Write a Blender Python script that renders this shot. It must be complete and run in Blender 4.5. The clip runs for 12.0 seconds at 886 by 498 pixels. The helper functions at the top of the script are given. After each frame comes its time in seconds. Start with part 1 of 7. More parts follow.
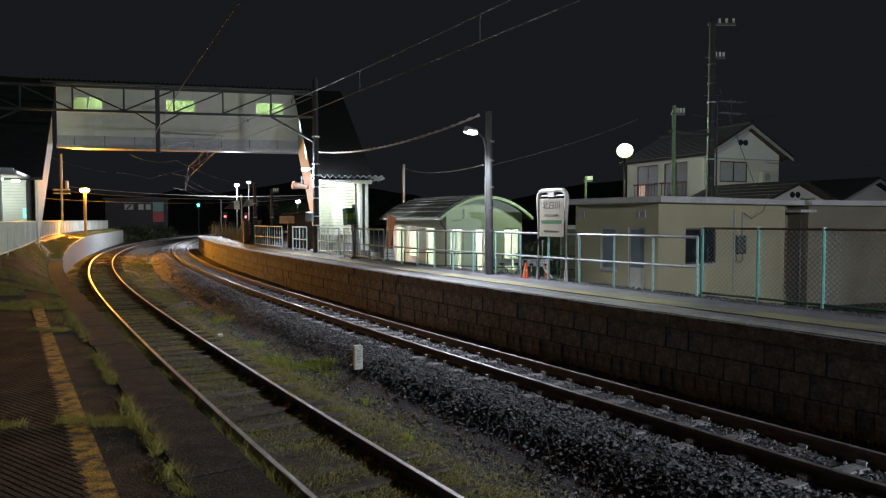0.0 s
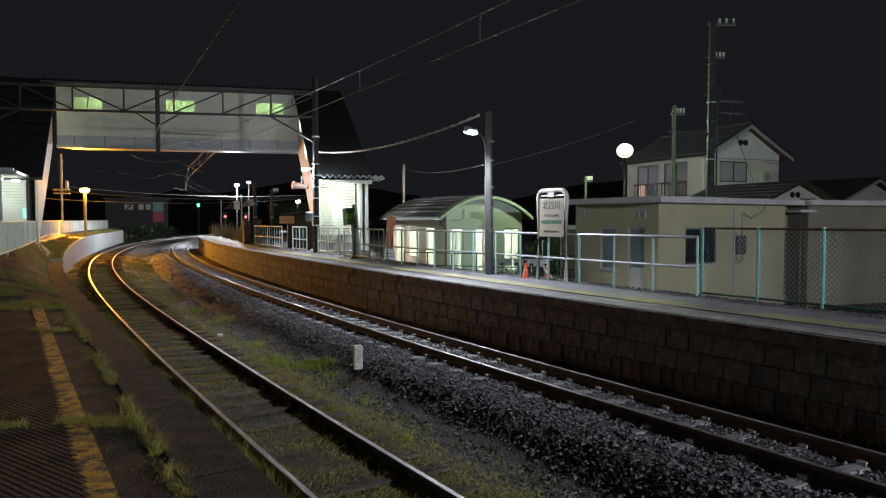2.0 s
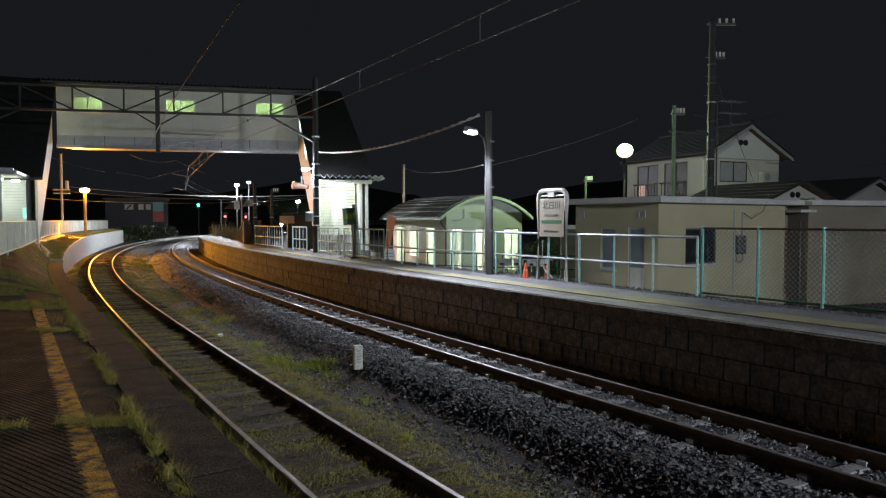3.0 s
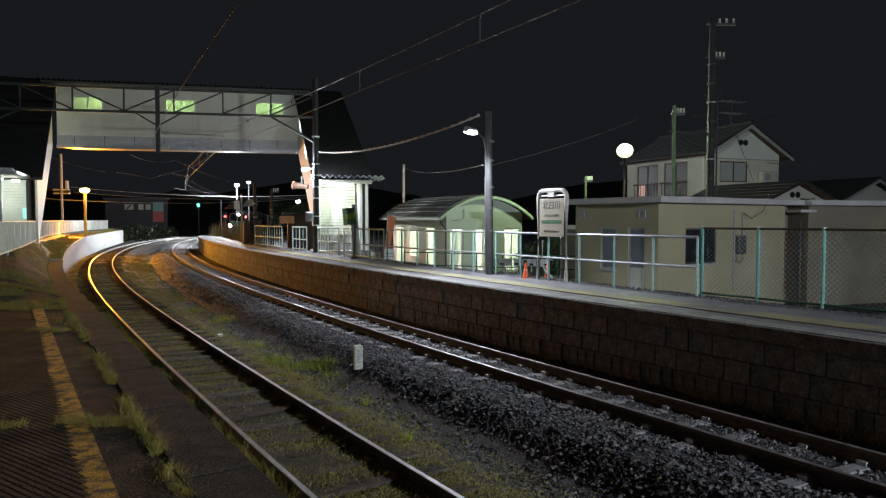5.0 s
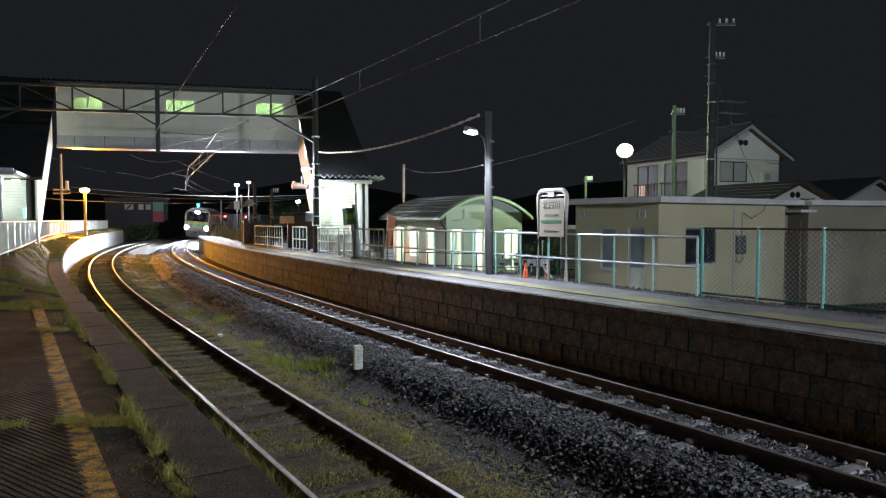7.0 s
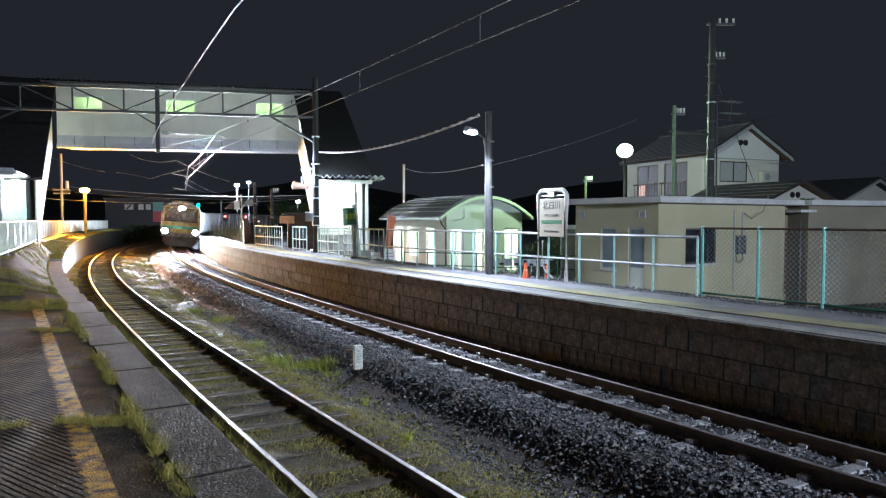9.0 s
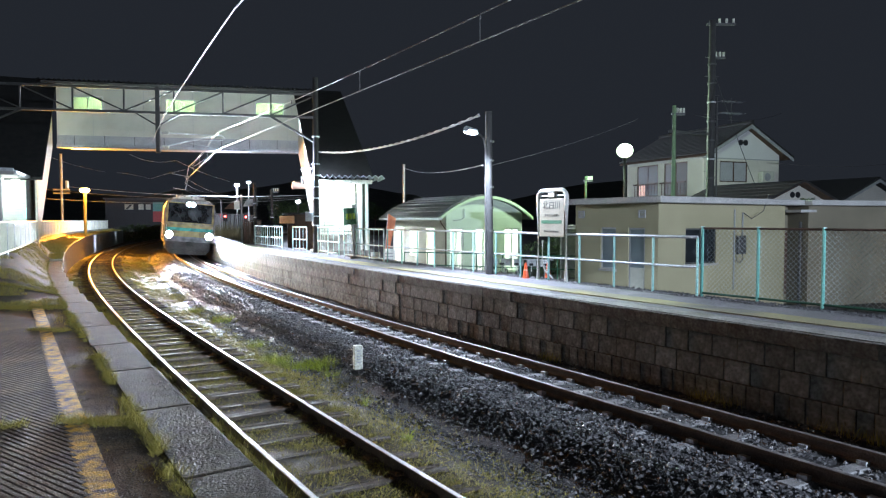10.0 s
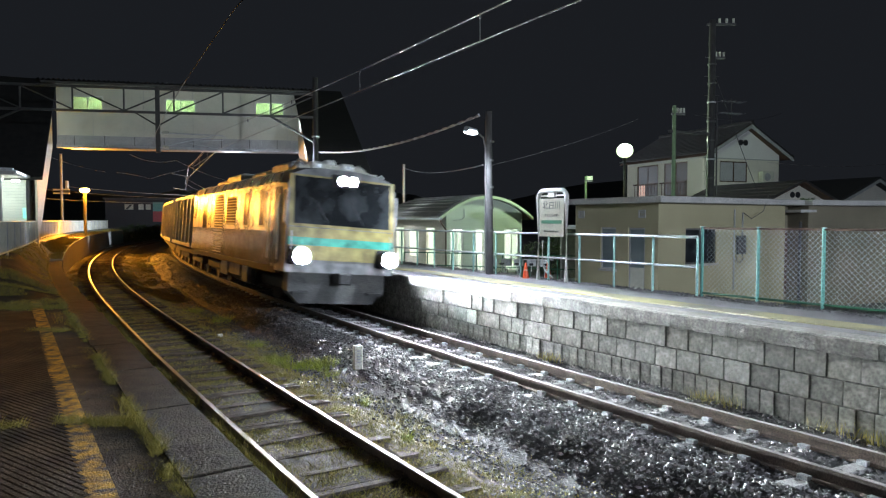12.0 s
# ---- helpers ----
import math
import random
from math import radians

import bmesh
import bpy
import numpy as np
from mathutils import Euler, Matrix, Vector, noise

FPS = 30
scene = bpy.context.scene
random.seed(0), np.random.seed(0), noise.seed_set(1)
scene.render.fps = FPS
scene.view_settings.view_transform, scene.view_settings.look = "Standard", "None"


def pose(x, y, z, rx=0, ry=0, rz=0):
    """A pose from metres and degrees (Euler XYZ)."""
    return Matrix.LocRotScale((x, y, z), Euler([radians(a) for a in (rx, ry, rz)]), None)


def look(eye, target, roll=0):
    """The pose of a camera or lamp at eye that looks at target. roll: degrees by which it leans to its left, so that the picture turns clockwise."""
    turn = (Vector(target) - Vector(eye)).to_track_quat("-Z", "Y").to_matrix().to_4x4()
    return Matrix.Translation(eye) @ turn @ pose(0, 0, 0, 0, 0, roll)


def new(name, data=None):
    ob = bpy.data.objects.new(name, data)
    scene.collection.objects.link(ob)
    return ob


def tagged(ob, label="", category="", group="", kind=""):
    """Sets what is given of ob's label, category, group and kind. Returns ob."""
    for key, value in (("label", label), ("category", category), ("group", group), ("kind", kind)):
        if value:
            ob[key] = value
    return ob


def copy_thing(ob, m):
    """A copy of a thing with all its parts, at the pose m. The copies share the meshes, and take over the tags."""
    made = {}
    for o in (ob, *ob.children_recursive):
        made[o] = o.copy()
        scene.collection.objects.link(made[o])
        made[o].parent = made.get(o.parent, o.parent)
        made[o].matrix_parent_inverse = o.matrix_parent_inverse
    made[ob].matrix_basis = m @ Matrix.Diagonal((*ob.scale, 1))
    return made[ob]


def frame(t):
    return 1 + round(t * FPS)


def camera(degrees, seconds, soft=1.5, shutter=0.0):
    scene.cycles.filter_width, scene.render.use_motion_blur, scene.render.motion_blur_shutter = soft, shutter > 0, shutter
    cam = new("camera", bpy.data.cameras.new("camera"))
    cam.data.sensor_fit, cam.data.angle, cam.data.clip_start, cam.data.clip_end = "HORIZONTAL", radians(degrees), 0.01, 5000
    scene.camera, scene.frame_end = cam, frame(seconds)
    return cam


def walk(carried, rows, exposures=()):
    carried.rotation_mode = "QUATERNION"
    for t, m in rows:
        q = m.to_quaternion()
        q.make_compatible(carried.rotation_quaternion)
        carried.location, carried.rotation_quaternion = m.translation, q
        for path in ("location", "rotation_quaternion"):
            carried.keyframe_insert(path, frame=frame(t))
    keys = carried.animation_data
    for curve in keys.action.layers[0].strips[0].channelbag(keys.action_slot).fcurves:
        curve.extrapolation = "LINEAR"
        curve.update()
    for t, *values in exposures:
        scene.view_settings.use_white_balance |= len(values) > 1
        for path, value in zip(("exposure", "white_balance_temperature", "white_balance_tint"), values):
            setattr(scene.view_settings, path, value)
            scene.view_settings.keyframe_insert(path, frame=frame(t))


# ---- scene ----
cam = camera(66.3, 12.0, soft=1.2, shutter=0.5)
# exposure and white balance keyed to stand in for the headlights' veil of glare
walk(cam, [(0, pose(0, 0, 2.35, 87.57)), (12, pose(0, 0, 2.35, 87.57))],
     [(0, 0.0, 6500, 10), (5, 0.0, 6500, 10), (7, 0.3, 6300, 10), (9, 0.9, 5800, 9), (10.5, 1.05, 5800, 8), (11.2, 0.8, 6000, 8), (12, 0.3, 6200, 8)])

# ---------------------------------------------------------------- world and lamps
world = bpy.data.worlds.new("night_sky")
scene.world = world
world.use_nodes = True
world.node_tree.nodes["Background"].inputs[0].default_value = (0.76, 0.83, 1.0, 1)
world.node_tree.nodes["Background"].inputs[1].default_value = 0.0115

WHITE, GREENISH, SODIUM, TUBE = (0.80, 0.87, 1.0), (0.80, 1.0, 0.66), (1.0, 0.38, 0.03), (0.90, 1.0, 0.86)


def lamp(name, place, watts, colour, radius=0.12, target=None, cone=150):
    data = bpy.data.lights.new(name, "SPOT" if target else "POINT")
    data.energy, data.color, data.shadow_soft_size = watts, colour, radius
    if target:
        data.spot_size, data.spot_blend = radians(cone), 0.6
    ob = new(name, data)
    ob.matrix_world = look(place, target) if target else pose(*place)
    return ob


# ---------------------------------------------------------------- the line of the main track
STEP = 0.25
SS = np.arange(-40, 330, STEP)


def bend(s):
    u = min(max(s, 0), 112) / 50
    k = 0.003659 - 0.000565 * u + 0.000884 * u * u
    if s > 112:
        k = max(0.0028, k - (s - 112) * 0.00012)
    return k


def lay_line():
    i0 = int(40 / STEP)
    x, y, h = np.zeros(len(SS)), np.zeros(len(SS)), np.zeros(len(SS))
    x[i0], y[i0], h[i0] = 6.414, 3.0, 0.59745
    for i in range(i0, len(SS) - 1):
        h[i + 1] = h[i] - bend(SS[i]) * STEP
        x[i + 1], y[i + 1] = x[i] - math.sin(h[i]) * STEP, y[i] + math.cos(h[i]) * STEP
    for i in range(i0, 0, -1):
        h[i - 1] = h[i] + bend(SS[i]) * STEP
        x[i - 1], y[i - 1] = x[i] + math.sin(h[i]) * STEP, y[i] - math.cos(h[i]) * STEP
    return x, y, h


LX, LY, LH = lay_line()


def along(s, o=0.0):
    """Place and heading at s metres along the main line and o metres to its right."""
    x, y, h = np.interp(s, SS, LX), np.interp(s, SS, LY), np.interp(s, SS, LH)
    return float(x + o * math.cos(h)), float(y + o * math.sin(h)), float(h)


def at(s, o, z=0.0, turn=0.0):
    x, y, h = along(s, o)
    return pose(x, y, z, 0, 0, math.degrees(h) + turn)


def smooth(points):
    xs = np.arange(-40, 331, 1.0)
    ys = np.interp(xs, [p[0] for p in points], [p[1] for p in points])
    ys = np.convolve(np.pad(ys, 6, mode="edge"), np.ones(13) / 13, "valid")
    return lambda s: float(np.interp(s, xs, ys))


siding = smooth([(-40, -4.05), (8, -4.08), (15, -4.15), (21, -4.28), (31, -4.57), (45, -4.85), (57, -5.0), (330, -5.05)])
left_edge = smooth([(-40, -5.4), (12, -5.38), (17, -5.5), (34, -6.3), (47, -6.45), (64, -6.75), (80, -7.5), (92, -8.9), (130, -14)])
left_fence = smooth([(-40, -8.4), (12, -8.1), (18, -7.9), (22, -7.6), (27, -7.35), (35, -7.35), (46, -7.9), (60, -8.3), (82, -9.2), (95, -10.5), (130, -15)])


def left_height(s, d):
    """Height of the left platform at s, d metres from its edge (d is negative on the platform)."""
    edge = float(np.interp(s, (34, 40, 46, 58), (0.483, 0.74, 0.92, 1.13)))
    bank = float(np.interp(s, (18, 25), (0, 1))) * max(0.0, 1.33 - edge)
    reach = left_fence(s) - left_edge(s)
    return edge + bank * min(1.0, max(0.0, (d + 0.55) / min(-0.4, reach + 0.65)))


CANT = 0.0794  # slope of the main track towards its inside


# ---------------------------------------------------------------- materials
def surf(name, a, b, rough=0.8, scale=3.0, fine=45.0, bump=0.3, metal=0.0, rand=0.12, spread=0.5, spec=0.5, wet=0.0):
    m = bpy.data.materials.new(name)
    m.use_nodes = True
    n, l = m.node_tree.nodes, m.node_tree.links
    bsdf = n["Principled BSDF"]
    tc = n.new("ShaderNodeTexCoord")
    n1, n2 = n.new("ShaderNodeTexNoise"), n.new("ShaderNodeTexNoise")
    n1.inputs["Scale"].default_value, n1.inputs["Detail"].default_value = scale, 6
    n2.inputs["Scale"].default_value, n2.inputs["Detail"].default_value = fine, 4
    l.new(tc.outputs["Object"], n1.inputs["Vector"]), l.new(tc.outputs["Object"], n2.inputs["Vector"])
    ramp = n.new("ShaderNodeValToRGB")
    ramp.color_ramp.elements[0].position, ramp.color_ramp.elements[1].position = 0.5 - spread / 2, 0.5 + spread / 2
    ramp.color_ramp.elements[0].color, ramp.color_ramp.elements[1].color = (*a, 1), (*b, 1)
    l.new(n1.outputs["Fac"], ramp.inputs["Fac"])
    mix = n.new("ShaderNodeMix")
    mix.data_type, mix.blend_type = "RGBA", "OVERLAY"
    mix.inputs["Factor"].default_value = 0.45
    crisp = n.new("ShaderNodeMapRange")
    crisp.inputs["From Min"].default_value, crisp.inputs["From Max"].default_value = 0.32, 0.68
    l.new(n2.outputs["Fac"], crisp.inputs["Value"])
    l.new(ramp.outputs["Color"], mix.inputs["A"]), l.new(crisp.outputs["Result"], mix.inputs["B"])
    info, hsv, mr = n.new("ShaderNodeObjectInfo"), n.new("ShaderNodeHueSaturation"), n.new("ShaderNodeMapRange")
    mr.inputs["To Min"].default_value, mr.inputs["To Max"].default_value = 1 - rand, 1 + rand
    l.new(info.outputs["Random"], mr.inputs["Value"]), l.new(mr.outputs["Result"], hsv.inputs["Value"])
    l.new(mix.outputs["Result"], hsv.inputs["Color"]), l.new(hsv.outputs["Color"], bsdf.inputs["Base Color"])
    rr = n.new("ShaderNodeMapRange")
    rr.inputs["To Min"].default_value, rr.inputs["To Max"].default_value = max(0.05, rough - 0.15 - wet), min(1, rough + 0.12)
    l.new(n1.outputs["Fac"], rr.inputs["Value"]), l.new(rr.outputs["Result"], bsdf.inputs["Roughness"])
    bsdf.inputs["Metallic"].default_value, bsdf.inputs["Specular IOR Level"].default_value = metal, spec
    if bump:
        bp = n.new("ShaderNodeBump")
        bp.inputs["Strength"].default_value, bp.inputs["Distance"].default_value = bump, 0.02
        l.new(n2.outputs["Fac"], bp.inputs["Height"]), l.new(bp.outputs["Normal"], bsdf.inputs["Normal"])
    return m


def island(name, stops, rough=0.8, spec=0.5, bump=0.0, sub=0.0):
    """A material whose joined pieces differ one from the other."""
    m = bpy.data.materials.new(name)
    m.use_nodes = True
    n, l = m.node_tree.nodes, m.node_tree.links
    bsdf = n["Principled BSDF"]
    geo, ramp = n.new("ShaderNodeNewGeometry"), n.new("ShaderNodeValToRGB")
    while len(ramp.color_ramp.elements) < len(stops):
        ramp.color_ramp.elements.new(0.5)
    for i, c in enumerate(stops):
        ramp.color_ramp.elements[i].position = i / (len(stops) - 1)
        ramp.color_ramp.elements[i].color = (*c, 1)
    l.new(geo.outputs["Random Per Island"], ramp.inputs["Fac"]), l.new(ramp.outputs["Color"], bsdf.inputs["Base Color"])
    bsdf.inputs["Roughness"].default_value, bsdf.inputs["Specular IOR Level"].default_value = rough, spec
    if bump:
        tc, n2, bp = n.new("ShaderNodeTexCoord"), n.new("ShaderNodeTexNoise"), n.new("ShaderNodeBump")
        n2.inputs["Scale"].default_value = 60
        bp.inputs["Strength"].default_value, bp.inputs["Distance"].default_value = bump, 0.01
        l.new(tc.outputs["Object"], n2.inputs["Vector"]), l.new(n2.outputs["Fac"], bp.inputs["Height"])
        l.new(bp.outputs["Normal"], bsdf.inputs["Normal"])
    return m


def glow(name, colour, strength):
    m = bpy.data.materials.new(name)
    m.use_nodes = True
    b = m.node_tree.nodes["Principled BSDF"]
    b.inputs["Base Color"].default_value = (0.8, 0.8, 0.8, 1)
    b.inputs["Emission Color"].default_value, b.inputs["Emission Strength"].default_value = (*colour, 1), strength
    return m


def pane_glass(name, tint, rough=0.08):
    m = bpy.data.materials.new(name)
    m.use_nodes = True
    b = m.node_tree.nodes["Principled BSDF"]
    b.inputs["Base Color"].default_value, b.inputs["Roughness"].default_value = (*tint, 1), rough
    b.inputs["Transmission Weight"].default_value, b.inputs["IOR"].default_value = 0.85, 1.45
    return m


ASPHALT = surf("asphalt", (0.035, 0.034, 0.036), (0.075, 0.07, 0.07), 0.75, 1.6, 120, 0.6, wet=0.25)
OLD_ASPHALT = surf("old_asphalt", (0.020, 0.016, 0.012), (0.10, 0.077, 0.052), 0.95, 2.2, 60, 1.0, spec=0.12)
COPING = surf("coping_concrete", (0.14, 0.13, 0.12), (0.34, 0.33, 0.31), 0.8, 2.2, 40, 0.5)
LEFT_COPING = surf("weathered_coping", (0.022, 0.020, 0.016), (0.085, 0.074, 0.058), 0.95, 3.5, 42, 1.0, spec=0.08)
BLOCK = surf("wall_block", (0.10, 0.097, 0.085), (0.33, 0.318, 0.285), 0.85, 5, 16, 0.5, rand=0.16)
MORTAR = surf("mortar", (0.06, 0.055, 0.05), (0.12, 0.11, 0.10), 0.95, 4, 60, 0.5)
EARTH = surf("earth", (0.026, 0.02, 0.013), (0.08, 0.06, 0.037), 0.95, 2.0, 60, 0.9)
BALLAST_BED = surf("ballast_bed", (0.02, 0.019, 0.02), (0.06, 0.057, 0.057), 0.8, 9, 40, 1.0)
STONE = island("ballast_stone", [(0.028, 0.026, 0.028), (0.085, 0.08, 0.082), (0.15, 0.145, 0.145), (0.055, 0.05, 0.052)], 0.6, 0.5, 0.4)
RAIL_TOP = surf("polished_rail", (0.24, 0.225, 0.215), (0.42, 0.395, 0.38), 0.5, 3, 90, 0.15, 0.8, rand=0.03)
RAIL_RUST = surf("rusty_rail", (0.075, 0.06, 0.05), (0.19, 0.145, 0.115), 0.75, 6, 80, 0.4, 0.2)
SLEEPER = surf("concrete_sleeper", (0.14, 0.135, 0.13), (0.30, 0.29, 0.285), 0.8, 5, 60, 0.4)
WOOD_SLEEPER = surf("weathered_sleeper", (0.045, 0.037, 0.029), (0.15, 0.125, 0.10), 0.95, 6, 70, 0.8, rand=0.3, spec=0.15)
GRASS = island("grass_blades", [(0.20, 0.185, 0.03), (0.31, 0.27, 0.05), (0.42, 0.34, 0.10), (0.24, 0.24, 0.04), (0.48, 0.38, 0.15)], 0.6, 0.3)
FRESH = island("fresh_grass", [(0.25, 0.30, 0.03), (0.38, 0.42, 0.06), (0.29, 0.35, 0.035)], 0.5, 0.4)
REED = island("dry_reeds", [(0.16, 0.14, 0.09), (0.26, 0.23, 0.15), (0.20, 0.19, 0.11)], 0.8, 0.2)
GRIT = island("asphalt_grains", [(0.02, 0.018, 0.016), (0.07, 0.06, 0.05), (0.14, 0.12, 0.10), (0.04, 0.035, 0.03)], 0.8, 0.3)
LEAF = island("leaves", [(0.03, 0.05, 0.02), (0.06, 0.09, 0.03), (0.045, 0.07, 0.025)], 0.6, 0.3)
YELLOW = surf("worn_yellow_paint", (0.045, 0.032, 0.016), (0.55, 0.30, 0.02), 0.85, 9, 60, 1.0, spread=0.26)
MOSS = island("moss_and_weeds", [(0.27, 0.22, 0.04), (0.40, 0.33, 0.08), (0.22, 0.21, 0.04), (0.46, 0.38, 0.14)], 0.8, 0.2)
STAINED = surf("stained_concrete", (0.045, 0.042, 0.037), (0.23, 0.22, 0.2), 0.85, 4.5, 22, 1.0, rand=0.1)
TACTILE = surf("yellow_tactile_tile", (0.15, 0.145, 0.13), (0.42, 0.375, 0.15), 0.75, 0.8, 45, 0.8, spread=0.32)
PLATFORM_TOP = surf("damp_platform_asphalt", (0.075, 0.07, 0.084), (0.23, 0.22, 0.245), 0.7, 1.9, 110, 1.0, wet=0.2, spread=0.5)
GALV = surf("galvanised_steel", (0.42, 0.44, 0.45), (0.62, 0.64, 0.66), 0.45, 5, 60, 0.1, 0.6)
TEAL = surf("teal_paint", (0.11, 0.30, 0.25), (0.17, 0.40, 0.34), 0.5, 4, 50, 0.1)
PALE_TEAL = surf("pale_teal_paint", (0.42, 0.60, 0.58), (0.55, 0.70, 0.68), 0.5, 4, 50, 0.1)
CREAM = surf("cream_render", (0.34, 0.31, 0.185), (0.49, 0.445, 0.28), 0.85, 0.7, 60, 0.3, spread=0.7)
CREAM_DIM = surf("house_render", (0.60, 0.58, 0.50), (0.72, 0.69, 0.60), 0.85, 0.8, 60, 0.2)
ROOF_SLAB = surf("roof_concrete", (0.34, 0.33, 0.31), (0.48, 0.47, 0.44), 0.8, 2, 50, 0.3)
OFFWHITE = surf("off_white_panel", (0.50, 0.51, 0.42), (0.62, 0.62, 0.52), 0.65, 1.2, 40, 0.08)
WHITE_PANEL = surf("white_siding", (0.66, 0.68, 0.62), (0.78, 0.80, 0.74), 0.5, 1.5, 40, 0.08)
GREEN_WALL = surf("pale_green_render", (0.50, 0.57, 0.47), (0.60, 0.67, 0.56), 0.8, 1.4, 50, 0.15)
GREEN_TRIM = surf("pale_green_trim", (0.48, 0.60, 0.40), (0.58, 0.70, 0.48), 0.6, 2, 50, 0.1)
DARK_SHEET = surf("dark_roof_sheet", (0.014, 0.014, 0.014), (0.032, 0.031, 0.03), 0.8, 3, 50, 0.2, spec=0.2)
WORN_TILE = surf("worn_grey_tile", (0.09, 0.085, 0.085), (0.20, 0.19, 0.19), 0.55, 6, 50, 0.3)
TILE = surf("dark_roof_tile", (0.022, 0.021, 0.022), (0.06, 0.058, 0.06), 0.55, 6, 50, 0.3)
DARK_STEEL = surf("dark_steel", (0.05, 0.05, 0.05), (0.10, 0.10, 0.095), 0.6, 5, 60, 0.2, 0.3)
POLE = surf("concrete_pole", (0.02, 0.0195, 0.019), (0.05, 0.049, 0.048), 0.85, 3, 60, 0.3)
WIRE = surf("copper_wire", (0.36, 0.35, 0.33), (0.5, 0.48, 0.45), 0.35, 5, 60, 0.0, 0.5)
CABLE = surf("black_cable", (0.03, 0.03, 0.03), (0.06, 0.06, 0.06), 0.5, 5, 60, 0.1)
BROWN = surf("brown_boards", (0.06, 0.035, 0.025), (0.13, 0.075, 0.05), 0.8, 4, 60, 0.3)
DARKGLASS = surf("dark_glass", (0.012, 0.014, 0.016), (0.03, 0.034, 0.036), 0.12, 2, 2, 0.0, spec=0.8)
CURTAIN = surf("frosted_pane", (0.13, 0.17, 0.18), (0.21, 0.25, 0.26), 0.35, 2, 40, 0.0)
ORANGE = surf("orange_plastic", (0.6, 0.075, 0.02), (0.75, 0.11, 0.03), 0.5, 4, 50, 0.1)
ORANGE_CLOTH = surf("faded_orange_cloth", (0.65, 0.22, 0.10), (0.8, 0.33, 0.18), 0.8, 4, 80, 0.2)
MESH_WIRE = surf("bright_wire", (0.62, 0.68, 0.68), (0.78, 0.84, 0.84), 0.35, 5, 60, 0.0)
# pole colour that carries the globe lamp's green light
POLE_GREEN_LIT = surf("green_lit_pole", (0.10, 0.16, 0.08), (0.16, 0.24, 0.12), 0.7, 4, 50, 0.1)
GREY_PAINT = surf("grey_paint", (0.30, 0.31, 0.31), (0.42, 0.43, 0.43), 0.55, 3, 50, 0.1)
YELLOW_GREEN = surf("yellow_green_plate", (0.45, 0.62, 0.04), (0.55, 0.72, 0.06), 0.5, 4, 50, 0.0)
DEEP_GREEN = surf("deep_green_paint", (0.02, 0.09, 0.05), (0.04, 0.14, 0.08), 0.5, 4, 50, 0.1)
INK = surf("ink", (0.015, 0.015, 0.018), (0.03, 0.03, 0.034), 0.6, 4, 50, 0.0)
HILL = surf("wooded_hill", (0.02, 0.025, 0.02), (0.05, 0.06, 0.045), 1.0, 0.05, 0.4, 0.0)
G_WHITE, G_TUBE = glow("lit_white", (0.9, 0.95, 1.0), 60), glow("lit_tube", (0.88, 1.0, 0.82), 10)
G_GLOBE, G_SODIUM = glow("lit_globe", (0.80, 1.0, 0.55), 1.5), glow("lit_sodium", (1.0, 0.40, 0.04), 420)
G_ROOM, G_BRIDGE = glow("lit_room", (0.92, 1.0, 0.90), 2.4), glow("lit_stairwell", (0.66, 0.95, 0.45), 1.9)
G_GREEN, G_RED, G_CYAN = glow("green_signal", (0.02, 1.0, 0.55), 30), glow("red_signal", (1.0, 0.03, 0.02), 20), glow("cyan_sign", (0.05, 0.9, 0.62), 1.4)
# extra emitter added inside each lower headlight for a tighter beam
G_BULB = glow("lit_bulb", (0.93, 0.98, 1.0), 260000)
G_HEAD = glow("lit_headlight", (0.93, 0.98, 1.0), 11500)


# ---------------------------------------------------------------- mesh helpers
def part(name, bm, material, parent=None, label="", m=None):
    me = bpy.data.meshes.new(name)
    bm.to_mesh(me), bm.free()
    me.materials.append(material)
    ob = new(name, me)
    if parent:
        ob.parent = parent
    if m:
        ob.matrix_basis = m
    return tagged(ob, label) if label else ob


def thing(name, label, category, m=None, group="", kind=""):
    ob = new(name)
    ob.empty_display_size = 0.2
    if m:
        ob.matrix_basis = m
    return tagged(ob, label, category, group, kind)


def bmx():
    return bmesh.new()


def box(bm, lo, hi, bevel=0.0, m=None):
    r = bmesh.ops.create_cube(bm, size=1.0)
    c = [(a + b) / 2 for a, b in zip(lo, hi)]
    d = [max(abs(b - a), 1e-4) for a, b in zip(lo, hi)]
    mat = Matrix.Translation(c) @ Matrix.Diagonal((*d, 1))
    bmesh.ops.transform(bm, matrix=(m @ mat) if m else mat, verts=r["verts"])
    if bevel:
        es = list({e for v in r["verts"] for e in v.link_edges})
        bmesh.ops.bevel(bm, geom=es, offset=bevel, segments=1, affect="EDGES", profile=0.5)
    return bm


def tube(bm, a, b, r, seg=8, r2=None):
    a, b = Vector(a), Vector(b)
    q = (b - a).to_track_quat("Z", "Y").to_matrix().to_4x4()
    bmesh.ops.create_cone(bm, cap_ends=True, segments=seg, radius1=r, radius2=r if r2 is None else r2, depth=(b - a).length,
                          matrix=Matrix.Translation((a + b) / 2) @ q)
    return bm


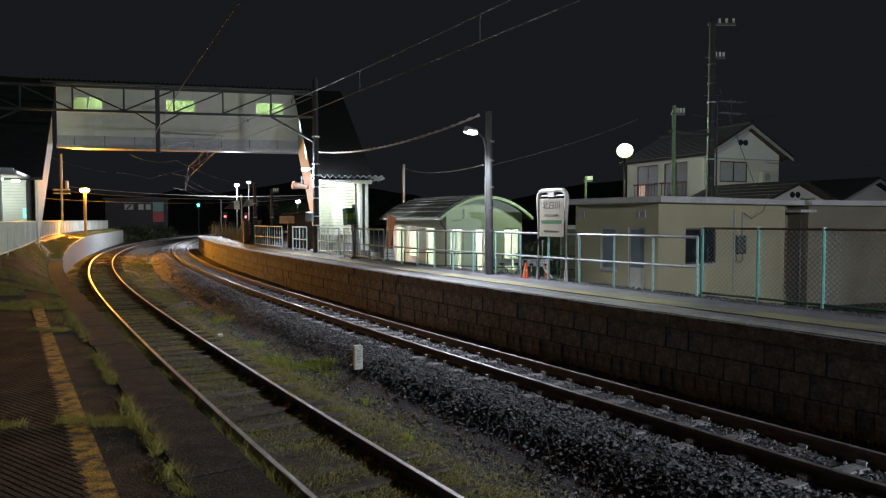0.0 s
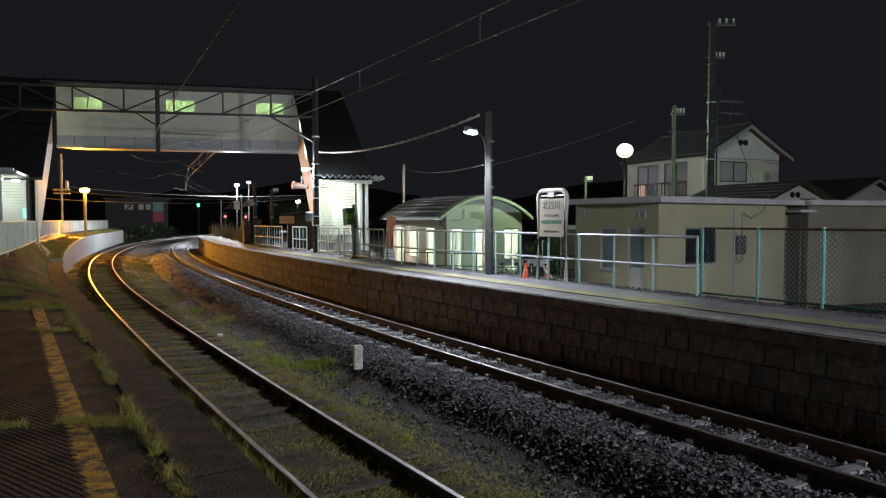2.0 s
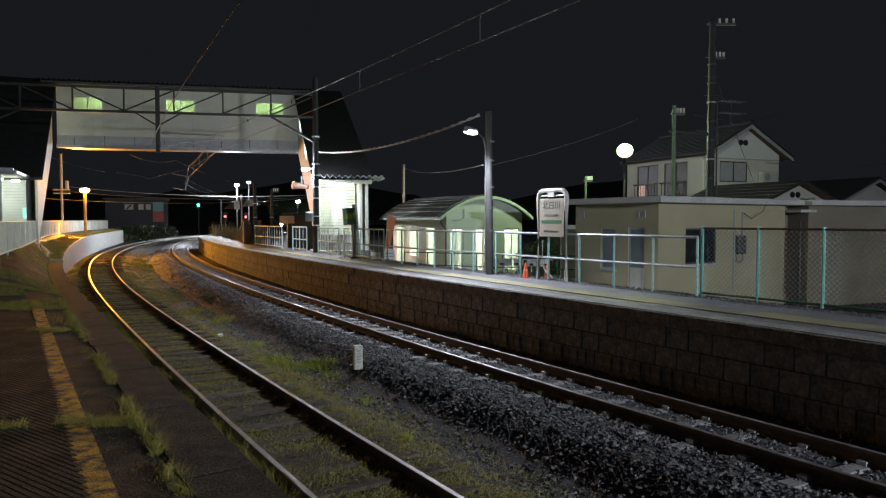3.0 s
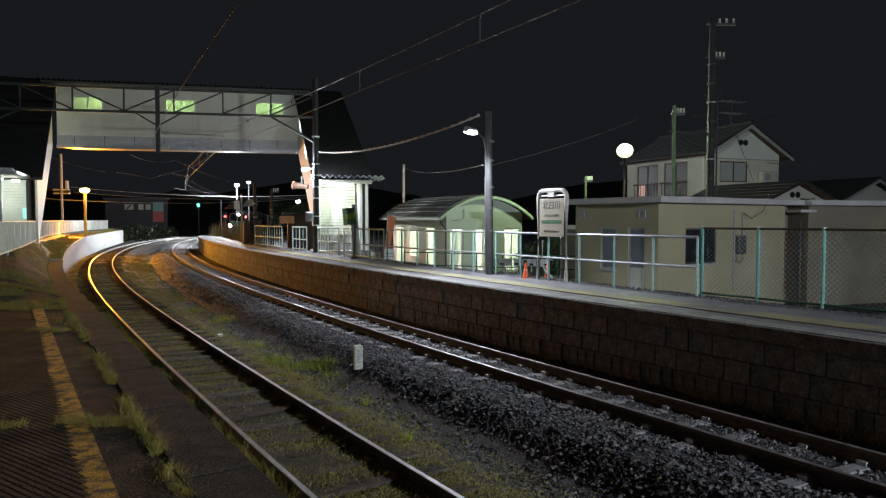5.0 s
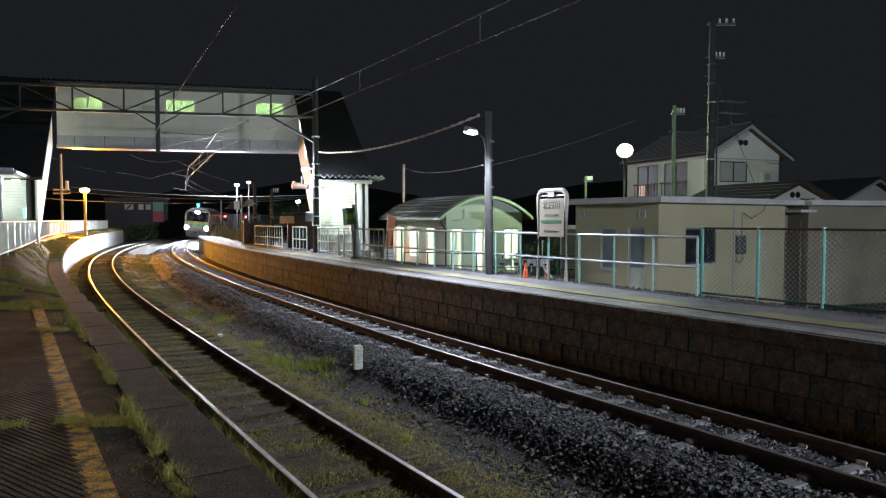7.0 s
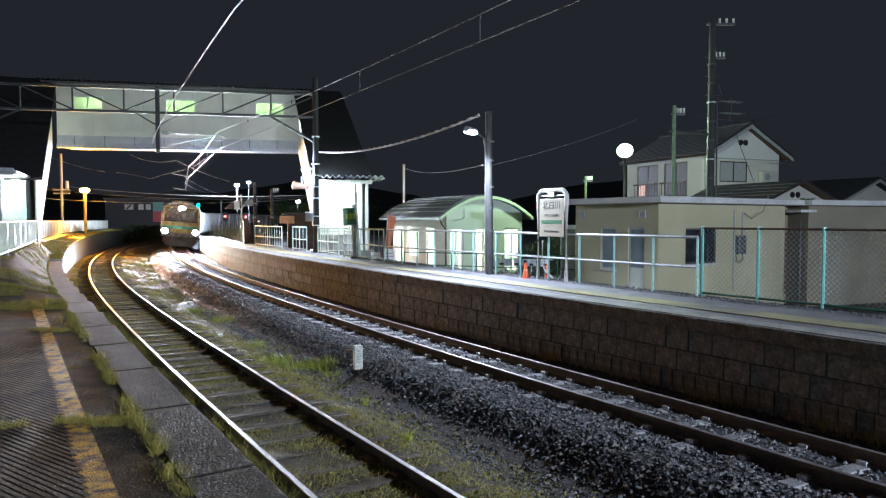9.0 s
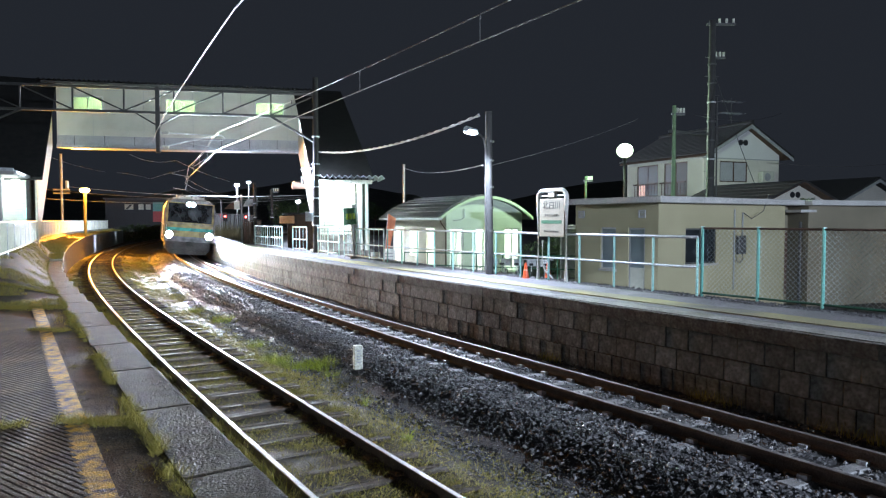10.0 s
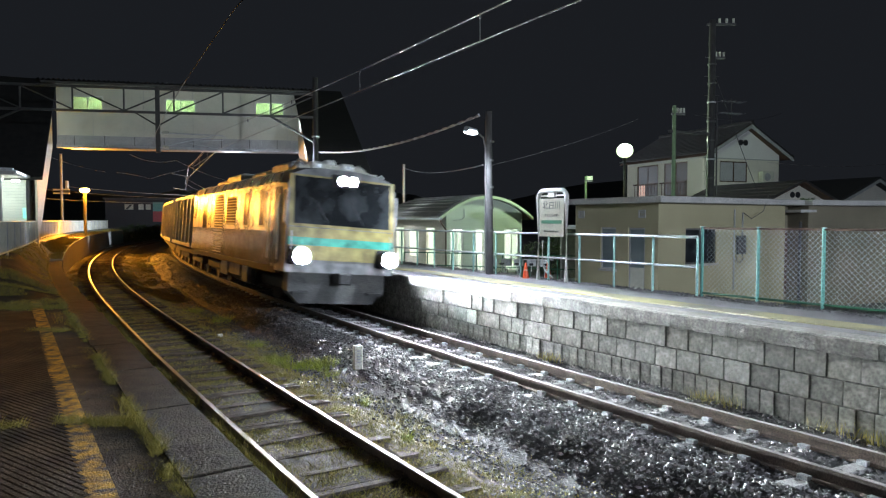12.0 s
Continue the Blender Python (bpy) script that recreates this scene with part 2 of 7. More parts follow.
def run(bm, pts, r, seg=6):
    """A bent round bar through points."""
    pts = [Vector(p) for p in pts]
    rings = []
    for i, p in enumerate(pts):
        d = (pts[min(i + 1, len(pts) - 1)] - pts[max(i - 1, 0)]).normalized()
        u = d.cross(Vector((0, 0, 1)))
        u = u.normalized() if u.length > 1e-3 else Vector((1, 0, 0))
        w = d.cross(u)
        rings.append([bm.verts.new(p + r * (math.cos(2 * math.pi * k / seg) * u + math.sin(2 * math.pi * k / seg) * w)) for k in range(seg)])
    for a, b in zip(rings, rings[1:]):
        for k in range(seg):
            bm.faces.new((a[k], a[(k + 1) % seg], b[(k + 1) % seg], b[k]))
    bm.faces.new(rings[0][::-1]), bm.faces.new(rings[-1])
    return bm


def prism(bm, outline, y0, y1, m=None):
    """A solid from an outline in x and z, pushed from y0 to y1."""
    a = [bm.verts.new((x, y0, z)) for x, z in outline]
    b = [bm.verts.new((x, y1, z)) for x, z in outline]
    n = len(outline)
    for i in range(n):
        bm.faces.new((a[i], a[(i + 1) % n], b[(i + 1) % n], b[i]))
    bm.faces.new(a[::-1]), bm.faces.new(b)
    bmesh.ops.recalc_face_normals(bm, faces=bm.faces[:])
    if m:
        bmesh.ops.transform(bm, matrix=m, verts=a + b)
    return bm


def wall_with(bm, length, height, thick, holes, z0=0.0):
    """A wall along x with real openings (x0, z0, x1, z1)."""
    xs = sorted({0, length, *(h[0] for h in holes), *(h[2] for h in holes)})
    for a, b in zip(xs, xs[1:]):
        zs = [z0]
        for h in sorted((h for h in holes if h[0] <= a + 1e-6 and h[2] >= b - 1e-6), key=lambda h: h[1]):
            zs += [h[1], h[3]]
        zs.append(height)
        for c, d in zip(zs[::2], zs[1::2]):
            if d - c > 1e-3:
                box(bm, (a, 0, c), (b, thick, d))
    bmesh.ops.remove_doubles(bm, verts=bm.verts[:], dist=0.001)
    return bm


def sweep(bm, profile, s0, s1, step=0.5, closed=True, shift=None):
    """A profile (o, z) carried along the main line; shift gives a sideways offset at s."""
    rings = []
    for s in np.arange(s0, s1 + step / 2, step):
        dx = shift(s) if shift else 0.0
        rings.append([bm.verts.new((*along(s, o + dx)[:2], z)) for o, z in profile])
    n = len(profile)
    for a, b in zip(rings, rings[1:]):
        for k in range(n if closed else n - 1):
            bm.faces.new((a[k], a[(k + 1) % n], b[(k + 1) % n], b[k]))
    if closed:
        bm.faces.new(rings[0]), bm.faces.new(rings[-1][::-1])
    bmesh.ops.recalc_face_normals(bm, faces=bm.faces[:])
    return bm


def joined(name, verts, faces, material, parent=None):
    me = bpy.data.meshes.new(name)
    me.from_pydata(verts, [], faces)
    me.materials.append(material)
    ob = new(name, me)
    if parent:
        ob.parent = parent
    return ob


# ---------------------------------------------------------------- ground, track bed and platforms
def ground():
    bm = bmx()
    bmesh.ops.create_grid(bm, x_segments=40, y_segments=40, size=2500, matrix=Matrix.Translation((0, 0, -0.75)))
    tagged(part("ground", bm, EARTH), "dark bare earth and scrub reaching the horizon", "ground", kind="structure")


def bed_height(o, s):
    d = o - siding(s)
    if o > -1.45:
        z = -0.17 - CANT * max(-1.2, min(o, 1.0)) * 0.9
        return z
    if o > -2.2:
        u = (o + 1.45) / -0.75
        return -0.08 - 0.34 * u * u * (3 - 2 * u)
    return -0.42 + 0.115 * min(1.0, max(0, 1.55 - abs(d)) / 0.5)


def track_bed():
    bm = bmx()
    rows = []
    srange = list(np.arange(-8, 40, 0.3)) + list(np.arange(40, 300, 2.0))
    for s in srange:
        e = left_edge(s)
        os_ = list(np.linspace(e - 0.05, -2.6, 12)) + list(np.linspace(-2.5, 1.75, 15))
        row = []
        for o in os_:
            x, y, _ = along(s, o)
            z = bed_height(o, s) + 0.035 * noise.noise(Vector((x * 1.7, y * 1.7, 0))) + 0.02 * noise.noise(Vector((x * 5, y * 5, 3)))
            row.append(bm.verts.new((x, y, z)))
        rows.append(row)
    for a, b in zip(rows, rows[1:]):
        for k in range(len(a) - 1):
            f = bm.faces.new((a[k], a[k + 1], b[k + 1], b[k]))
            f.smooth = True
            f.material_index = 1 if k >= 11 else 0
    ob = part("track_bed", bm, EARTH)
    ob.data.materials.append(BALLAST_BED)
    tagged(ob, "uneven track bed of earth with a raised ballast bank", "track bed", kind="structure")


RAIL = [(-0.0325, 0), (0.0325, 0), (0.0325, -0.035), (0.009, -0.045), (0.009, -0.125), (0.0635, -0.14), (0.0635, -0.153),
        (-0.0635, -0.153), (-0.0635, -0.14), (-0.009, -0.125), (-0.009, -0.045), (-0.0325, -0.035)]


def rails(parent, s0, s1, shift, zmid, cant):
    for side in (-1, 1):
        o = side * 0.566
        z = zmid - cant * o
        bm = sweep(bmx(), [(o + a, z + b) for a, b in RAIL], s0, s1, 0.5, True, shift)
        rail = part("rail", bm, RAIL_RUST, parent, "rust-brown steel rail")
        bm = sweep(bmx(), [(o + a, z + b) for a, b in ((-0.029, 0.0), (-0.025, 0.004), (0.025, 0.004), (0.029, 0.0))], s0, s1, 0.5, True, shift)
        part("running_surface", bm, RAIL_TOP, rail, "polished running surface")


def main_track():
    tr = thing("railway_track", "main railway track with polished rails on concrete sleepers", "railway track", kind="structure")
    rails(tr, -6, 290, None, 0.0, CANT)
    bm = box(bmx(), (-1.0, -0.11, -0.17), (1.0, 0.11, 0.0), 0.03)
    me = None
    fast = bmx()
    for i in range(290):
        s = -5.5 + 0.62 * i
        m = at(s, 0, -0.15) @ pose(0, 0, 0, 0, math.degrees(math.atan(CANT)), 0)
        if me is None:
            me = part("sleeper", bm, SLEEPER, tr, m=m).data
        else:
            ob = new("sleeper", me)
            ob.parent, ob.matrix_basis = tr, m
        if s < 75:
            for side in (-1, 1):
                for d in (-0.085, 0.085):
                    x = side * 0.566 + d
                    box(fast, (x - 0.04, -0.05, 0.0), (x + 0.04, 0.05, 0.045), 0, m)
    tagged(part("rail_fasteners", fast, GALV, tr), "bright steel rail clips", kind="stuff")


def siding_track():
    tr = thing("railway_track", "disused siding track on weathered wooden sleepers in grass", "railway track", kind="structure")
    rails(tr, -6, 140, siding, -0.15, 0.018)
    rnd = random.Random(4)
    shapes = [old_sleeper(k) for k in range(4)]
    for i in range(165):
        s = -5 + 0.6 * i
        m = at(s, siding(s), -0.268 + rnd.uniform(-0.014, 0.014), rnd.uniform(-3, 3))
        ob = new("sleeper", shapes[rnd.randrange(4)])
        ob.parent, ob.matrix_basis = tr, m


def old_sleeper(seed):
    """A weathered timber sleeper, its top split along the grain into uneven strips."""
    rnd = random.Random(seed)
    bm = bmx()
    y = -0.11
    while y < 0.09:
        w = min(rnd.uniform(0.035, 0.075), 0.11 - y)
        z = rnd.uniform(-0.018, 0.0)
        x0, x1 = -1.05 + rnd.uniform(0, 0.06), 1.05 - rnd.uniform(0, 0.06)
        box(bm, (x0, y, -0.14), (x1, y + w - 0.006, z), 0.004, pose(0, 0, 0, 0, rnd.uniform(-0.25, 0.25), rnd.uniform(-0.3, 0.3)))
        y += w
    for x in (-0.566, 0.566):
        box(bm, (x - 0.13, -0.085, 0.0), (x + 0.13, 0.085, 0.014), 0.003)
        for d in (-0.09, 0.09):
            box(bm, (x + d - 0.014, -0.05, 0.012), (x + d + 0.014, -0.022, 0.035))
    me = bpy.data.meshes.new("sleeper")
    bm.to_mesh(me), bm.free()
    me.materials.append(WOOD_SLEEPER)
    return me


def right_platform():
    pf = thing("platform", "station platform with asphalt top and block retaining wall", "platform", kind="structure")
    part("platform_body", sweep(bmx(), [(1.645, -0.7), (1.645, 0.715), (4.1, 0.715), (5.6, -0.1), (6.3, -0.7)], -8, 66, 1.0), MORTAR, pf)
    bm = bmx()
    rows = []
    for s in np.arange(-8, 66.1, 0.5):
        row = []
        for o in np.linspace(2.0, 4.35, 9):
            x, y, _ = along(s, o)
            row.append(bm.verts.new((x, y, 0.915 + 0.012 * noise.noise(Vector((x, y, 5))) - (0.05 if o > 4.1 else 0))))
        rows.append(row)
    for a, b in zip(rows, rows[1:]):
        for k in range(8):
            bm.faces.new((a[k], a[k + 1], b[k + 1], b[k])).smooth = True
    part("platform_surface", bm, PLATFORM_TOP, pf, "dark damp asphalt")
    part("platform_infill", sweep(bmx(), [(1.95, 0.69), (1.95, 0.90), (4.4, 0.85), (5.0, 0.2), (6.2, -0.66), (6.1, -0.75), (4.1, 0.65)], -8, 66, 1.0), EARTH, pf)
    # yellow line and tactile strip
    part("yellow_line", sweep(bmx(), [(2.38, 0.90), (2.38, 0.932), (2.90, 0.932), (2.90, 0.90)], -8, 66, 0.5), TACTILE, pf, "worn yellow tactile line")
    part("edge_line", sweep(bmx(), [(1.56, 0.915), (1.56, 0.937), (1.92, 0.937), (1.92, 0.915)], -8, 66, 0.5), COPING, pf, "pale worn edge line")
    # coping slabs
    rnd = random.Random(11)
    me = None
    for i in range(75):
        s = -7.5 + i * 0.98
        if me is None:
            bm = box(bmx(), (-0.26, -0.489, -0.2), (0.26, 0.489, 0.0), 0.006)
            bmesh.ops.subdivide_edges(bm, edges=[e for e in bm.edges if e.calc_length() > 0.3], cuts=3, use_grid_fill=True)
            for v in bm.verts:
                v.co += Vector((noise.noise(v.co * 9) * 0.02, 0, noise.noise(v.co * 5 + Vector((3, 1, 2))) * 0.008))
            ob = part("coping_slab", bm, STAINED, pf)
            me = ob.data
        else:
            ob = new("coping_slab", me)
            ob.parent = pf
        ob.matrix_basis = at(s, 1.76 + rnd.uniform(-0.008, 0.008), 0.925 + rnd.uniform(-0.006, 0.004))
    # wall blocks: two courses of large blocks, one of narrow ones at the foot
    shapes = {}
    far_v, far_f = [], []
    for z0, h, w, gap in ((0.415, 0.305, 0.405, 0.01), (0.10, 0.305, 0.405, 0.01), (-0.27, 0.36, 0.205, 0.01)):
        n = int(74 / w)
        for i in range(n):
            s = -7 + (i + (0.5 if z0 == 0.10 else 0)) * w
            near = (w > 0.3 and s < 40) or (w < 0.3 and s < 14 and s > 2)
            m = at(s, 1.60 + rnd.uniform(-0.012, 0.008), z0, rnd.uniform(-0.8, 0.8))
            if near:
                if w not in shapes:
                    shapes[w] = part("wall_block", box(bmx(), (-0.07, -w / 2 + gap / 2, 0), (0.07, w / 2 - gap / 2, h), 0.007), BLOCK, pf).data
                    ob = [o for o in pf.children if o.data is shapes[w]][0]
                else:
                    ob = new("wall_block", shapes[w])
                    ob.parent = pf
                ob.matrix_basis = m
            else:
                b = len(far_v)
                for x in (-0.07, 0.07):
                    for y in (-w / 2 + gap / 2, w / 2 - gap / 2):
                        for z in (0, h):
                            far_v.append(tuple(m @ Vector((x, y, z))))
                far_f += [(b, b + 1, b + 3, b + 2), (b + 1, b + 5, b + 7, b + 3), (b, b + 2, b + 6, b + 4), (b, b + 4, b + 5, b + 1), (b + 2, b + 3, b + 7, b + 6)]
    tagged(joined("wall_blocks", far_v, far_f, BLOCK, pf), "concrete wall blocks", kind="stuff")


def left_platform():
    pf = thing("platform", "old low platform with patched asphalt, moss and weeds", "platform", kind="structure")
    bm = bmx()
    rows = []
    for s in np.arange(-20, 36.1, 0.4):
        row = []
        for d in (-0.5, -0.8, -1.1, -1.4, -1.8, -2.4, -3.0, -4, -5, -7, -10, -14):
            x, y, _ = along(s, left_edge(s) + d)
            row.append(bm.verts.new((x, y, left_height(s, d) + 0.02 * noise.noise(Vector((x * 0.8, y * 0.8, 9))))))
        rows.append(row)
    for a, b in zip(rows, rows[1:]):
        for k in range(len(a) - 1):
            bm.faces.new((a[k], a[k + 1], b[k + 1], b[k])).smooth = True
    part("platform_surface", bm, OLD_ASPHALT, pf, "cracked dark asphalt")
    part("platform_body", sweep(bmx(), [(0.0, -0.6), (0.0, 0.38), (-15, 0.40), (-15, -0.6)], -20, 36, 1.0, True, left_edge), MORTAR, pf)
    me = None
    for i in range(28):
        s = -19 + 2 * i
        if me is None:
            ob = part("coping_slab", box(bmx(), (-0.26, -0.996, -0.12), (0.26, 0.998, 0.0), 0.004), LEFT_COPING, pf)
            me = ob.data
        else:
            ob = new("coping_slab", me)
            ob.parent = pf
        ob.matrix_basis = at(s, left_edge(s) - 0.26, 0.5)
    # worn yellow line
    part("yellow_line", sweep(bmx(), [(-1.15, 0.47), (-1.15, 0.503), (-0.95, 0.503), (-0.95, 0.47)], -6, 20.5, 0.5, True, left_edge), YELLOW, pf, "worn yellow warning line")
    # low diagonal ridges left of the line
    v, f = [], []
    for i in range(110):
        s = 1.2 + i * 0.13
        x, y, _ = along(s, left_edge(s) - 1.12)
        for j in range(7):
            x0, y0 = x - 0.83 * 0.5 * j, y + 0.56 * 0.5 * j
            x1, y1 = x0 - 0.83 * 0.5, y0 + 0.56 * 0.5
            if noise.noise(Vector((x0 * 0.5, y0 * 0.5, 20))) < -0.3:
                continue
            k = len(v)
            for px, py in ((x0, y0), (x1, y1)):
                for a, z in ((-0.045, 0.48), (-0.018, 0.506), (0.018, 0.506), (0.045, 0.48)):
                    v.append((px + 0.56 * a, py + 0.83 * a, z + 0.01 * noise.noise(Vector((px * 0.8, py * 0.8, 9)))))
            f += [(k, k + 1, k + 5, k + 4), (k + 1, k + 2, k + 6, k + 5), (k + 2, k + 3, k + 7, k + 6)]
    tagged(joined("paving_ribs", v, f, OLD_ASPHALT, pf), "low diagonal ridges on the asphalt", kind="stuff")
    # further on the platform ramps up to a pale concrete wall
    rp = thing("raised_platform", "platform stretch ramping up behind a pale concrete wall", "platform", kind="structure")
    body, top = bmx(), bmx()
    rings, strips = [], []
    for s in np.arange(36.0, 92.1, 1.0):
        e = left_edge(s)
        ds = (0.0, -0.3, -0.6, -0.9, -1.2, -1.6, -2.2, -4.2)
        zs = [left_height(s, d) for d in ds]
        rings.append([body.verts.new((*along(s, e + d)[:2], z)) for d, z in [(0.0, -0.6), *[(d, z - 0.03) for d, z in zip(ds, zs)], (-4.2, -0.6)]])
        strips.append([top.verts.new((*along(s, e + d - 0.05)[:2], z)) for d, z in zip(ds, zs)])
    for a, b in zip(rings, rings[1:]):
        for k in range(len(a)):
            body.faces.new((a[k], a[(k + 1) % len(a)], b[(k + 1) % len(b)], b[k]))
    body.faces.new(rings[0]), body.faces.new(rings[-1][::-1])
    bmesh.ops.recalc_face_normals(body, faces=body.faces[:])
    for a, b in zip(strips, strips[1:]):
        for k in range(len(a) - 1):
            top.faces.new((a[k], a[k + 1], b[k + 1], b[k])).smooth = True
    part("platform_body", body, surf("pale_concrete", (0.34, 0.33, 0.31), (0.5, 0.49, 0.46), 0.8, 1.5, 40, 0.3), rp)
    part("platform_surface", top, STAINED, rp, "pale worn path")


def yard():
    bm = bmx()
    rows = []
    for s in np.arange(-30, 111, 1.5):
        z = -0.68 + 0.68 * max(0, min(1, (s - 16) / 5))
        rows.append([bm.verts.new((*along(s, o)[:2], z + 0.02 * noise.noise(Vector((s, o, 0))))) for o in (5.0, 6.5, 9, 12, 16, 24, 40, 70)])
    for a, b in zip(rows, rows[1:]):
        for k in range(7):
            bm.faces.new((a[k], a[k + 1], b[k + 1], b[k])).smooth = True
    tagged(part("yard", bm, ASPHALT), "dark station yard behind the platform", "ground", kind="structure")


def hills():
    bm = bmx()
    n = 90
    top, bot = [], []
    for i in range(n):
        a = radians(-70 + 140 * i / (n - 1))
        hgt = 20 + 12 * noise.noise(Vector((i * 0.12, 0, 4))) + 6 * noise.noise(Vector((i * 0.5, 2, 4)))
        top.append(bm.verts.new((420 * math.sin(a), 420 * math.cos(a), hgt)))
        bot.append(bm.verts.new((300 * math.sin(a), 300 * math.cos(a), -1)))
    for i in range(n - 1):
        bm.faces.new((bot[i], bot[i + 1], top[i + 1], top[i]))
    tagged(part("backdrop", bm, HILL), "dark wooded hills on the skyline", "hill", kind="structure")


ground(), track_bed(), yard(), hills()
main_track(), siding_track(), right_platform(), left_platform()


# ---------------------------------------------------------------- overbridge, stairs and line portal
SIDEWAYS = pose(0, 0, 0, 0, 0, 90)


def side_plate(bm, outline, x0, x1):
    """A plate from an outline in y and z, from x0 to x1."""
    return prism(bm, outline, -x1, -x0, SIDEWAYS)


def corrugated(bm, x0, x1, y0, y1, z, pitch=0.2, depth=0.09, fall=0.0):
    """A corrugated sheet, its waves running along y."""
    n = max(2, int(round((x1 - x0) / pitch * 2)))
    top = [(x0 + (x1 - x0) * i / n, z + (depth if i % 2 else 0)) for i in range(n + 1)]
    a = [[bm.verts.new((x, y, zz + dz - (fall if y == y1 else 0))) for x, zz in top] for y, dz in ((y0, 0), (y1, 0), (y0, -0.02), (y1, -0.02))]
    for i in range(n):
        bm.faces.new((a[0][i], a[0][i + 1], a[1][i + 1], a[1][i]))
        bm.faces.new((a[2][i], a[3][i], a[3][i + 1], a[2][i + 1]))
        bm.faces.new((a[0][i], a[2][i], a[2][i + 1], a[0][i + 1]))
        bm.faces.new((a[1][i], a[1][i + 1], a[3][i + 1], a[3][i]))
    return bm


def window(parent, x0, z0, x1, z1, y, glass, frame_mat, rail=0.05, mullions=(), name="window", deep=0.06, sill=True):
    w = part(name, bmx_frame(x0, z0, x1, z1, y, rail, deep, mullions), frame_mat, parent)
    xs = [x0 + rail, *mullions, x1 - rail]
    for a, b in zip(xs, xs[1:]):
        part("pane", box(bmx(), (a, y + deep * 0.5, z0 + rail), (b, y + deep * 0.5 + 0.012, z1 - rail)), glass, w)
    return w


def bmx_frame(x0, z0, x1, z1, y, rail, deep, mullions=()):
    bm = bmx()
    box(bm, (x0, y, z0), (x1, y + deep, z0 + rail)), box(bm, (x0, y, z1 - rail), (x1, y + deep, z1))
    box(bm, (x0, y, z0 + rail), (x0 + rail, y + deep, z1 - rail)), box(bm, (x1 - rail, y, z0 + rail), (x1, y + deep, z1 - rail))
    for x in mullions:
        box(bm, (x - rail * 0.5, y - 0.003, z0 + rail), (x + rail * 0.5, y + deep, z1 - rail))
    return bm


def overbridge():
    br = thing("footbridge", "covered footbridge with off-white panels and lit windows", "footbridge", pose(-15.38, 40, 0, 0, 0, 12.2))
    x0, x1 = -6.6, 7.0
    holes = [(c - x0 - 0.84, 8.62, c - x0 + 0.84, 9.42) for c in (-4.99, 0.02, 5.07)]
    part("front_wall", wall_with(bmx(), x1 - x0, 10.05, 0.12, holes, 7.17), OFFWHITE, br, m=pose(x0, 0, 0))
    part("back_wall", box(bmx(), (x0, 2.6, 7.17), (x1, 2.72, 10.05)), OFFWHITE, br)
    bm = box(bmx(), (x0, -0.04, 6.62), (x1, 2.76, 7.165))
    part("girder", bm, GREY_PAINT, br, "grey steel girder")
    part("bottom_flange", box(bmx(), (x0, -0.16, 6.45), (x1, 0.1, 6.615)), GALV, br, "pale steel bottom flange")
    for x in np.arange(x0 + 0.9, x1, 1.6):
        part("joint_strip", box(bmx(), (x - 0.015, -0.052, 6.62), (x + 0.015, -0.042, 7.16)), DARK_STEEL, br)
    for x in np.arange(x0 + 1.9, x1, 2.7):
        part("panel_joint", box(bmx(), (x - 0.008, -0.006, 7.2), (x + 0.008, -0.001, 10.0)), GREY_PAINT, br)
    part("roof", corrugated(bmx(), x0 - 0.9, x1 + 0.6, -0.45, 3.1, 10.16, 0.26, 0.13), DARK_SHEET, br, "dark corrugated roof")
    part("eave_board", box(bmx(), (x0 - 0.7, -0.35, 10.05), (x1 + 0.5, 3.0, 10.15)), DARK_STEEL, br)
    for c in (-4.99, 0.02, 5.07):
        window(br, c - 0.84, 8.62, c + 0.84, 9.42, -0.02, pane_glass("bridge_pane", (0.9, 0.95, 0.9)), WHITE_PANEL, 0.06, (c + 0.02,))
    part("ceiling_light", box(bmx(), (x0 + 0.5, 1.95, 9.74), (x1 - 0.5, 2.1, 9.80)), glow("bridge_tube", (0.62, 0.95, 0.42), 19), br, "glowing fluorescent strip")
    part("inner_floor", box(bmx(), (x0, 0.12, 7.17), (x1, 2.6, 7.25)), GREY_PAINT, br)


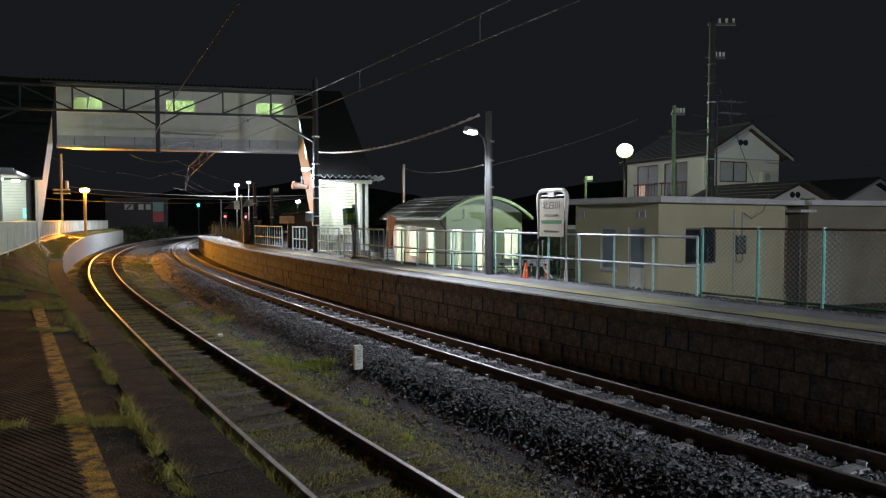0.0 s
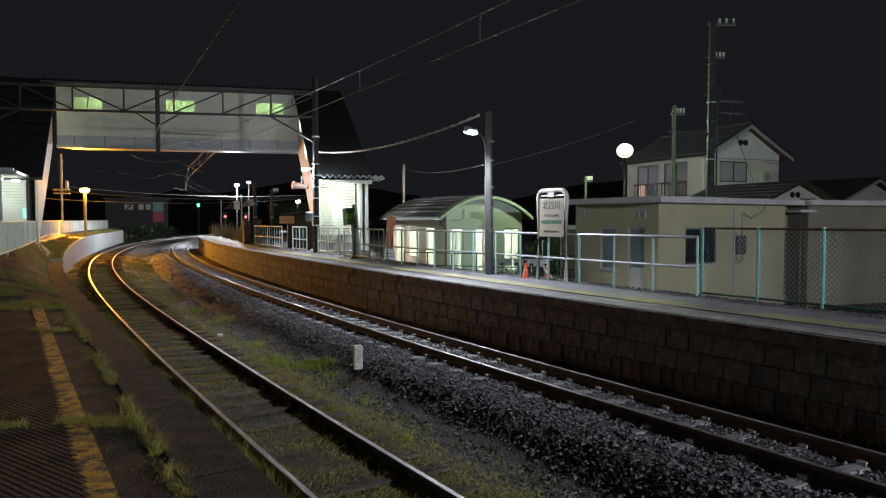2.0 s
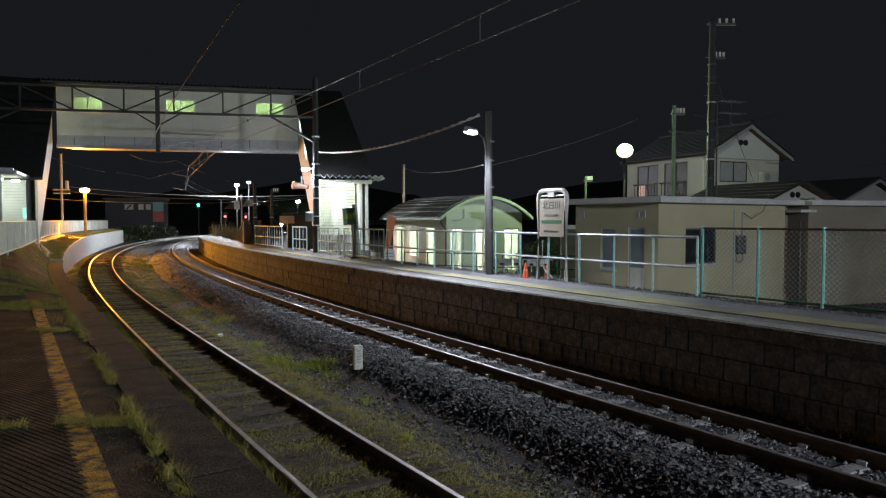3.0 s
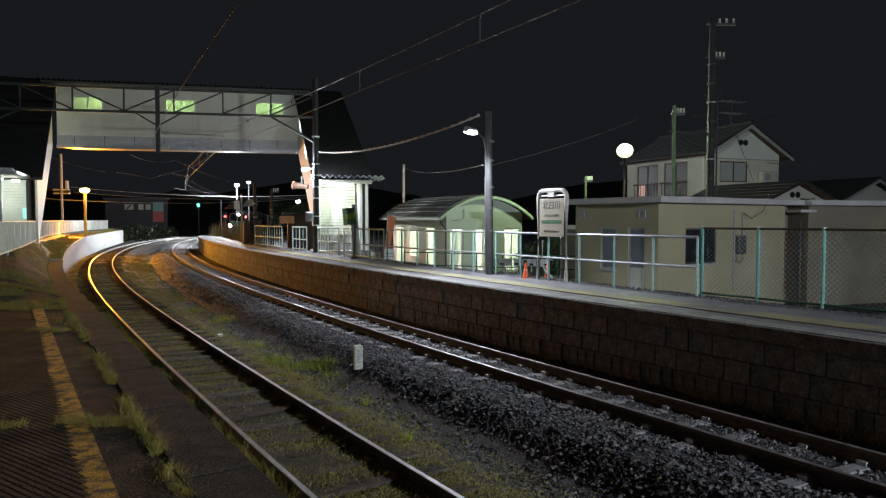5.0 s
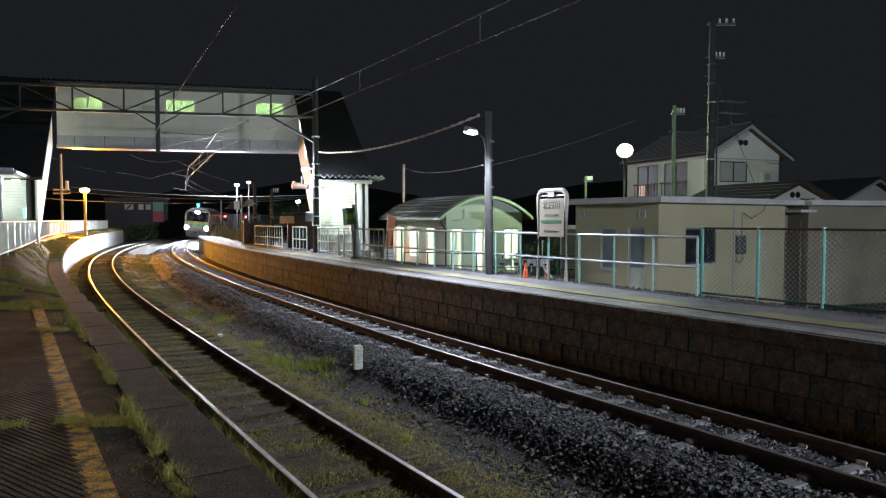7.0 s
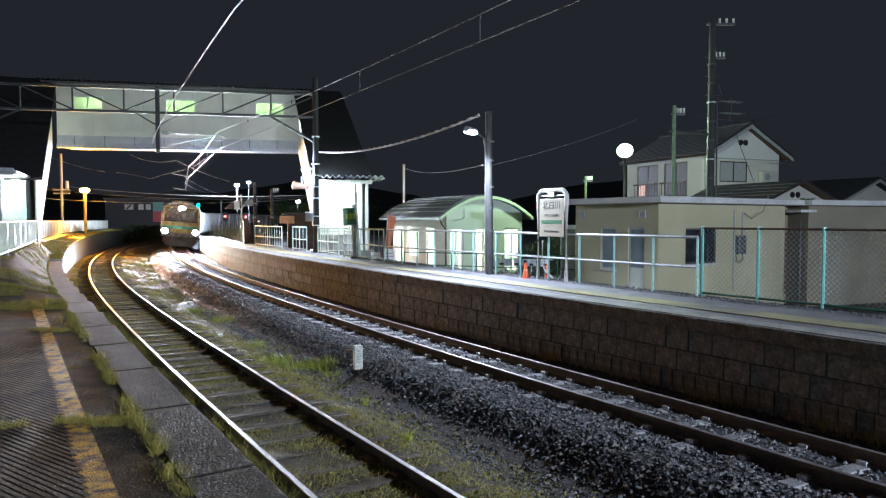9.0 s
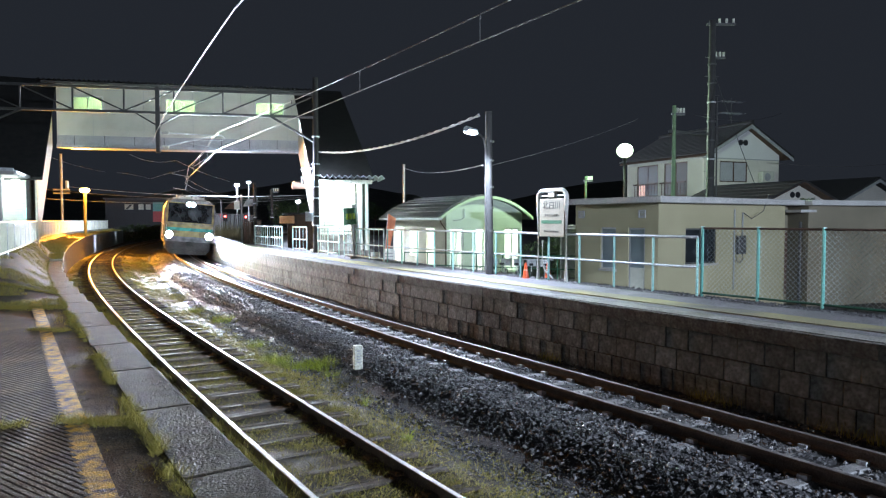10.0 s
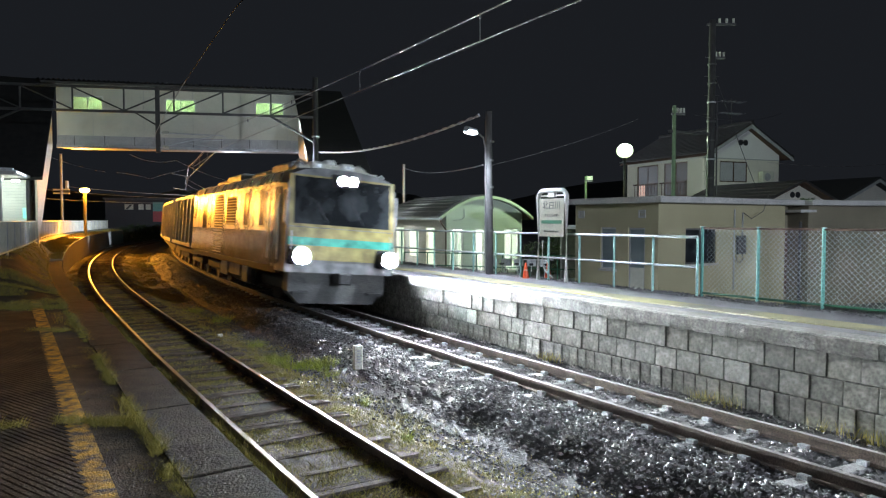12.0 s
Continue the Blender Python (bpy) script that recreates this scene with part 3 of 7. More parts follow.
def stairway(name, top, foot, outer, z_top, z_foot, base, lit):
    """A covered flight from the bridge down towards the viewer; outer: +1 if it is wide to the right, -1 to the left."""
    (xa, ya), (xb, yb) = top, foot
    run_ = math.hypot(xb - xa, yb - ya)
    rz = math.degrees(math.atan2(yb - ya, xb - xa)) - 90
    st = thing(name, "covered station stairs with pale panelled walls and lit windows", "stairs", pose(xa, ya, 0, 0, 0, rz))
    # local y runs down the flight; its right-hand side is -x for the one who looks at it
    k = -outer
    w = 2.3
    for x0, nm in ((0, "inner_wall"), (k * w, "outer_wall")):
        a, b = sorted((x0, x0 + k * 0.1))
        part(nm, side_plate(bmx(), [(0, z_top - 3.6), (0, z_top), (run_, z_foot), (run_, base)], a, b), OFFWHITE, st)
    a, b = sorted((-k * 0.25, k * (w + 0.35)))
    part("roof", side_plate(bmx(), [(-0.3, z_top + 0.16), (-0.3, z_top + 0.28), (run_ + 0.2, z_foot + 0.12), (run_ + 0.2, z_foot)], a, b), DARK_SHEET, st)
    a, b = sorted((k * 0.1, k * w))
    part("flight", side_plate(bmx(), [(0, z_top - 3.6), (0, z_top - 3.3), (run_, base + 0.25), (run_, base)], a, b), GREY_PAINT, st)
    slope = (z_foot - z_top) / run_
    for y in lit:
        a, b = sorted((-k * 0.012, k * 0.09))
        zc = z_top - 1.1 + slope * y
        part("window", side_plate(bmx(), [(y - 0.45, zc - 0.4 - slope * 0.45), (y - 0.45, zc + 0.4 - slope * 0.45), (y + 0.45, zc + 0.4 + slope * 0.45), (y + 0.45, zc - 0.4 + slope * 0.45)], a, b), G_ROOM, st, "lit stair window")
    return st


def right_shelter():
    """The lit foot of the right-hand stairs."""
    sh = thing("stair_shelter", "white station stair shelter with corrugated roof, lit inside", "shelter", pose(-5.75, 31.0, 0.9, 0, 0, 12))
    part("floor_slab", box(bmx(), (-0.3, -0.3, -0.2), (2.6, 2.0, 0.06)), COPING, sh)
    bm = bmx()
    for i in range(22):
        box(bm, (0.12, 1.42, 0.08 + i * 0.14), (1.85, 1.46 + 0.012 * (i % 2), 0.075 + (i + 1) * 0.14 - 0.012), 0.004)
    part("siding", bm, WHITE_PANEL, sh, "white horizontal siding")
    part("side_wall", box(bmx(), (0.0, 0.3, 0.05), (0.1, 1.5, 3.2)), WHITE_PANEL, sh)
    part("side_wall", box(bmx(), (1.9, 0.9, 0.05), (2.0, 1.9, 3.2)), WHITE_PANEL, sh)
    for x, y in ((-0.16, 0.1), (0.0, -0.1), (1.92, -0.05), (2.2, -0.05)):
        part("post", box(bmx(), (x, y, 0.05), (x + 0.14, y + 0.14, 3.25), 0.01), WHITE_PANEL, sh)
    part("fascia", box(bmx(), (-0.1, -0.2, 3.12), (2.5, -0.08, 3.3)), OFFWHITE, sh)
    part("ceiling", box(bmx(), (-0.1, -0.08, 3.24), (2.4, 2.0, 3.3)), OFFWHITE, sh)
    part("roof", corrugated(bmx(), -0.25, 3.05, -0.45, 2.2, 3.36, 0.28, 0.15), GALV, sh, "pale corrugated roof")
    part("tube_light", tube(bmx(), (0.45, -0.14, 3.06), (1.65, -0.14, 3.06), 0.05), G_TUBE, sh, "glowing fluorescent tube")
    bm = bmx()
    for i in range(4):
        box(bm, (0.1, 0.4 + i * 0.26, 0.06), (1.9, 0.66 + i * 0.26, 0.06 + 0.17 * (i + 1)))
    part("steps", bm, COPING, sh)
    for x in (0.35, 1.5):
        part("handrail", run(bmx(), [(x, 0.1, 0.05), (x, 0.12, 0.9), (x, 1.3, 1.5)], 0.02), GALV, sh)
    lamp("shelter_lamp", tuple(pose(-5.75, 31.0, 0.9, 0, 0, 12) @ Vector((1.0, 0.25, 2.85))), 62, TUBE, 0.25)


def left_shelter():
    m = pose(-20.6, 29.05, 1.15, 0, 0, 24)
    sh = thing("stair_shelter", "white station shelter with flat canopy and round ceiling lights", "shelter", m)
    part("floor_slab", box(bmx(), (-2.5, -0.6, -0.3), (2.2, 3.4, 0.02)), COPING, sh)
    part("canopy", side_plate(bmx(), [(-0.7, 3.16), (-0.7, 3.38), (5.2, 3.36), (5.2, 3.2)], -3.0, 2.05), ROOF_SLAB, sh, "grey sloping canopy")
    part("gutter", box(bmx(), (-3.0, -0.82, 3.3), (2.05, -0.71, 3.44)), GALV, sh)
    for x, y in ((-1.6, -0.4), (1.35, -0.5), (1.8, 4.6)):
        part("post", box(bmx(), (x, y, 0.02), (x + 0.2, y + 0.2, 3.16 if y < 0 else 3.19), 0.015), GREY_PAINT, sh)
    part("gutter", box(bmx(), (2.06, -0.7, 3.22), (2.16, 5.2, 3.34)), GALV, sh)
    bm = bmx()
    for i in range(22):
        box(bm, (-2.4, 3.0, 0.05 + i * 0.14), (2.0, 3.05, 0.04 + (i + 1) * 0.14), 0.004)
    part("siding", bm, WHITE_PANEL, sh, "white horizontal siding")
    for x, y in ((1.3, 0.5), (1.8, 1.5)):
        part("ceiling_light", tube(bmx(), (x, y, 2.96), (x, y, 3.05), 0.16, 14), G_TUBE, sh, "glowing round ceiling light")
    part("exit_sign", box(bmx(), (2.1, 1.2, 1.3), (2.2, 1.32, 1.75)), G_CYAN, sh, "small lit green sign")
    lamp("left_shelter_lamp", tuple(m @ Vector((0.9, 1.2, 2.75))), 90, TUBE, 0.2)


def portal():
    pt = thing("catenary_portal", "dark steel lattice portal carrying the overhead line", "portal", pose(-5.62, 30.1, 0, 0, 0, 11.4))
    # local x runs from the right-hand pole to the left
    ln = -13.8
    part("pole", tube(bmx(), (0, 0, 0.9), (0, 0, 8.6), 0.15, 14, 0.12), POLE, pt, "concrete line pole")
    for z in (2.1, 2.5, 3.3, 3.8, 4.3, 4.8, 6.0):
        part("pole_band", tube(bmx(), (0, 0, z), (0, 0, z + 0.05), 0.18, 14), GALV, pt)
    part("pole", tube(bmx(), (ln, 0, 0.2), (ln, 0, 8.4), 0.17, 12, 0.13), POLE, pt, "concrete line pole")
    for z, r in ((7.87, 0.05), (6.88, 0.05)):
        part("chord", box(bmx(), (ln, -r, z - r), (0, r, z + r)), DARK_STEEL, pt)
    xs = [0, -1.9, -3.9, -5.88, -7.86, -9.83, -11.79, ln]
    for i, x in enumerate(xs[1:-1]):
        part("upright", box(bmx(), (x - 0.03, -0.03, 6.92), (x + 0.03, 0.03, 7.83)), DARK_STEEL, pt)
    for i, (a, b) in enumerate(zip(xs, xs[1:])):
        za, zb = (7.83, 6.92) if i < 4 else (6.92, 7.83)
        part("diagonal", tube(bmx(), (a, 0, za), (b, 0, zb), 0.035, 5), DARK_STEEL, pt)
    part("knee_brace", tube(bmx(), (-1.9, 0, 6.85), (0, 0, 5.75), 0.05, 6), DARK_STEEL, pt)
    part("knee_brace", tube(bmx(), (-11.79, 0, 6.85), (ln, 0, 5.9), 0.05, 6), DARK_STEEL, pt)
    x = -6.54
    part("drop_post", box(bmx(), (x - 0.08, -0.08, 5.2), (x + 0.08, 0.08, 7.95)), DARK_STEEL, pt)
    part("knee_brace", tube(bmx(), (x, 0, 6.32), (x - 0.9, 0, 6.86), 0.035, 5), DARK_STEEL, pt)
    part("knee_brace", tube(bmx(), (x, 0, 6.32), (x + 0.9, 0, 6.86), 0.035, 5), DARK_STEEL, pt)
    part("steady_arm", run(bmx(), [(x, 0, 6.04), (x + 2.6, 0, 5.98), (x + 2.75, 0, 5.88), (x + 2.62, 0, 5.78), (x + 1.7, 0, 5.74)], 0.03), GALV, pt)
    part("steady_arm", run(bmx(), [(x, 0, 5.4), (x + 1.2, 0, 5.72), (x + 2.2, 0, 5.92)], 0.03), GALV, pt)
    for z, a in ((6.04, 0.18), (5.44, 0.18)):
        part("insulator", tube(bmx(), (x + a, 0, z), (x + a + 0.25, 0, z), 0.07, 8), OFFWHITE, pt)


# ---------------------------------------------------------------- buildings beyond the platform
def utility_building():
    b = thing("utility_building", "cream rendered flat-roofed station outbuilding", "building", pose(6.35, 20, 0, 0, 0, 33))
    h = 2.86
    part("wall", wall_with(bmx(), 6.6, h, 0.15, [(1.25, 1.0, 2.75, 2.1)], -0.75), CREAM, b)
    side = [(0.35, 0.02, 1.0, 2.12), (1.5, 0.8, 2.15, 2.12)]
    part("wall", wall_with(bmx(), 3.3, h, 0.15, side, -0.75), CREAM, b, m=pose(0.15, 0, 0, 0, 0, 90) @ pose(0.15, 0, 0))
    part("wall", box(bmx(), (0.15, 3.3, -0.75), (6.6, 3.45, h)), CREAM, b)
    part("roof", box(bmx(), (-0.45, -0.45, h), (7.1, 3.75, h + 0.19), 0.02), ROOF_SLAB, b, "overhanging pale concrete roof slab")
    window(b, 1.25, 1.0, 2.75, 2.1, 0.03, DARKGLASS, DARK_STEEL, 0.05, (2.0,))
    part("sill", box(bmx(), (1.2, -0.06, 0.93), (2.8, 0.1, 0.995)), ROOF_SLAB, b)
    mm = pose(0.15, 0.15, 0, 0, 0, 90)
    d = part("door", bmx_frame(0.35, 0.02, 1.0, 2.12, 0.06, 0.06, 0.05), GREY_PAINT, b, "grey door with frosted pane", mm)
    part("pane", box(bmx(), (0.41, 0.09, 0.9), (0.94, 0.1, 2.06)), CURTAIN, d)
    part("lower_panel", box(bmx(), (0.41, 0.085, 0.08), (0.94, 0.105, 0.9)), OFFWHITE, d)
    part("handle", box(bmx(), (0.88, 0.122, 0.98), (0.92, 0.155, 1.12)), GALV, d)
    w = part("window", bmx_frame(1.5, 0.8, 2.15, 2.12, 0.06, 0.05, 0.05), GREY_PAINT, b, "", mm)
    part("pane", box(bmx(), (1.55, 0.085, 0.85), (2.1, 0.1, 2.07)), CURTAIN, w)
    part("sill", box(bmx(), (1.45, 0.06, 0.73), (2.2, 0.21, 0.795)), ROOF_SLAB, w)
    for y in (0.45, 3.0):
        v = part("vent", bmx_frame(y - 0.13, 2.42, y + 0.13, 2.66, 0.153, 0.025, 0.03), GREY_PAINT, b, "louvred wall vent", mm)
        for i in range(5):
            part("slat", box(bmx(), (y - 0.1, 0.152, 2.45 + i * 0.04), (y + 0.1, 0.172, 2.472 + i * 0.04)), GREY_PAINT, v)
    # meter box, conduits
    mb = part("meter_box", box(bmx(), (3.75, -0.16, 1.25), (4.15, -0.005, 1.85), 0.03), DARK_STEEL, b, "dark electricity meter box")
    for x, z0, z1 in ((3.66, 0.1, 2.7), (4.1, 1.85, 2.6)):
        part("conduit", tube(bmx(), (x, -0.03, z0), (x, -0.03, z1), 0.025), GREY_PAINT, b)
    part("cable", run(bmx(), [(3.8, -0.05, 1.3), (3.7, -0.1, 1.05), (3.85, -0.12, 0.95), (4.05, -0.1, 1.1), (4.05, -0.05, 1.3)], 0.015), CABLE, b)
    part("cable", run(bmx(), [(4.12, -0.04, 2.6), (4.4, -0.15, 2.4), (4.9, -0.25, 2.65), (5.1, -0.3, 3.2)], 0.012), CABLE, b)
    # lower neighbouring block
    c = thing("storage_building", "cream flat-roofed building coloured as in shade, with a recessed doorway", "building", pose(6.35, 20, 0, 0, 0, 33) @ pose(6.62, -0.25, 0))
    # cream render darkened to put this block's shade into its colour
    dim = surf("shaded_render", (0.15, 0.132, 0.09), (0.24, 0.212, 0.148), 0.9, 0.8, 60, 0.3)
    tilt = pose(0, 0, 0, 0, 0, -14)
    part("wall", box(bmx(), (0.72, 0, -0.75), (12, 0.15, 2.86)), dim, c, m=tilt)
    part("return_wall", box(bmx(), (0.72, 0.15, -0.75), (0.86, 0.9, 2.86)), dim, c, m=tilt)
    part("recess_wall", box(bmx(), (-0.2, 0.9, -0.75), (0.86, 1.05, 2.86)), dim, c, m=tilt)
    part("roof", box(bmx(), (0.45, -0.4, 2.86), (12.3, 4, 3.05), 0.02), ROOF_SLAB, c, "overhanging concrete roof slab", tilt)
    part("canopy", box(bmx(), (0.0, -0.35, 2.62), (0.7, 0.88, 2.71)), ROOF_SLAB, c, "", tilt)
    part("door", box(bmx(), (0.05, 0.85, -0.3), (0.68, 0.895, 1.95), 0.01), BROWN, c, "brown boarded door", tilt)
    part("pipe", tube(bmx(), (0.15, -0.2, -0.7), (0.15, -0.2, 2.3), 0.05), DARK_STEEL, c)


HOUSE_PANE = surf("brown_pane", (0.05, 0.04, 0.03), (0.10, 0.08, 0.06), 0.45, 1.5, 40, 0.0)


def house():
    m = pose(16.1, 42, 0, 0, 0, 22)
    h = thing("house", "two-storey cream house with a tiled gable roof", "house", m)
    L, D, E, P = 6.2, 7.4, 6.6, 8.28
    front = [(1.25, 4.75, 3.5, 6.05)]
    part("gable_wall", wall_with(bmx(), L, E, 0.15, front), CREAM_DIM, h)
    part("gable", prism(bmx(), [(0, E - 0.36), (L, E - 0.36), (L, E), (L / 2, P), (0, E)], -0.014, -0.002), surf("white_gable", (0.78, 0.78, 0.75), (0.86, 0.86, 0.83), 0.8, 1, 50, 0.1), h)
    side = [(1.3, 3.9, 3.5, 6.1), (4.1, 3.9, 6.3, 6.1)]
    part("side_wall", wall_with(bmx(), D, E, 0.15, side), CREAM_DIM, h, m=pose(0.15, 0.15, 0, 0, 0, 90))
    part("side_wall", box(bmx(), (L - 0.15, 0.15, 0), (L, D, E)), CREAM_DIM, h)
    part("back_wall", box(bmx(), (0.15, D, 0), (L, D + 0.15, E)), CREAM_DIM, h)
    part("wall_band", box(bmx(), (-0.02, -0.02, E - 0.42), (L + 0.02, -0.003, E - 0.36)), GREY_PAINT, h)
    part("wall_band", box(bmx(), (-0.06, 0.0, E - 0.45), (-0.003, D, E - 0.02)), surf("white_band", (0.6, 0.6, 0.56), (0.7, 0.7, 0.66), 0.8, 1, 50, 0.1), h)
    for sgn in (-1, 1):
        rows = 16
        half = L / 2 + 0.5
        slope = part("roof", prism(bmx(), [(L / 2, P + 0.06), (L / 2 + sgn * half, E - 0.28), (L / 2 + sgn * half, E - 0.34), (L / 2, P)], -0.68, D + 0.38), BROWN, h, "dark tiled roof slope")
        for i in range(rows):
            a, b = i / rows, (i + 1.12) / rows
            za, zb = P + 0.14 - a * (P - E) * half / (L / 2), P + 0.14 - b * (P - E) * half / (L / 2)
            xa, xb = L / 2 + sgn * a * half, L / 2 + sgn * b * half
            part("tile_course", prism(bmx(), [(xa, za), (xb, zb + 0.03), (xb, zb - 0.04), (xa, za - 0.09)], -0.7, D + 0.4), TILE, slope)
    part("ridge", tube(bmx(), (L / 2, -0.75, P + 0.18), (L / 2, D + 0.45, P + 0.18), 0.13, 8), TILE, h)
    for x0, x1, za, zb in ((-0.5, L / 2, E - 0.28, P), (L + 0.5, L / 2, E - 0.28, P)):
        part("bargeboard", prism(bmx(), [(x0, za + 0.0), (x1, zb + 0.03), (x1, zb - 0.2), (x0, za - 0.2)], -0.72, -0.66), GREY_PAINT, h)
    window(h, 1.25, 4.75, 3.5, 6.05, 0.02, surf("drawn_curtain", (0.38, 0.39, 0.40), (0.48, 0.49, 0.50), 0.6, 2, 40, 0.0), BROWN, 0.07, (2.4,))
    mm = pose(0.15, 0.15, 0, 0, 0, 90)
    for y0, y1 in ((1.3, 3.5), (4.1, 6.3)):
        w = part("window", bmx_frame(y0, 3.9, y1, 6.1, 0.04, 0.08, 0.08, ((y0 + y1) / 2,)), BROWN, h, "brown-framed sliding window", mm)
        for a, b in ((y0 + 0.08, (y0 + y1) / 2), ((y0 + y1) / 2, y1 - 0.08)):
            part("pane", box(bmx(), (a, 0.08, 3.98), (b, 0.1, 6.02)), HOUSE_PANE, w)
        g = part("window_rail", box(bmx(), (y0 - 0.1, 0.37, 4.75), (y1 + 0.1, 0.43, 4.85)), BROWN, w)
        for y in np.arange(y0, y1, 0.3):
            part("baluster", box(bmx(), (y, 0.385, 3.95), (y + 0.03, 0.415, 4.75)), BROWN, g)
    part("lit_curtain", box(bmx(), (5.5, 0.102, 4.0), (6.1, 0.106, 4.8)), glow("pink_glow", (1.0, 0.45, 0.25), 0.35), h, "faintly lit curtain", mm)
    for x, r in ((L / 2 - 0.2, 0.19), (L / 2 + 0.2, 0.19)):
        part("gable_vent", tube(bmx(), (x, -0.05, 7.25), (x, -0.012, 7.25), r, 12), INK, h)
    ac = part("air_conditioner", box(bmx(), (4.35, -0.45, 4.75), (5.35, -0.08, 5.45), 0.03), OFFWHITE, h, "white air-conditioner unit")
    part("fan_grille", tube(bmx(), (4.75, -0.47, 5.1), (4.75, -0.44, 5.1), 0.26, 16), GREY_PAINT, ac)
    part("bracket", box(bmx(), (4.2, -0.5, 4.66), (5.5, 0.0, 4.74)), DARK_STEEL, ac)
    an = part("aerial_mast", tube(bmx(), (L / 2, 1, P), (L / 2, 1, P + 1.9), 0.03), DARK_STEEL, h, "television aerial")
    for z, n in ((P + 1.7, 5), (P + 0.95, 7)):
        part("aerial_boom", tube(bmx(), (L / 2 - 0.9, 1, z), (L / 2 + 0.9, 1, z), 0.015, 5), GALV, an)
        for i in range(n):
            x = L / 2 - 0.85 + 1.7 * i / (n - 1)
            part("aerial_rod", tube(bmx(), (x, 0.6, z), (x, 1.4, z), 0.01, 4), GALV, an)
    # lower wing and neighbour's roof
    lw = thing("house", "low house wing with a dark roof and pale gable", "house", m @ pose(-2.7, -6.0, 0))
    part("gable_wall", prism(bmx(), [(0, 0), (7, 0), (7, 3.0), (3.4, 4.35), (0, 3.0)], 0, 0.2), CREAM_DIM, lw)
    for sgn in (-1, 1):
        half = 3.9
        slope = part("roof", prism(bmx(), [(3.4, 4.4), (3.4 + sgn * half, 2.82), (3.4 + sgn * half, 2.76), (3.4, 4.34)], -0.58, 5.9), BROWN, lw)
        for i in range(8):
            a, b = i / 8, (i + 1.1) / 8
            part("tile_course", prism(bmx(), [(3.4 + sgn * a * half, 4.5 - a * 1.6), (3.4 + sgn * b * half, 4.53 - b * 1.6), (3.4 + sgn * b * half, 4.44 - b * 1.6), (3.4 + sgn * a * half, 4.38 - a * 1.6)], -0.6, 6), TILE, slope)
    for x in (3.2, 3.6):
        part("gable_vent", tube(bmx(), (x, -0.03, 3.72), (x, 0.0, 3.72), 0.17, 10), INK, lw)
    nb = thing("house", "neighbouring house gable in shadow", "house", pose(25.6, 44, 0.45, 0, 0, 24))
    part("gable_wall", prism(bmx(), [(0, -0.5), (6, -0.5), (6, 3.3), (3, 4.5), (0, 3.3)], 0, 0.2), CREAM_DIM, nb)
    for sgn in (-1, 1):
        part("roof", prism(bmx(), [(3, 4.75), (3 + sgn * 3.7, 3.2), (3 + sgn * 3.7, 3.08), (3, 4.6)], -0.7, 7), TILE, nb)
        part("bargeboard", prism(bmx(), [(3, 4.6), (3 + sgn * 3.6, 3.1), (3 + sgn * 3.6, 2.95), (3, 4.4)], -0.74, -0.69), GREY_PAINT, nb)


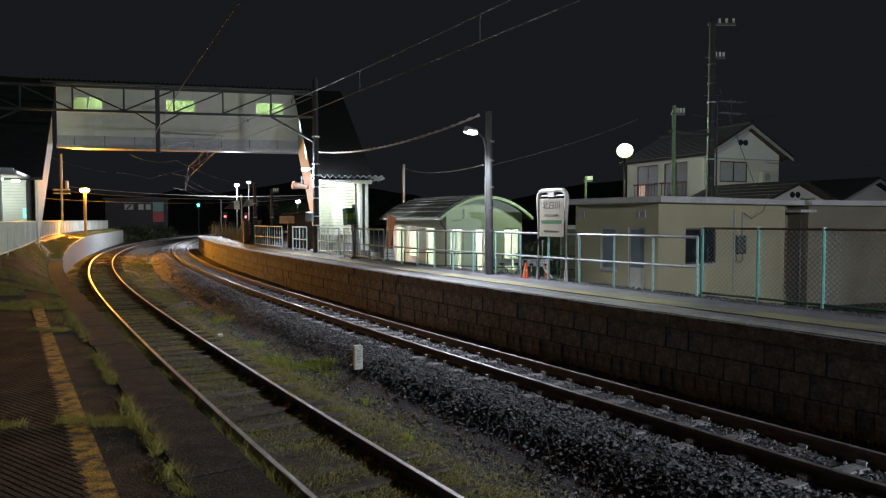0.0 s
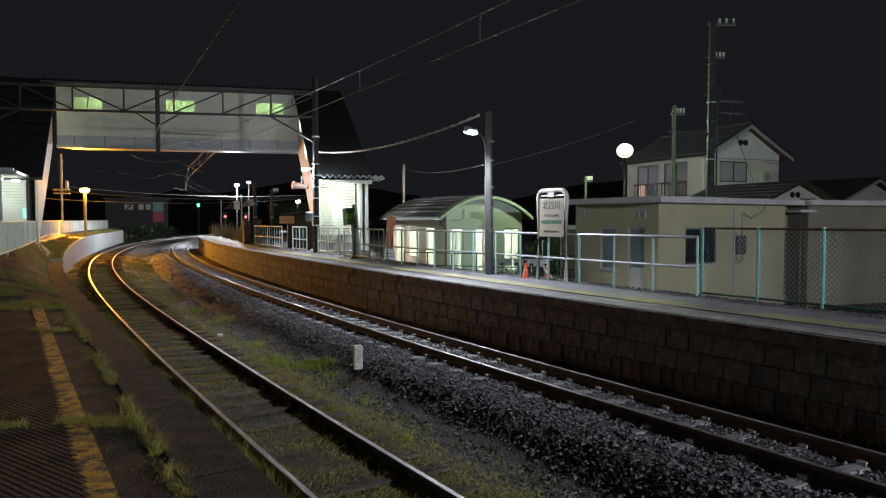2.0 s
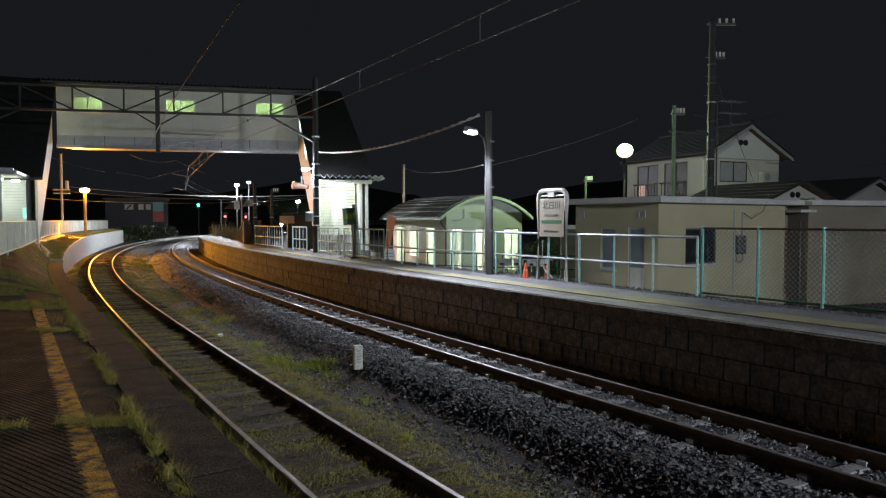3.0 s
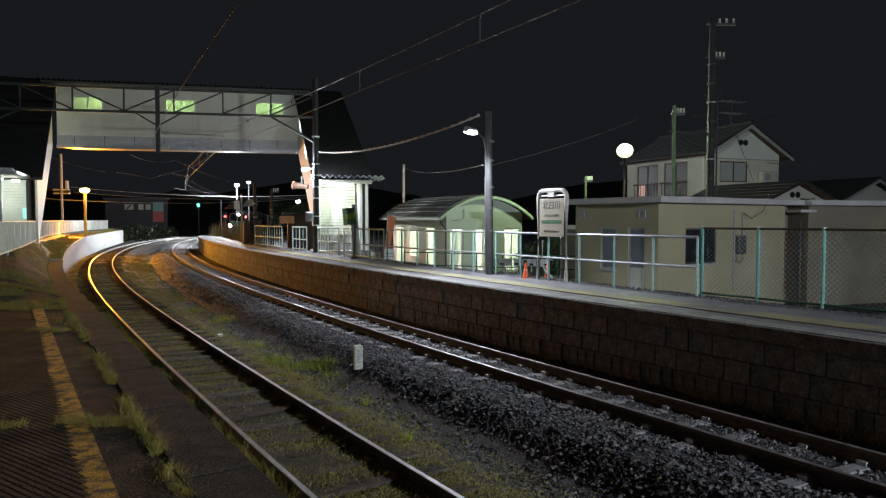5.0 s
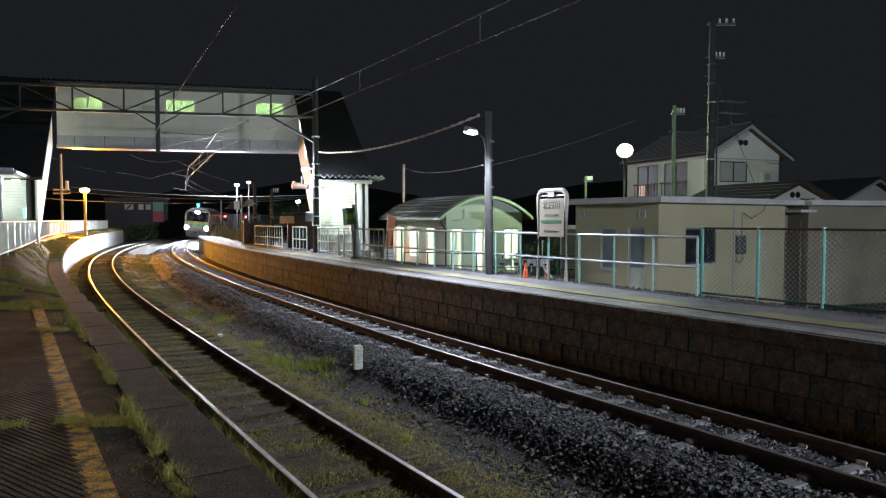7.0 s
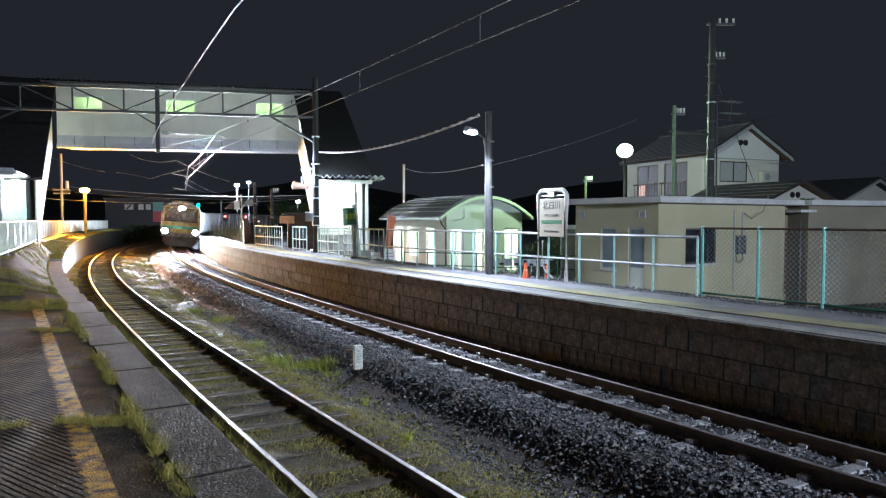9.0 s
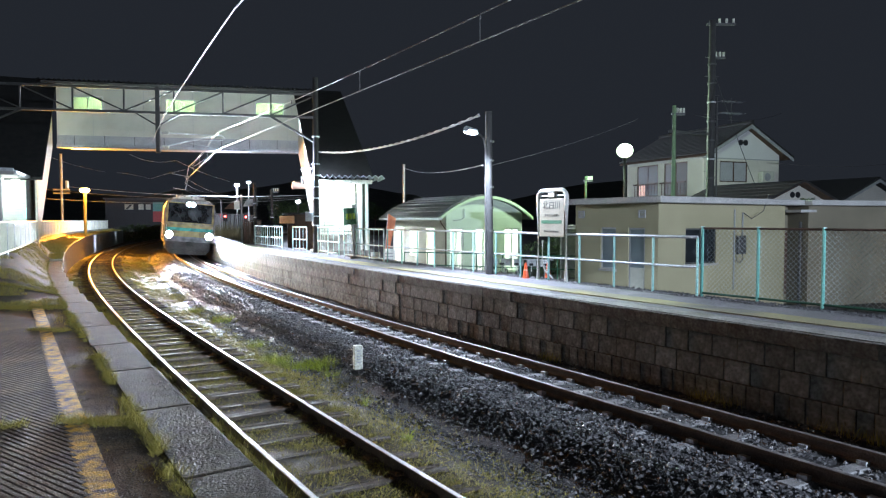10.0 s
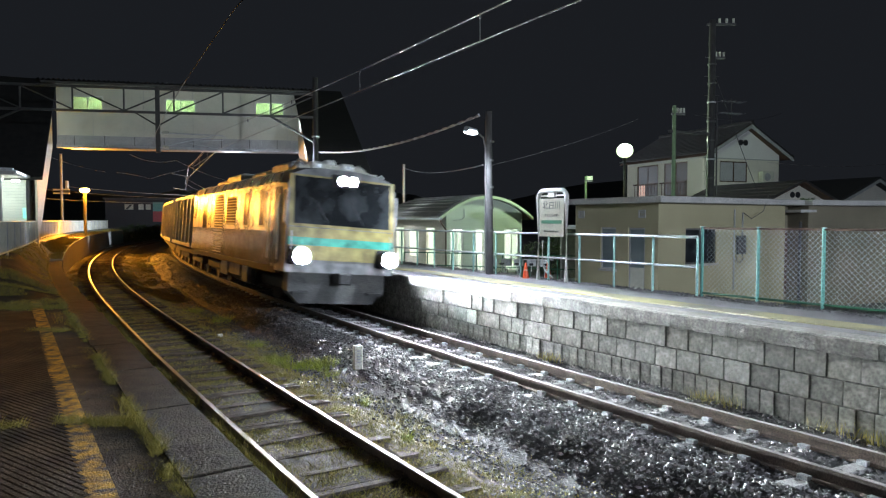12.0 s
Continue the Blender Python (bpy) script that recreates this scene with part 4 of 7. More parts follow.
def waiting_room():
    m = pose(0.145, 29, 0, 0, 0, 30)
    b = thing("waiting_room", "pale green waiting room with an arched gable and lit windows", "building", m)
    L, D, E, P = 4.0, 5.2, 2.45, 3.32
    bow = lambda x, lift: 2.5 + lift + 0.92 * (1 - ((x - L / 2) / 2.42) ** 2)
    arc = [(0, E), *[(x, bow(x, -0.1)) for x in np.linspace(0, L, 15)], (L, E)]
    doors = [(0.15, 0.05, 0.85, 2.0), (1.45, 0.05, 2.35, 2.0), (3.0, 0.05, 3.85, 2.0)]
    part("front_wall", wall_with(bmx(), L, E, 0.14, doors), GREEN_WALL, b)
    part("gable", prism(bmx(), arc, 0, 0.14), GREEN_WALL, b)
    n = 20
    xs = np.linspace(L / 2 - 2.42, L / 2 + 2.42, n)
    outer, inner = [(x, bow(x, 0.0)) for x in xs], [(x, bow(x, -0.12)) for x in xs]
    bm = bmx()
    for i in range(n - 1):
        prism(bm, [outer[i], outer[i + 1], inner[i + 1], inner[i]], -0.3, -0.14)
    bmesh.ops.remove_doubles(bm, verts=bm.verts[:], dist=0.001)
    part("arch_trim", bm, GREEN_TRIM, b, "pale green arched fascia")
    # tiled slope in stepped courses down to the long eaves
    bm = bmx()
    for i in range(n - 1):
        prism(bm, [outer[i], outer[i + 1], inner[i + 1], inner[i]], -0.14, D + 0.4)
    bmesh.ops.remove_doubles(bm, verts=bm.verts[:], dist=0.001)
    roof = part("roof", bm, TILE, b, "dark curved roof")
    for i in range(8):
        x0 = L / 2 - 2.48 + i * 0.31
        x1 = x0 + 0.34
        part("tile_course", prism(bmx(), [(x0, bow(x0, 0.075)), (x1, bow(x1, 0.03)), (x1, bow(x1, 0.0)), (x0, bow(x0, 0.0))], -0.13, D + 0.45), WORN_TILE, roof)
    side = [(0.9, 0.1, 1.7, 2.0), (2.4, 0.7, 3.3, 1.9), (3.9, 0.1, 4.7, 2.0)]
    part("side_wall", wall_with(bmx(), D - 0.14, E + 0.2, 0.14, side), surf("cream_siding", (0.6, 0.55, 0.46), (0.72, 0.67, 0.57), 0.75, 2, 50, 0.1), b, m=pose(0.14, 0.14, 0, 0, 0, 90))
    part("side_wall", box(bmx(), (L - 0.14, 0.14, 0), (L, D, E)), GREEN_WALL, b)
    part("back_wall", box(bmx(), (0.14, D, 0), (L, D + 0.14, E)), GREEN_WALL, b)
    part("floor", box(bmx(), (0.14, 0.14, 0), (L - 0.14, D, 0.05)), COPING, b)
    part("ceiling", box(bmx(), (0.14, 0.14, E - 0.06), (L - 0.14, D, E - 0.01)), OFFWHITE, b)
    part("ceiling_light", box(bmx(), (0.8, 1.2, E - 0.14), (3.2, 1.4, E - 0.07)), G_TUBE, b, "glowing fluorescent strip")
    part("ceiling_light", box(bmx(), (0.8, 3.4, E - 0.14), (3.2, 3.6, E - 0.07)), G_TUBE, b, "glowing fluorescent strip")
    glass = pane_glass("door_glass", (1.0, 1.0, 1.0))
    for x0, z0, x1, z1 in doors:
        w = part("glazed_door", bmx_frame(x0, z0, x1, z1, 0.03, 0.06, 0.05, ((x0 + x1) / 2,)), WHITE_PANEL, b)
        pn = part("pane", box(bmx(), (x0 + 0.06, 0.05, z0 + 0.06), (x1 - 0.06, 0.06, z1 - 0.06)), glass, w)
        pn.visible_shadow = False
    part("downpipe", run(bmx(), [(-0.47, -0.25, 2.4), (-0.35, -0.2, 2.2), (-0.06, -0.06, 1.95), (-0.06, -0.06, 0)], 0.035), BROWN, b)
    part("gutter", box(bmx(), (-0.56, -0.4, 2.36), (-0.44, D + 0.4, 2.46)), GALV, b)
    part("wall_pipe", run(bmx(), [(0.35, -0.03, 2.35), (0.75, -0.03, 2.38), (0.9, -0.03, 2.5), (0.9, -0.03, 2.85)], 0.02), GALV, b)
    lamp("waiting_room_lamp", tuple(m @ Vector((2, 2.4, 2.1))), 300, (0.95, 1.0, 0.95), 0.3)


overbridge()
stairway("right_stairs", (-8.8, 41.4), (-5.9, 31.9), 1, 10.05, 4.25, 0.95, (1.5, 4.6))
stairway("left_stairs", (-22.1, 38.6), (-19.8, 33.2), -1, 10.05, 4.3, 1.15, (1.4, 3.0))
right_shelter(), left_shelter(), portal(), utility_building(), house(), waiting_room()


# ---------------------------------------------------------------- the train
STAINLESS = surf("brushed_stainless", (0.24, 0.238, 0.235), (0.36, 0.355, 0.35), 0.3, 1.2, 4, 0.12, 0.95, rand=0.04)
TRAIN_YELLOW = surf("train_yellow", (0.30, 0.25, 0.09), (0.36, 0.30, 0.11), 0.4, 2, 3, 0.0, rand=0)
TRAIN_GREEN = surf("train_green", (0.05, 0.34, 0.25), (0.07, 0.40, 0.30), 0.4, 2, 3, 0.0, rand=0)
SIDE_DARK = surf("polished_lower_side", (0.20, 0.19, 0.18), (0.34, 0.32, 0.30), 0.2, 1.6, 3, 0.15, 0.95, rand=0)
TRAIN_GREY = surf("train_grey", (0.16, 0.165, 0.165), (0.24, 0.245, 0.245), 0.45, 2, 3, 0.05, rand=0.03)
WAGON_GREY = surf("pale_wagon_side", (0.30, 0.30, 0.30), (0.44, 0.44, 0.43), 0.5, 1.4, 40, 0.1, 0.4, rand=0.08)
UNDER = surf("underframe", (0.03, 0.03, 0.03), (0.07, 0.065, 0.06), 0.8, 4, 60, 0.3)


def section(half, floor, side, roof):
    return [(-half, floor), (-half, side), (-half * 0.93, side + (roof - side) * 0.55), (-half * 0.7, side + (roof - side) * 0.88), (-half * 0.3, roof),
            (half * 0.3, roof), (half * 0.7, side + (roof - side) * 0.88), (half * 0.93, side + (roof - side) * 0.55), (half, side), (half, floor)]


def bogie(parent, y):
    bg = part("bogie", box(bmx(), (-0.95, y - 1.6, 0.42), (0.95, y + 1.6, 0.72), 0.04), UNDER, parent, "dark steel bogie")
    for yy in (y - 1.05, y + 1.05):
        bm = bmx()
        for x in (-0.566, 0.566):
            tube(bm, (x - 0.06, yy, 0.435), (x + 0.06, yy, 0.435), 0.43, 20)
        tube(bm, (-0.5, yy, 0.435), (0.5, yy, 0.435), 0.07, 8)
        part("wheelset", bm, RAIL_RUST, bg)


def hood(c, r, depth, n=20):
    """A short open barrel round a lens, open to the front, added to narrow its beam."""
    bm = bmx()
    rings = []
    for y, rr in ((0, r + 0.02), (depth, r + 0.02), (depth, r), (0, r)):
        rings.append([bm.verts.new((c[0] + rr * math.cos(2 * math.pi * k / n), c[1] + y, c[2] + rr * math.sin(2 * math.pi * k / n))) for k in range(n)])
    for a, b in zip(rings, rings[1:] + rings[:1]):
        for k in range(n):
            bm.faces.new((a[k], a[(k + 1) % n], b[(k + 1) % n], b[k]))
    bmesh.ops.recalc_face_normals(bm, faces=bm.faces[:])
    return bm


def bmx_side_frame(x0, x1, y0, y1, z0, z1, t):
    """A flat frame standing in the y-z plane."""
    bm = bmx()
    box(bm, (x0, y0, z0), (x1, y1, z0 + t)), box(bm, (x0, y0, z1 - t), (x1, y1, z1))
    box(bm, (x0, y0, z0 + t), (x1, y0 + t, z1 - t)), box(bm, (x0, y1 - t, z0 + t), (x1, y1, z1 - t))
    return bm


def power_car():
    c = thing("diesel_rail_car", "stainless diesel works train car with yellow and green front", "train")
    half, F = 1.475, 6.7
    part("body", prism(bmx(), section(half, 0.98, 3.22, 3.68), -F, F - 0.85), STAINLESS, c, "brushed stainless side")
    # cab: tapers slightly to the front
    bm = bmx()
    sec = section(half, 0.98, 3.22, 3.68)
    a = [bm.verts.new((x, F - 0.85, z)) for x, z in sec]
    b = [bm.verts.new((x * 0.985, F - 0.12 - max(0, z - 2.1) * 0.14, z if z < 3.2 else z - 0.06)) for x, z in sec]
    for i in range(len(sec)):
        bm.faces.new((a[i], a[(i + 1) % len(sec)], b[(i + 1) % len(sec)], b[i]))
    bm.faces.new(b)
    bmesh.ops.recalc_face_normals(bm, faces=bm.faces[:])
    part("cab", bm, TRAIN_GREY, c, "grey cab front")

    def front(z0, z1, x, lift):
        y = lambda z: F - 0.12 - max(0, z - 2.1) * 0.14
        bm = bmx()
        lo = [bm.verts.new(p) for p in ((-x, y(z0) - 0.05, z0), (x, y(z0) - 0.05, z0), (x, y(z1) - 0.05, z1), (-x, y(z1) - 0.05, z1))]
        hi = [bm.verts.new(p) for p in ((-x, y(z0) + lift, z0), (x, y(z0) + lift, z0), (x, y(z1) + lift, z1), (-x, y(z1) + lift, z1))]
        bm.faces.new(hi), bm.faces.new(lo[::-1])
        for i in range(4):
            bm.faces.new((lo[i], lo[(i + 1) % 4], hi[(i + 1) % 4], hi[i]))
        bmesh.ops.recalc_face_normals(bm, faces=bm.faces[:])
        return bm
    part("front_surround", front(2.12, 3.42, 1.41, 0.02), TRAIN_YELLOW, c, "yellow window surround")
    ws = part("windscreen", front(2.19, 3.37, 1.29, 0.03), DARKGLASS, c, "wide dark windscreen")
    for x in (-0.5, 0.45):
        part("wiper", tube(bmx(), (x, F + 0.0, 2.24), (x + 0.35, F - 0.06, 2.8), 0.012, 5), INK, ws)
    part("front_band", front(1.86, 2.1, 1.41, 0.015), TRAIN_YELLOW, c, "yellow band")
    part("front_band", front(1.66, 1.855, 1.41, 0.018), TRAIN_GREEN, c, "green band")
    part("front_band", front(1.30, 1.655, 1.41, 0.012), TRAIN_YELLOW, c, "yellow band")
    # dark barrels and inner tubes are added to shape the headlight beams
    for x in (-1.17, 1.17):
        h = part("headlight", box(bmx(), (x - 0.23, F - 0.2, 1.17), (x + 0.23, F - 0.06, 1.63), 0.03), INK, c, "lit headlight in a dark housing")
        part("lens", tube(bmx(), (x, F - 0.058, 1.4), (x, F - 0.05, 1.4), 0.19, 20), G_HEAD, h)
        part("hood", hood((x, F - 0.06, 1.4), 0.205, 0.40), INK, h)
        part("bulb", tube(bmx(), (x, F - 0.048, 1.4), (x, F - 0.04, 1.4), 0.06, 16), G_BULB, h)
        part("reflector", hood((x, F - 0.045, 1.4), 0.066, 0.32, 16), INK, h)
    h = part("headlight", box(bmx(), (-0.34, F - 0.45, 3.16), (0.34, F - 0.22, 3.5), 0.03), INK, c, "lit roof headlight in a dark housing")
    for x in (-0.125, 0.125):
        part("lens", tube(bmx(), (x, F - 0.215, 3.33), (x, F - 0.208, 3.33), 0.115, 20), G_HEAD, h)
        part("hood", hood((x, F - 0.22, 3.33), 0.12, 0.24), INK, h)
    part("skirt", prism(bmx(), [(-1.3, 0.98), (-1.3, 0.5), (-1.0, 0.2), (1.0, 0.2), (1.3, 0.5), (1.3, 0.98)], F - 0.7, F - 0.25), surf("dark_skirt", (0.05, 0.05, 0.05), (0.11, 0.11, 0.105), 0.7, 3, 50, 0.2), c, "dark grey snow plough skirt")
    part("coupler", box(bmx(), (-0.16, F - 0.3, 0.72), (0.16, F + 0.25, 1.0), 0.03), DARK_STEEL, c, "steel coupler")
    for x in (-1.0, 1.0):
        part("front_step", box(bmx(), (x - 0.2, F - 0.3, 0.45), (x + 0.2, F - 0.1, 0.5)), DARK_STEEL, c)
        part("handrail", run(bmx(), [(x * 1.3, F - 0.1, 1.2), (x * 1.34, F - 0.02, 1.3), (x * 1.34, F - 0.1, 2.0)], 0.015), GALV, c)
    for s in (-1, 1):
        x0, x1 = sorted((s * (half + 0.006), s * (half - 0.04)))
        for y0, y1, z0, z1, mt, nm in ((5.4, 6.0, 1.15, 3.1, DARKGLASS, "cab_door"), (6.28, 6.5, 2.2, 3.0, DARKGLASS, "side_window"), (4.0, 4.5, 2.1, 3.05, DARKGLASS, "side_window"),
                                        (2.15, 2.7, 2.1, 3.05, DARKGLASS, "side_window"), (-0.35, 1.05, 2.1, 3.0, BROWN, "louvre"), (-2.25, -0.85, 1.12, 3.12, INK, "louvre"),
                                        (-4.6, -3.8, 1.3, 3.1, DARKGLASS, "door"), (-6.45, -6.2, 2.3, 3.05, DARKGLASS, "side_window")):
            ob = part(nm, box(bmx(), (x0, y0, z0), (x1, y1, z1), 0.004), mt, c)
            if nm == "louvre":
                n = int((z1 - z0) / 0.09)
                for i in range(n):
                    zz = z0 + (i + 0.5) * (z1 - z0) / n
                    part("slat", box(bmx(), (x0 - 0.012, y0 + 0.04, zz - 0.02), (x1 + 0.012, y1 - 0.04, zz + 0.012)), GREY_PAINT, ob)
            elif "window" in nm:
                part("window_rubber", bmx_side_frame(x0 - 0.008, x1 + 0.008, y0 - 0.05, y1 + 0.05, z0 - 0.05, z1 + 0.05, 0.05), TRAIN_GREY, ob)
        for y in np.arange(-5.6, 5.2, 0.62):
            part("cant_panel", box(bmx(), (x0, y, 3.16), (x1, y + 0.45, 3.21)), GALV, c)
        part("grab_rail", tube(bmx(), (s * (half + 0.06), 5.2, 1.25), (s * (half + 0.06), 5.2, 2.9), 0.018, 6), GALV, c)
        part("grab_rail", tube(bmx(), (s * (half + 0.06), 6.12, 1.25), (s * (half + 0.06), 6.12, 2.9), 0.018, 6), GALV, c)
        for y in (-5.4, -3.0, -0.6, 1.6, 3.3, 5.05):
            part("body_seam", box(bmx(), (x0, y - 0.012, 1.0), (x1, y + 0.012, 3.2)), UNDER, c)
        part("side_band", box(bmx(), (x0 - 0.004 * (s < 0), -F + 0.1, 1.07), (x1 + 0.004 * (s > 0), 5.3, 1.96)), SIDE_DARK, c, "darker polished lower side")
        part("sill_band", box(bmx(), (x0, -F + 0.02, 0.9), (x1, F - 0.9, 1.06)), UNDER, c)
    for y0, y1, z, hw in ((2.4, 4.2, 3.94, 0.8), (-0.4, 1.4, 3.86, 0.7), (-3.6, -1.4, 3.92, 0.85), (-6.2, -4.4, 3.85, 0.7)):
        e = part("roof_unit", box(bmx(), (-hw, y0, 3.5), (hw, y1, z), 0.06), TRAIN_GREY, c, "grey roof equipment")
        for i in range(4):
            yy = y0 + (i + 0.5) * (y1 - y0) / 4
            part("rib", box(bmx(), (-hw * 0.8, yy - 0.04, z), (hw * 0.8, yy + 0.04, z + 0.05)), GREY_PAINT, e)
    part("roof_fairing", prism(bmx(), [(-1.2, 3.42), (-1.0, 3.66), (-0.55, 3.8), (0.55, 3.8), (1.0, 3.66), (1.2, 3.42)], 5.0, 5.85), OFFWHITE, c, "pale roof fairing above the cab")
    # uneven row of pale covers along the cab roof
    for x, w, h, y in ((-1.02, 0.16, 0.07, 5.5), (-0.66, 0.14, 0.12, 5.35), (-0.28, 0.2, 0.08, 5.5), (0.16, 0.15, 0.13, 5.4), (0.55, 0.19, 0.1, 5.52), (0.95, 0.13, 0.12, 5.38)):
        z = 3.8 - 0.28 * (x / 1.2) ** 2
        k = part("roof_cover", box(bmx(), (x - w, y, z - 0.14), (x + w, y + 0.42, z + h), 0.06), WHITE_PANEL, c)
        part("cover_clip", box(bmx(), (x - w * 0.3, y + 0.4, z - 0.06), (x + w * 0.3, y + 0.44, z + 0.02)), GALV, k)
    for x in (-0.8, 0.8):
        part("roof_rail", run(bmx(), [(x, 4.4, 3.7), (x * 1.05, 5.2, 3.92), (x, 5.8, 3.74)], 0.03), OFFWHITE, c)
    part("aerial", tube(bmx(), (0.5, 5.0, 3.6), (0.5, 5.0, 4.1), 0.02), DARK_STEEL, c)
    part("horn", tube(bmx(), (-0.5, 4.9, 3.78), (-0.5, 5.4, 3.78), 0.06, 8, 0.1), GALV, c)
    for y0, y1, z0 in ((-1.6, -0.5, 0.4), (-0.3, 1.3, 0.5), (1.5, 2.3, 0.36)):
        for s in (-1, 1):
            a, b = sorted((s * 1.16, s * 1.3))
            part("equipment_box", box(bmx(), (a, y0, z0), (b, y1, 0.93), 0.03), TRAIN_GREY, c)
    part("underframe", box(bmx(), (-1.15, -2.3, 0.35), (1.15, 2.5, 0.95), 0.05), UNDER, c)
    for y in (-4.2, 4.2):
        bogie(c, y)
    return c


def hopper_car():
    c = thing("hopper_wagon", "grey ballast hopper wagon with ribbed sides", "train", group="hopper wagons")
    half, F = 1.38, 4.1
    part("hopper_body", prism(bmx(), [(-half * 0.8, 1.0), (-half, 1.25), (-half, 3.2), (half, 3.2), (half, 1.25), (half * 0.8, 1.0)], -F + 0.6, F - 0.6), WAGON_GREY, c)
    part("top_rim", bmx_ring(half + 0.06, F - 0.5, 3.2, 3.34), GREY_PAINT, c)
    for s in (-1, 1):
        for y in np.linspace(-F + 0.7, F - 0.7, 6):
            x0, x1 = sorted((s * half, s * (half + 0.09)))
            part("rib", box(bmx(), (x0, y - 0.05, 1.25), (x1, y + 0.05, 3.2)), GREY_PAINT, c)
    part("underframe", box(bmx(), (-1.2, -F, 0.75), (1.2, F, 0.98), 0.03), UNDER, c)
    for s in (-1, 1):
        a, b = sorted((s * half, s * (half + 0.1)))
        part("side_sill", box(bmx(), (a, -F + 0.3, 1.08), (b, F - 0.3, 1.24), 0.01), GREY_PAINT, c)
    for y in (-F + 0.3, F - 0.3):
        part("end_frame", bmx_frame(-1.2, 0.98, 1.2, 3.1, y - 0.04, 0.08, 0.08, (-0.5, 0.5)), GREY_PAINT, c)
    for y in (-2.3, 2.3):
        bogie(c, y)
    return c


def bmx_ring(x, y, z0, z1, t=0.12):
    bm = bmx()
    box(bm, (-x, -y, z0), (x, -y + t, z1)), box(bm, (-x, y - t, z0), (x, y, z1))
    box(bm, (-x, -y + t, z0), (-x + t, y - t, z1)), box(bm, (x - t, -y + t, z0), (x, y - t, z1))
    return bm


TRAIN = [(power_car(), 6.7, 4.2)]
first = hopper_car()
TRAIN.append((first, 13.4 + 0.5 + 4.1, 2.3))
for i in range(7):
    TRAIN.append((copy_thing(first, Matrix()), 13.4 + 0.5 + 4.1 + 8.6 * (i + 1), 2.3))


def head_at(t):
    """How far up the line the train's front is at t seconds."""
    u = 12.0 - t
    return 16.75 + 14.0 * u + 0.12 * u * u


def car_pose(s, reach):
    xa, ya, _ = along(s - reach)
    xb, yb, _ = along(s + reach)
    rz = math.degrees(math.atan2(ya - yb, xa - xb)) - 90
    lean = math.degrees(math.atan(CANT))
    return pose((xa + xb) / 2, (ya + yb) / 2, 0.004, 0, 0, rz) @ pose(0, 0, 0, 0, -lean, 0)


def motions():
    for car, back, reach in TRAIN:
        walk(car, [(0.5 * k, car_pose(head_at(0.5 * k) + back, reach)) for k in range(25)])


# ---------------------------------------------------------------- platform lamps
def platform_lamp(s, o, watts):
    x, y, h = along(s, o)
    p = thing("platform_lamp", "dark concrete pole with a white platform lamp, lit", "lamp post", at(s, o, 0.9), group="platform lamps")
    part("pole", tube(bmx(), (0, 0, -0.3), (-0.05, 0, 4.3), 0.105, 14, 0.085), POLE, p)
    for z in (1.15, 1.75, 2.3, 3.0, 3.5):
        part("band", tube(bmx(), (0, 0, z), (0, 0, z + 0.04), 0.108, 14), DARK_STEEL, p)
    part("arm", run(bmx(), [(-0.13, 0, 2.6), (-0.15, 0, 3.35), (-0.26, -0.06, 3.6), (-0.6, -0.25, 3.7)], 0.025), DARK_STEEL, p)
    hd = part("lamp_head", tube(bmx(), (-0.6, -0.25, 3.72), (-1.08, -0.52, 3.72), 0.05, 12, 0.075), GALV, p, "silver lamp head")
    part("lamp_glass", box(bmx(), (-0.22, -0.09, -0.04), (0.22, 0.09, 0.04), 0.03, pose(-0.87, -0.4, 3.66, 0, 0, 29)), G_WHITE, p, "brightly lit lamp glass")
    part("conduit", tube(bmx(), (-0.13, 0.02, 0.1), (-0.13, 0.02, 2.6), 0.022), DARK_STEEL, p)
    part("stay_wire", tube(bmx(), (-0.05, 0, 3.9), (0.9, 1.5, 0.3), 0.008, 4), WIRE, p)
    m = at(s, o, 0.9)
    if s > 0:
        lamp("platform_light", tuple(m @ Vector((-0.87, -0.4, 3.57))), watts, WHITE, 0.1, tuple(m @ Vector((-1.2, -1.0, 0))), 150)
    else:
        lamp("platform_light", tuple(m @ Vector((-0.87, -0.4, 3.55))), watts, WHITE, 0.12)


platform_lamp(15.5, 3.72, 1500)
platform_lamp(-11.0, 3.72, 13000)


def globe_lamp():
    m = pose(8.0, 30, 0)
    p = thing("globe_lamp", "glowing greenish globe lamp on a slim pole", "lamp post", m)
    part("pole", tube(bmx(), (0, 0, 0), (0, 0, 5.0), 0.055, 10), DARK_STEEL, p)
    part("collar", tube(bmx(), (0, 0, 4.95), (0, 0, 5.1), 0.1, 12), DARK_STEEL, p)
    bm = bmx()
    bmesh.ops.create_uvsphere(bm, u_segments=20, v_segments=12, radius=0.36, matrix=pose(0, 0, 5.4) @ Matrix.Diagonal((1, 1, 0.85, 1)))
    g = part("globe", bm, G_GLOBE, p, "glowing glass globe")
    lamp("globe_light", (8.0, 29.72, 5.86), 1500, GREENISH, 0.3)


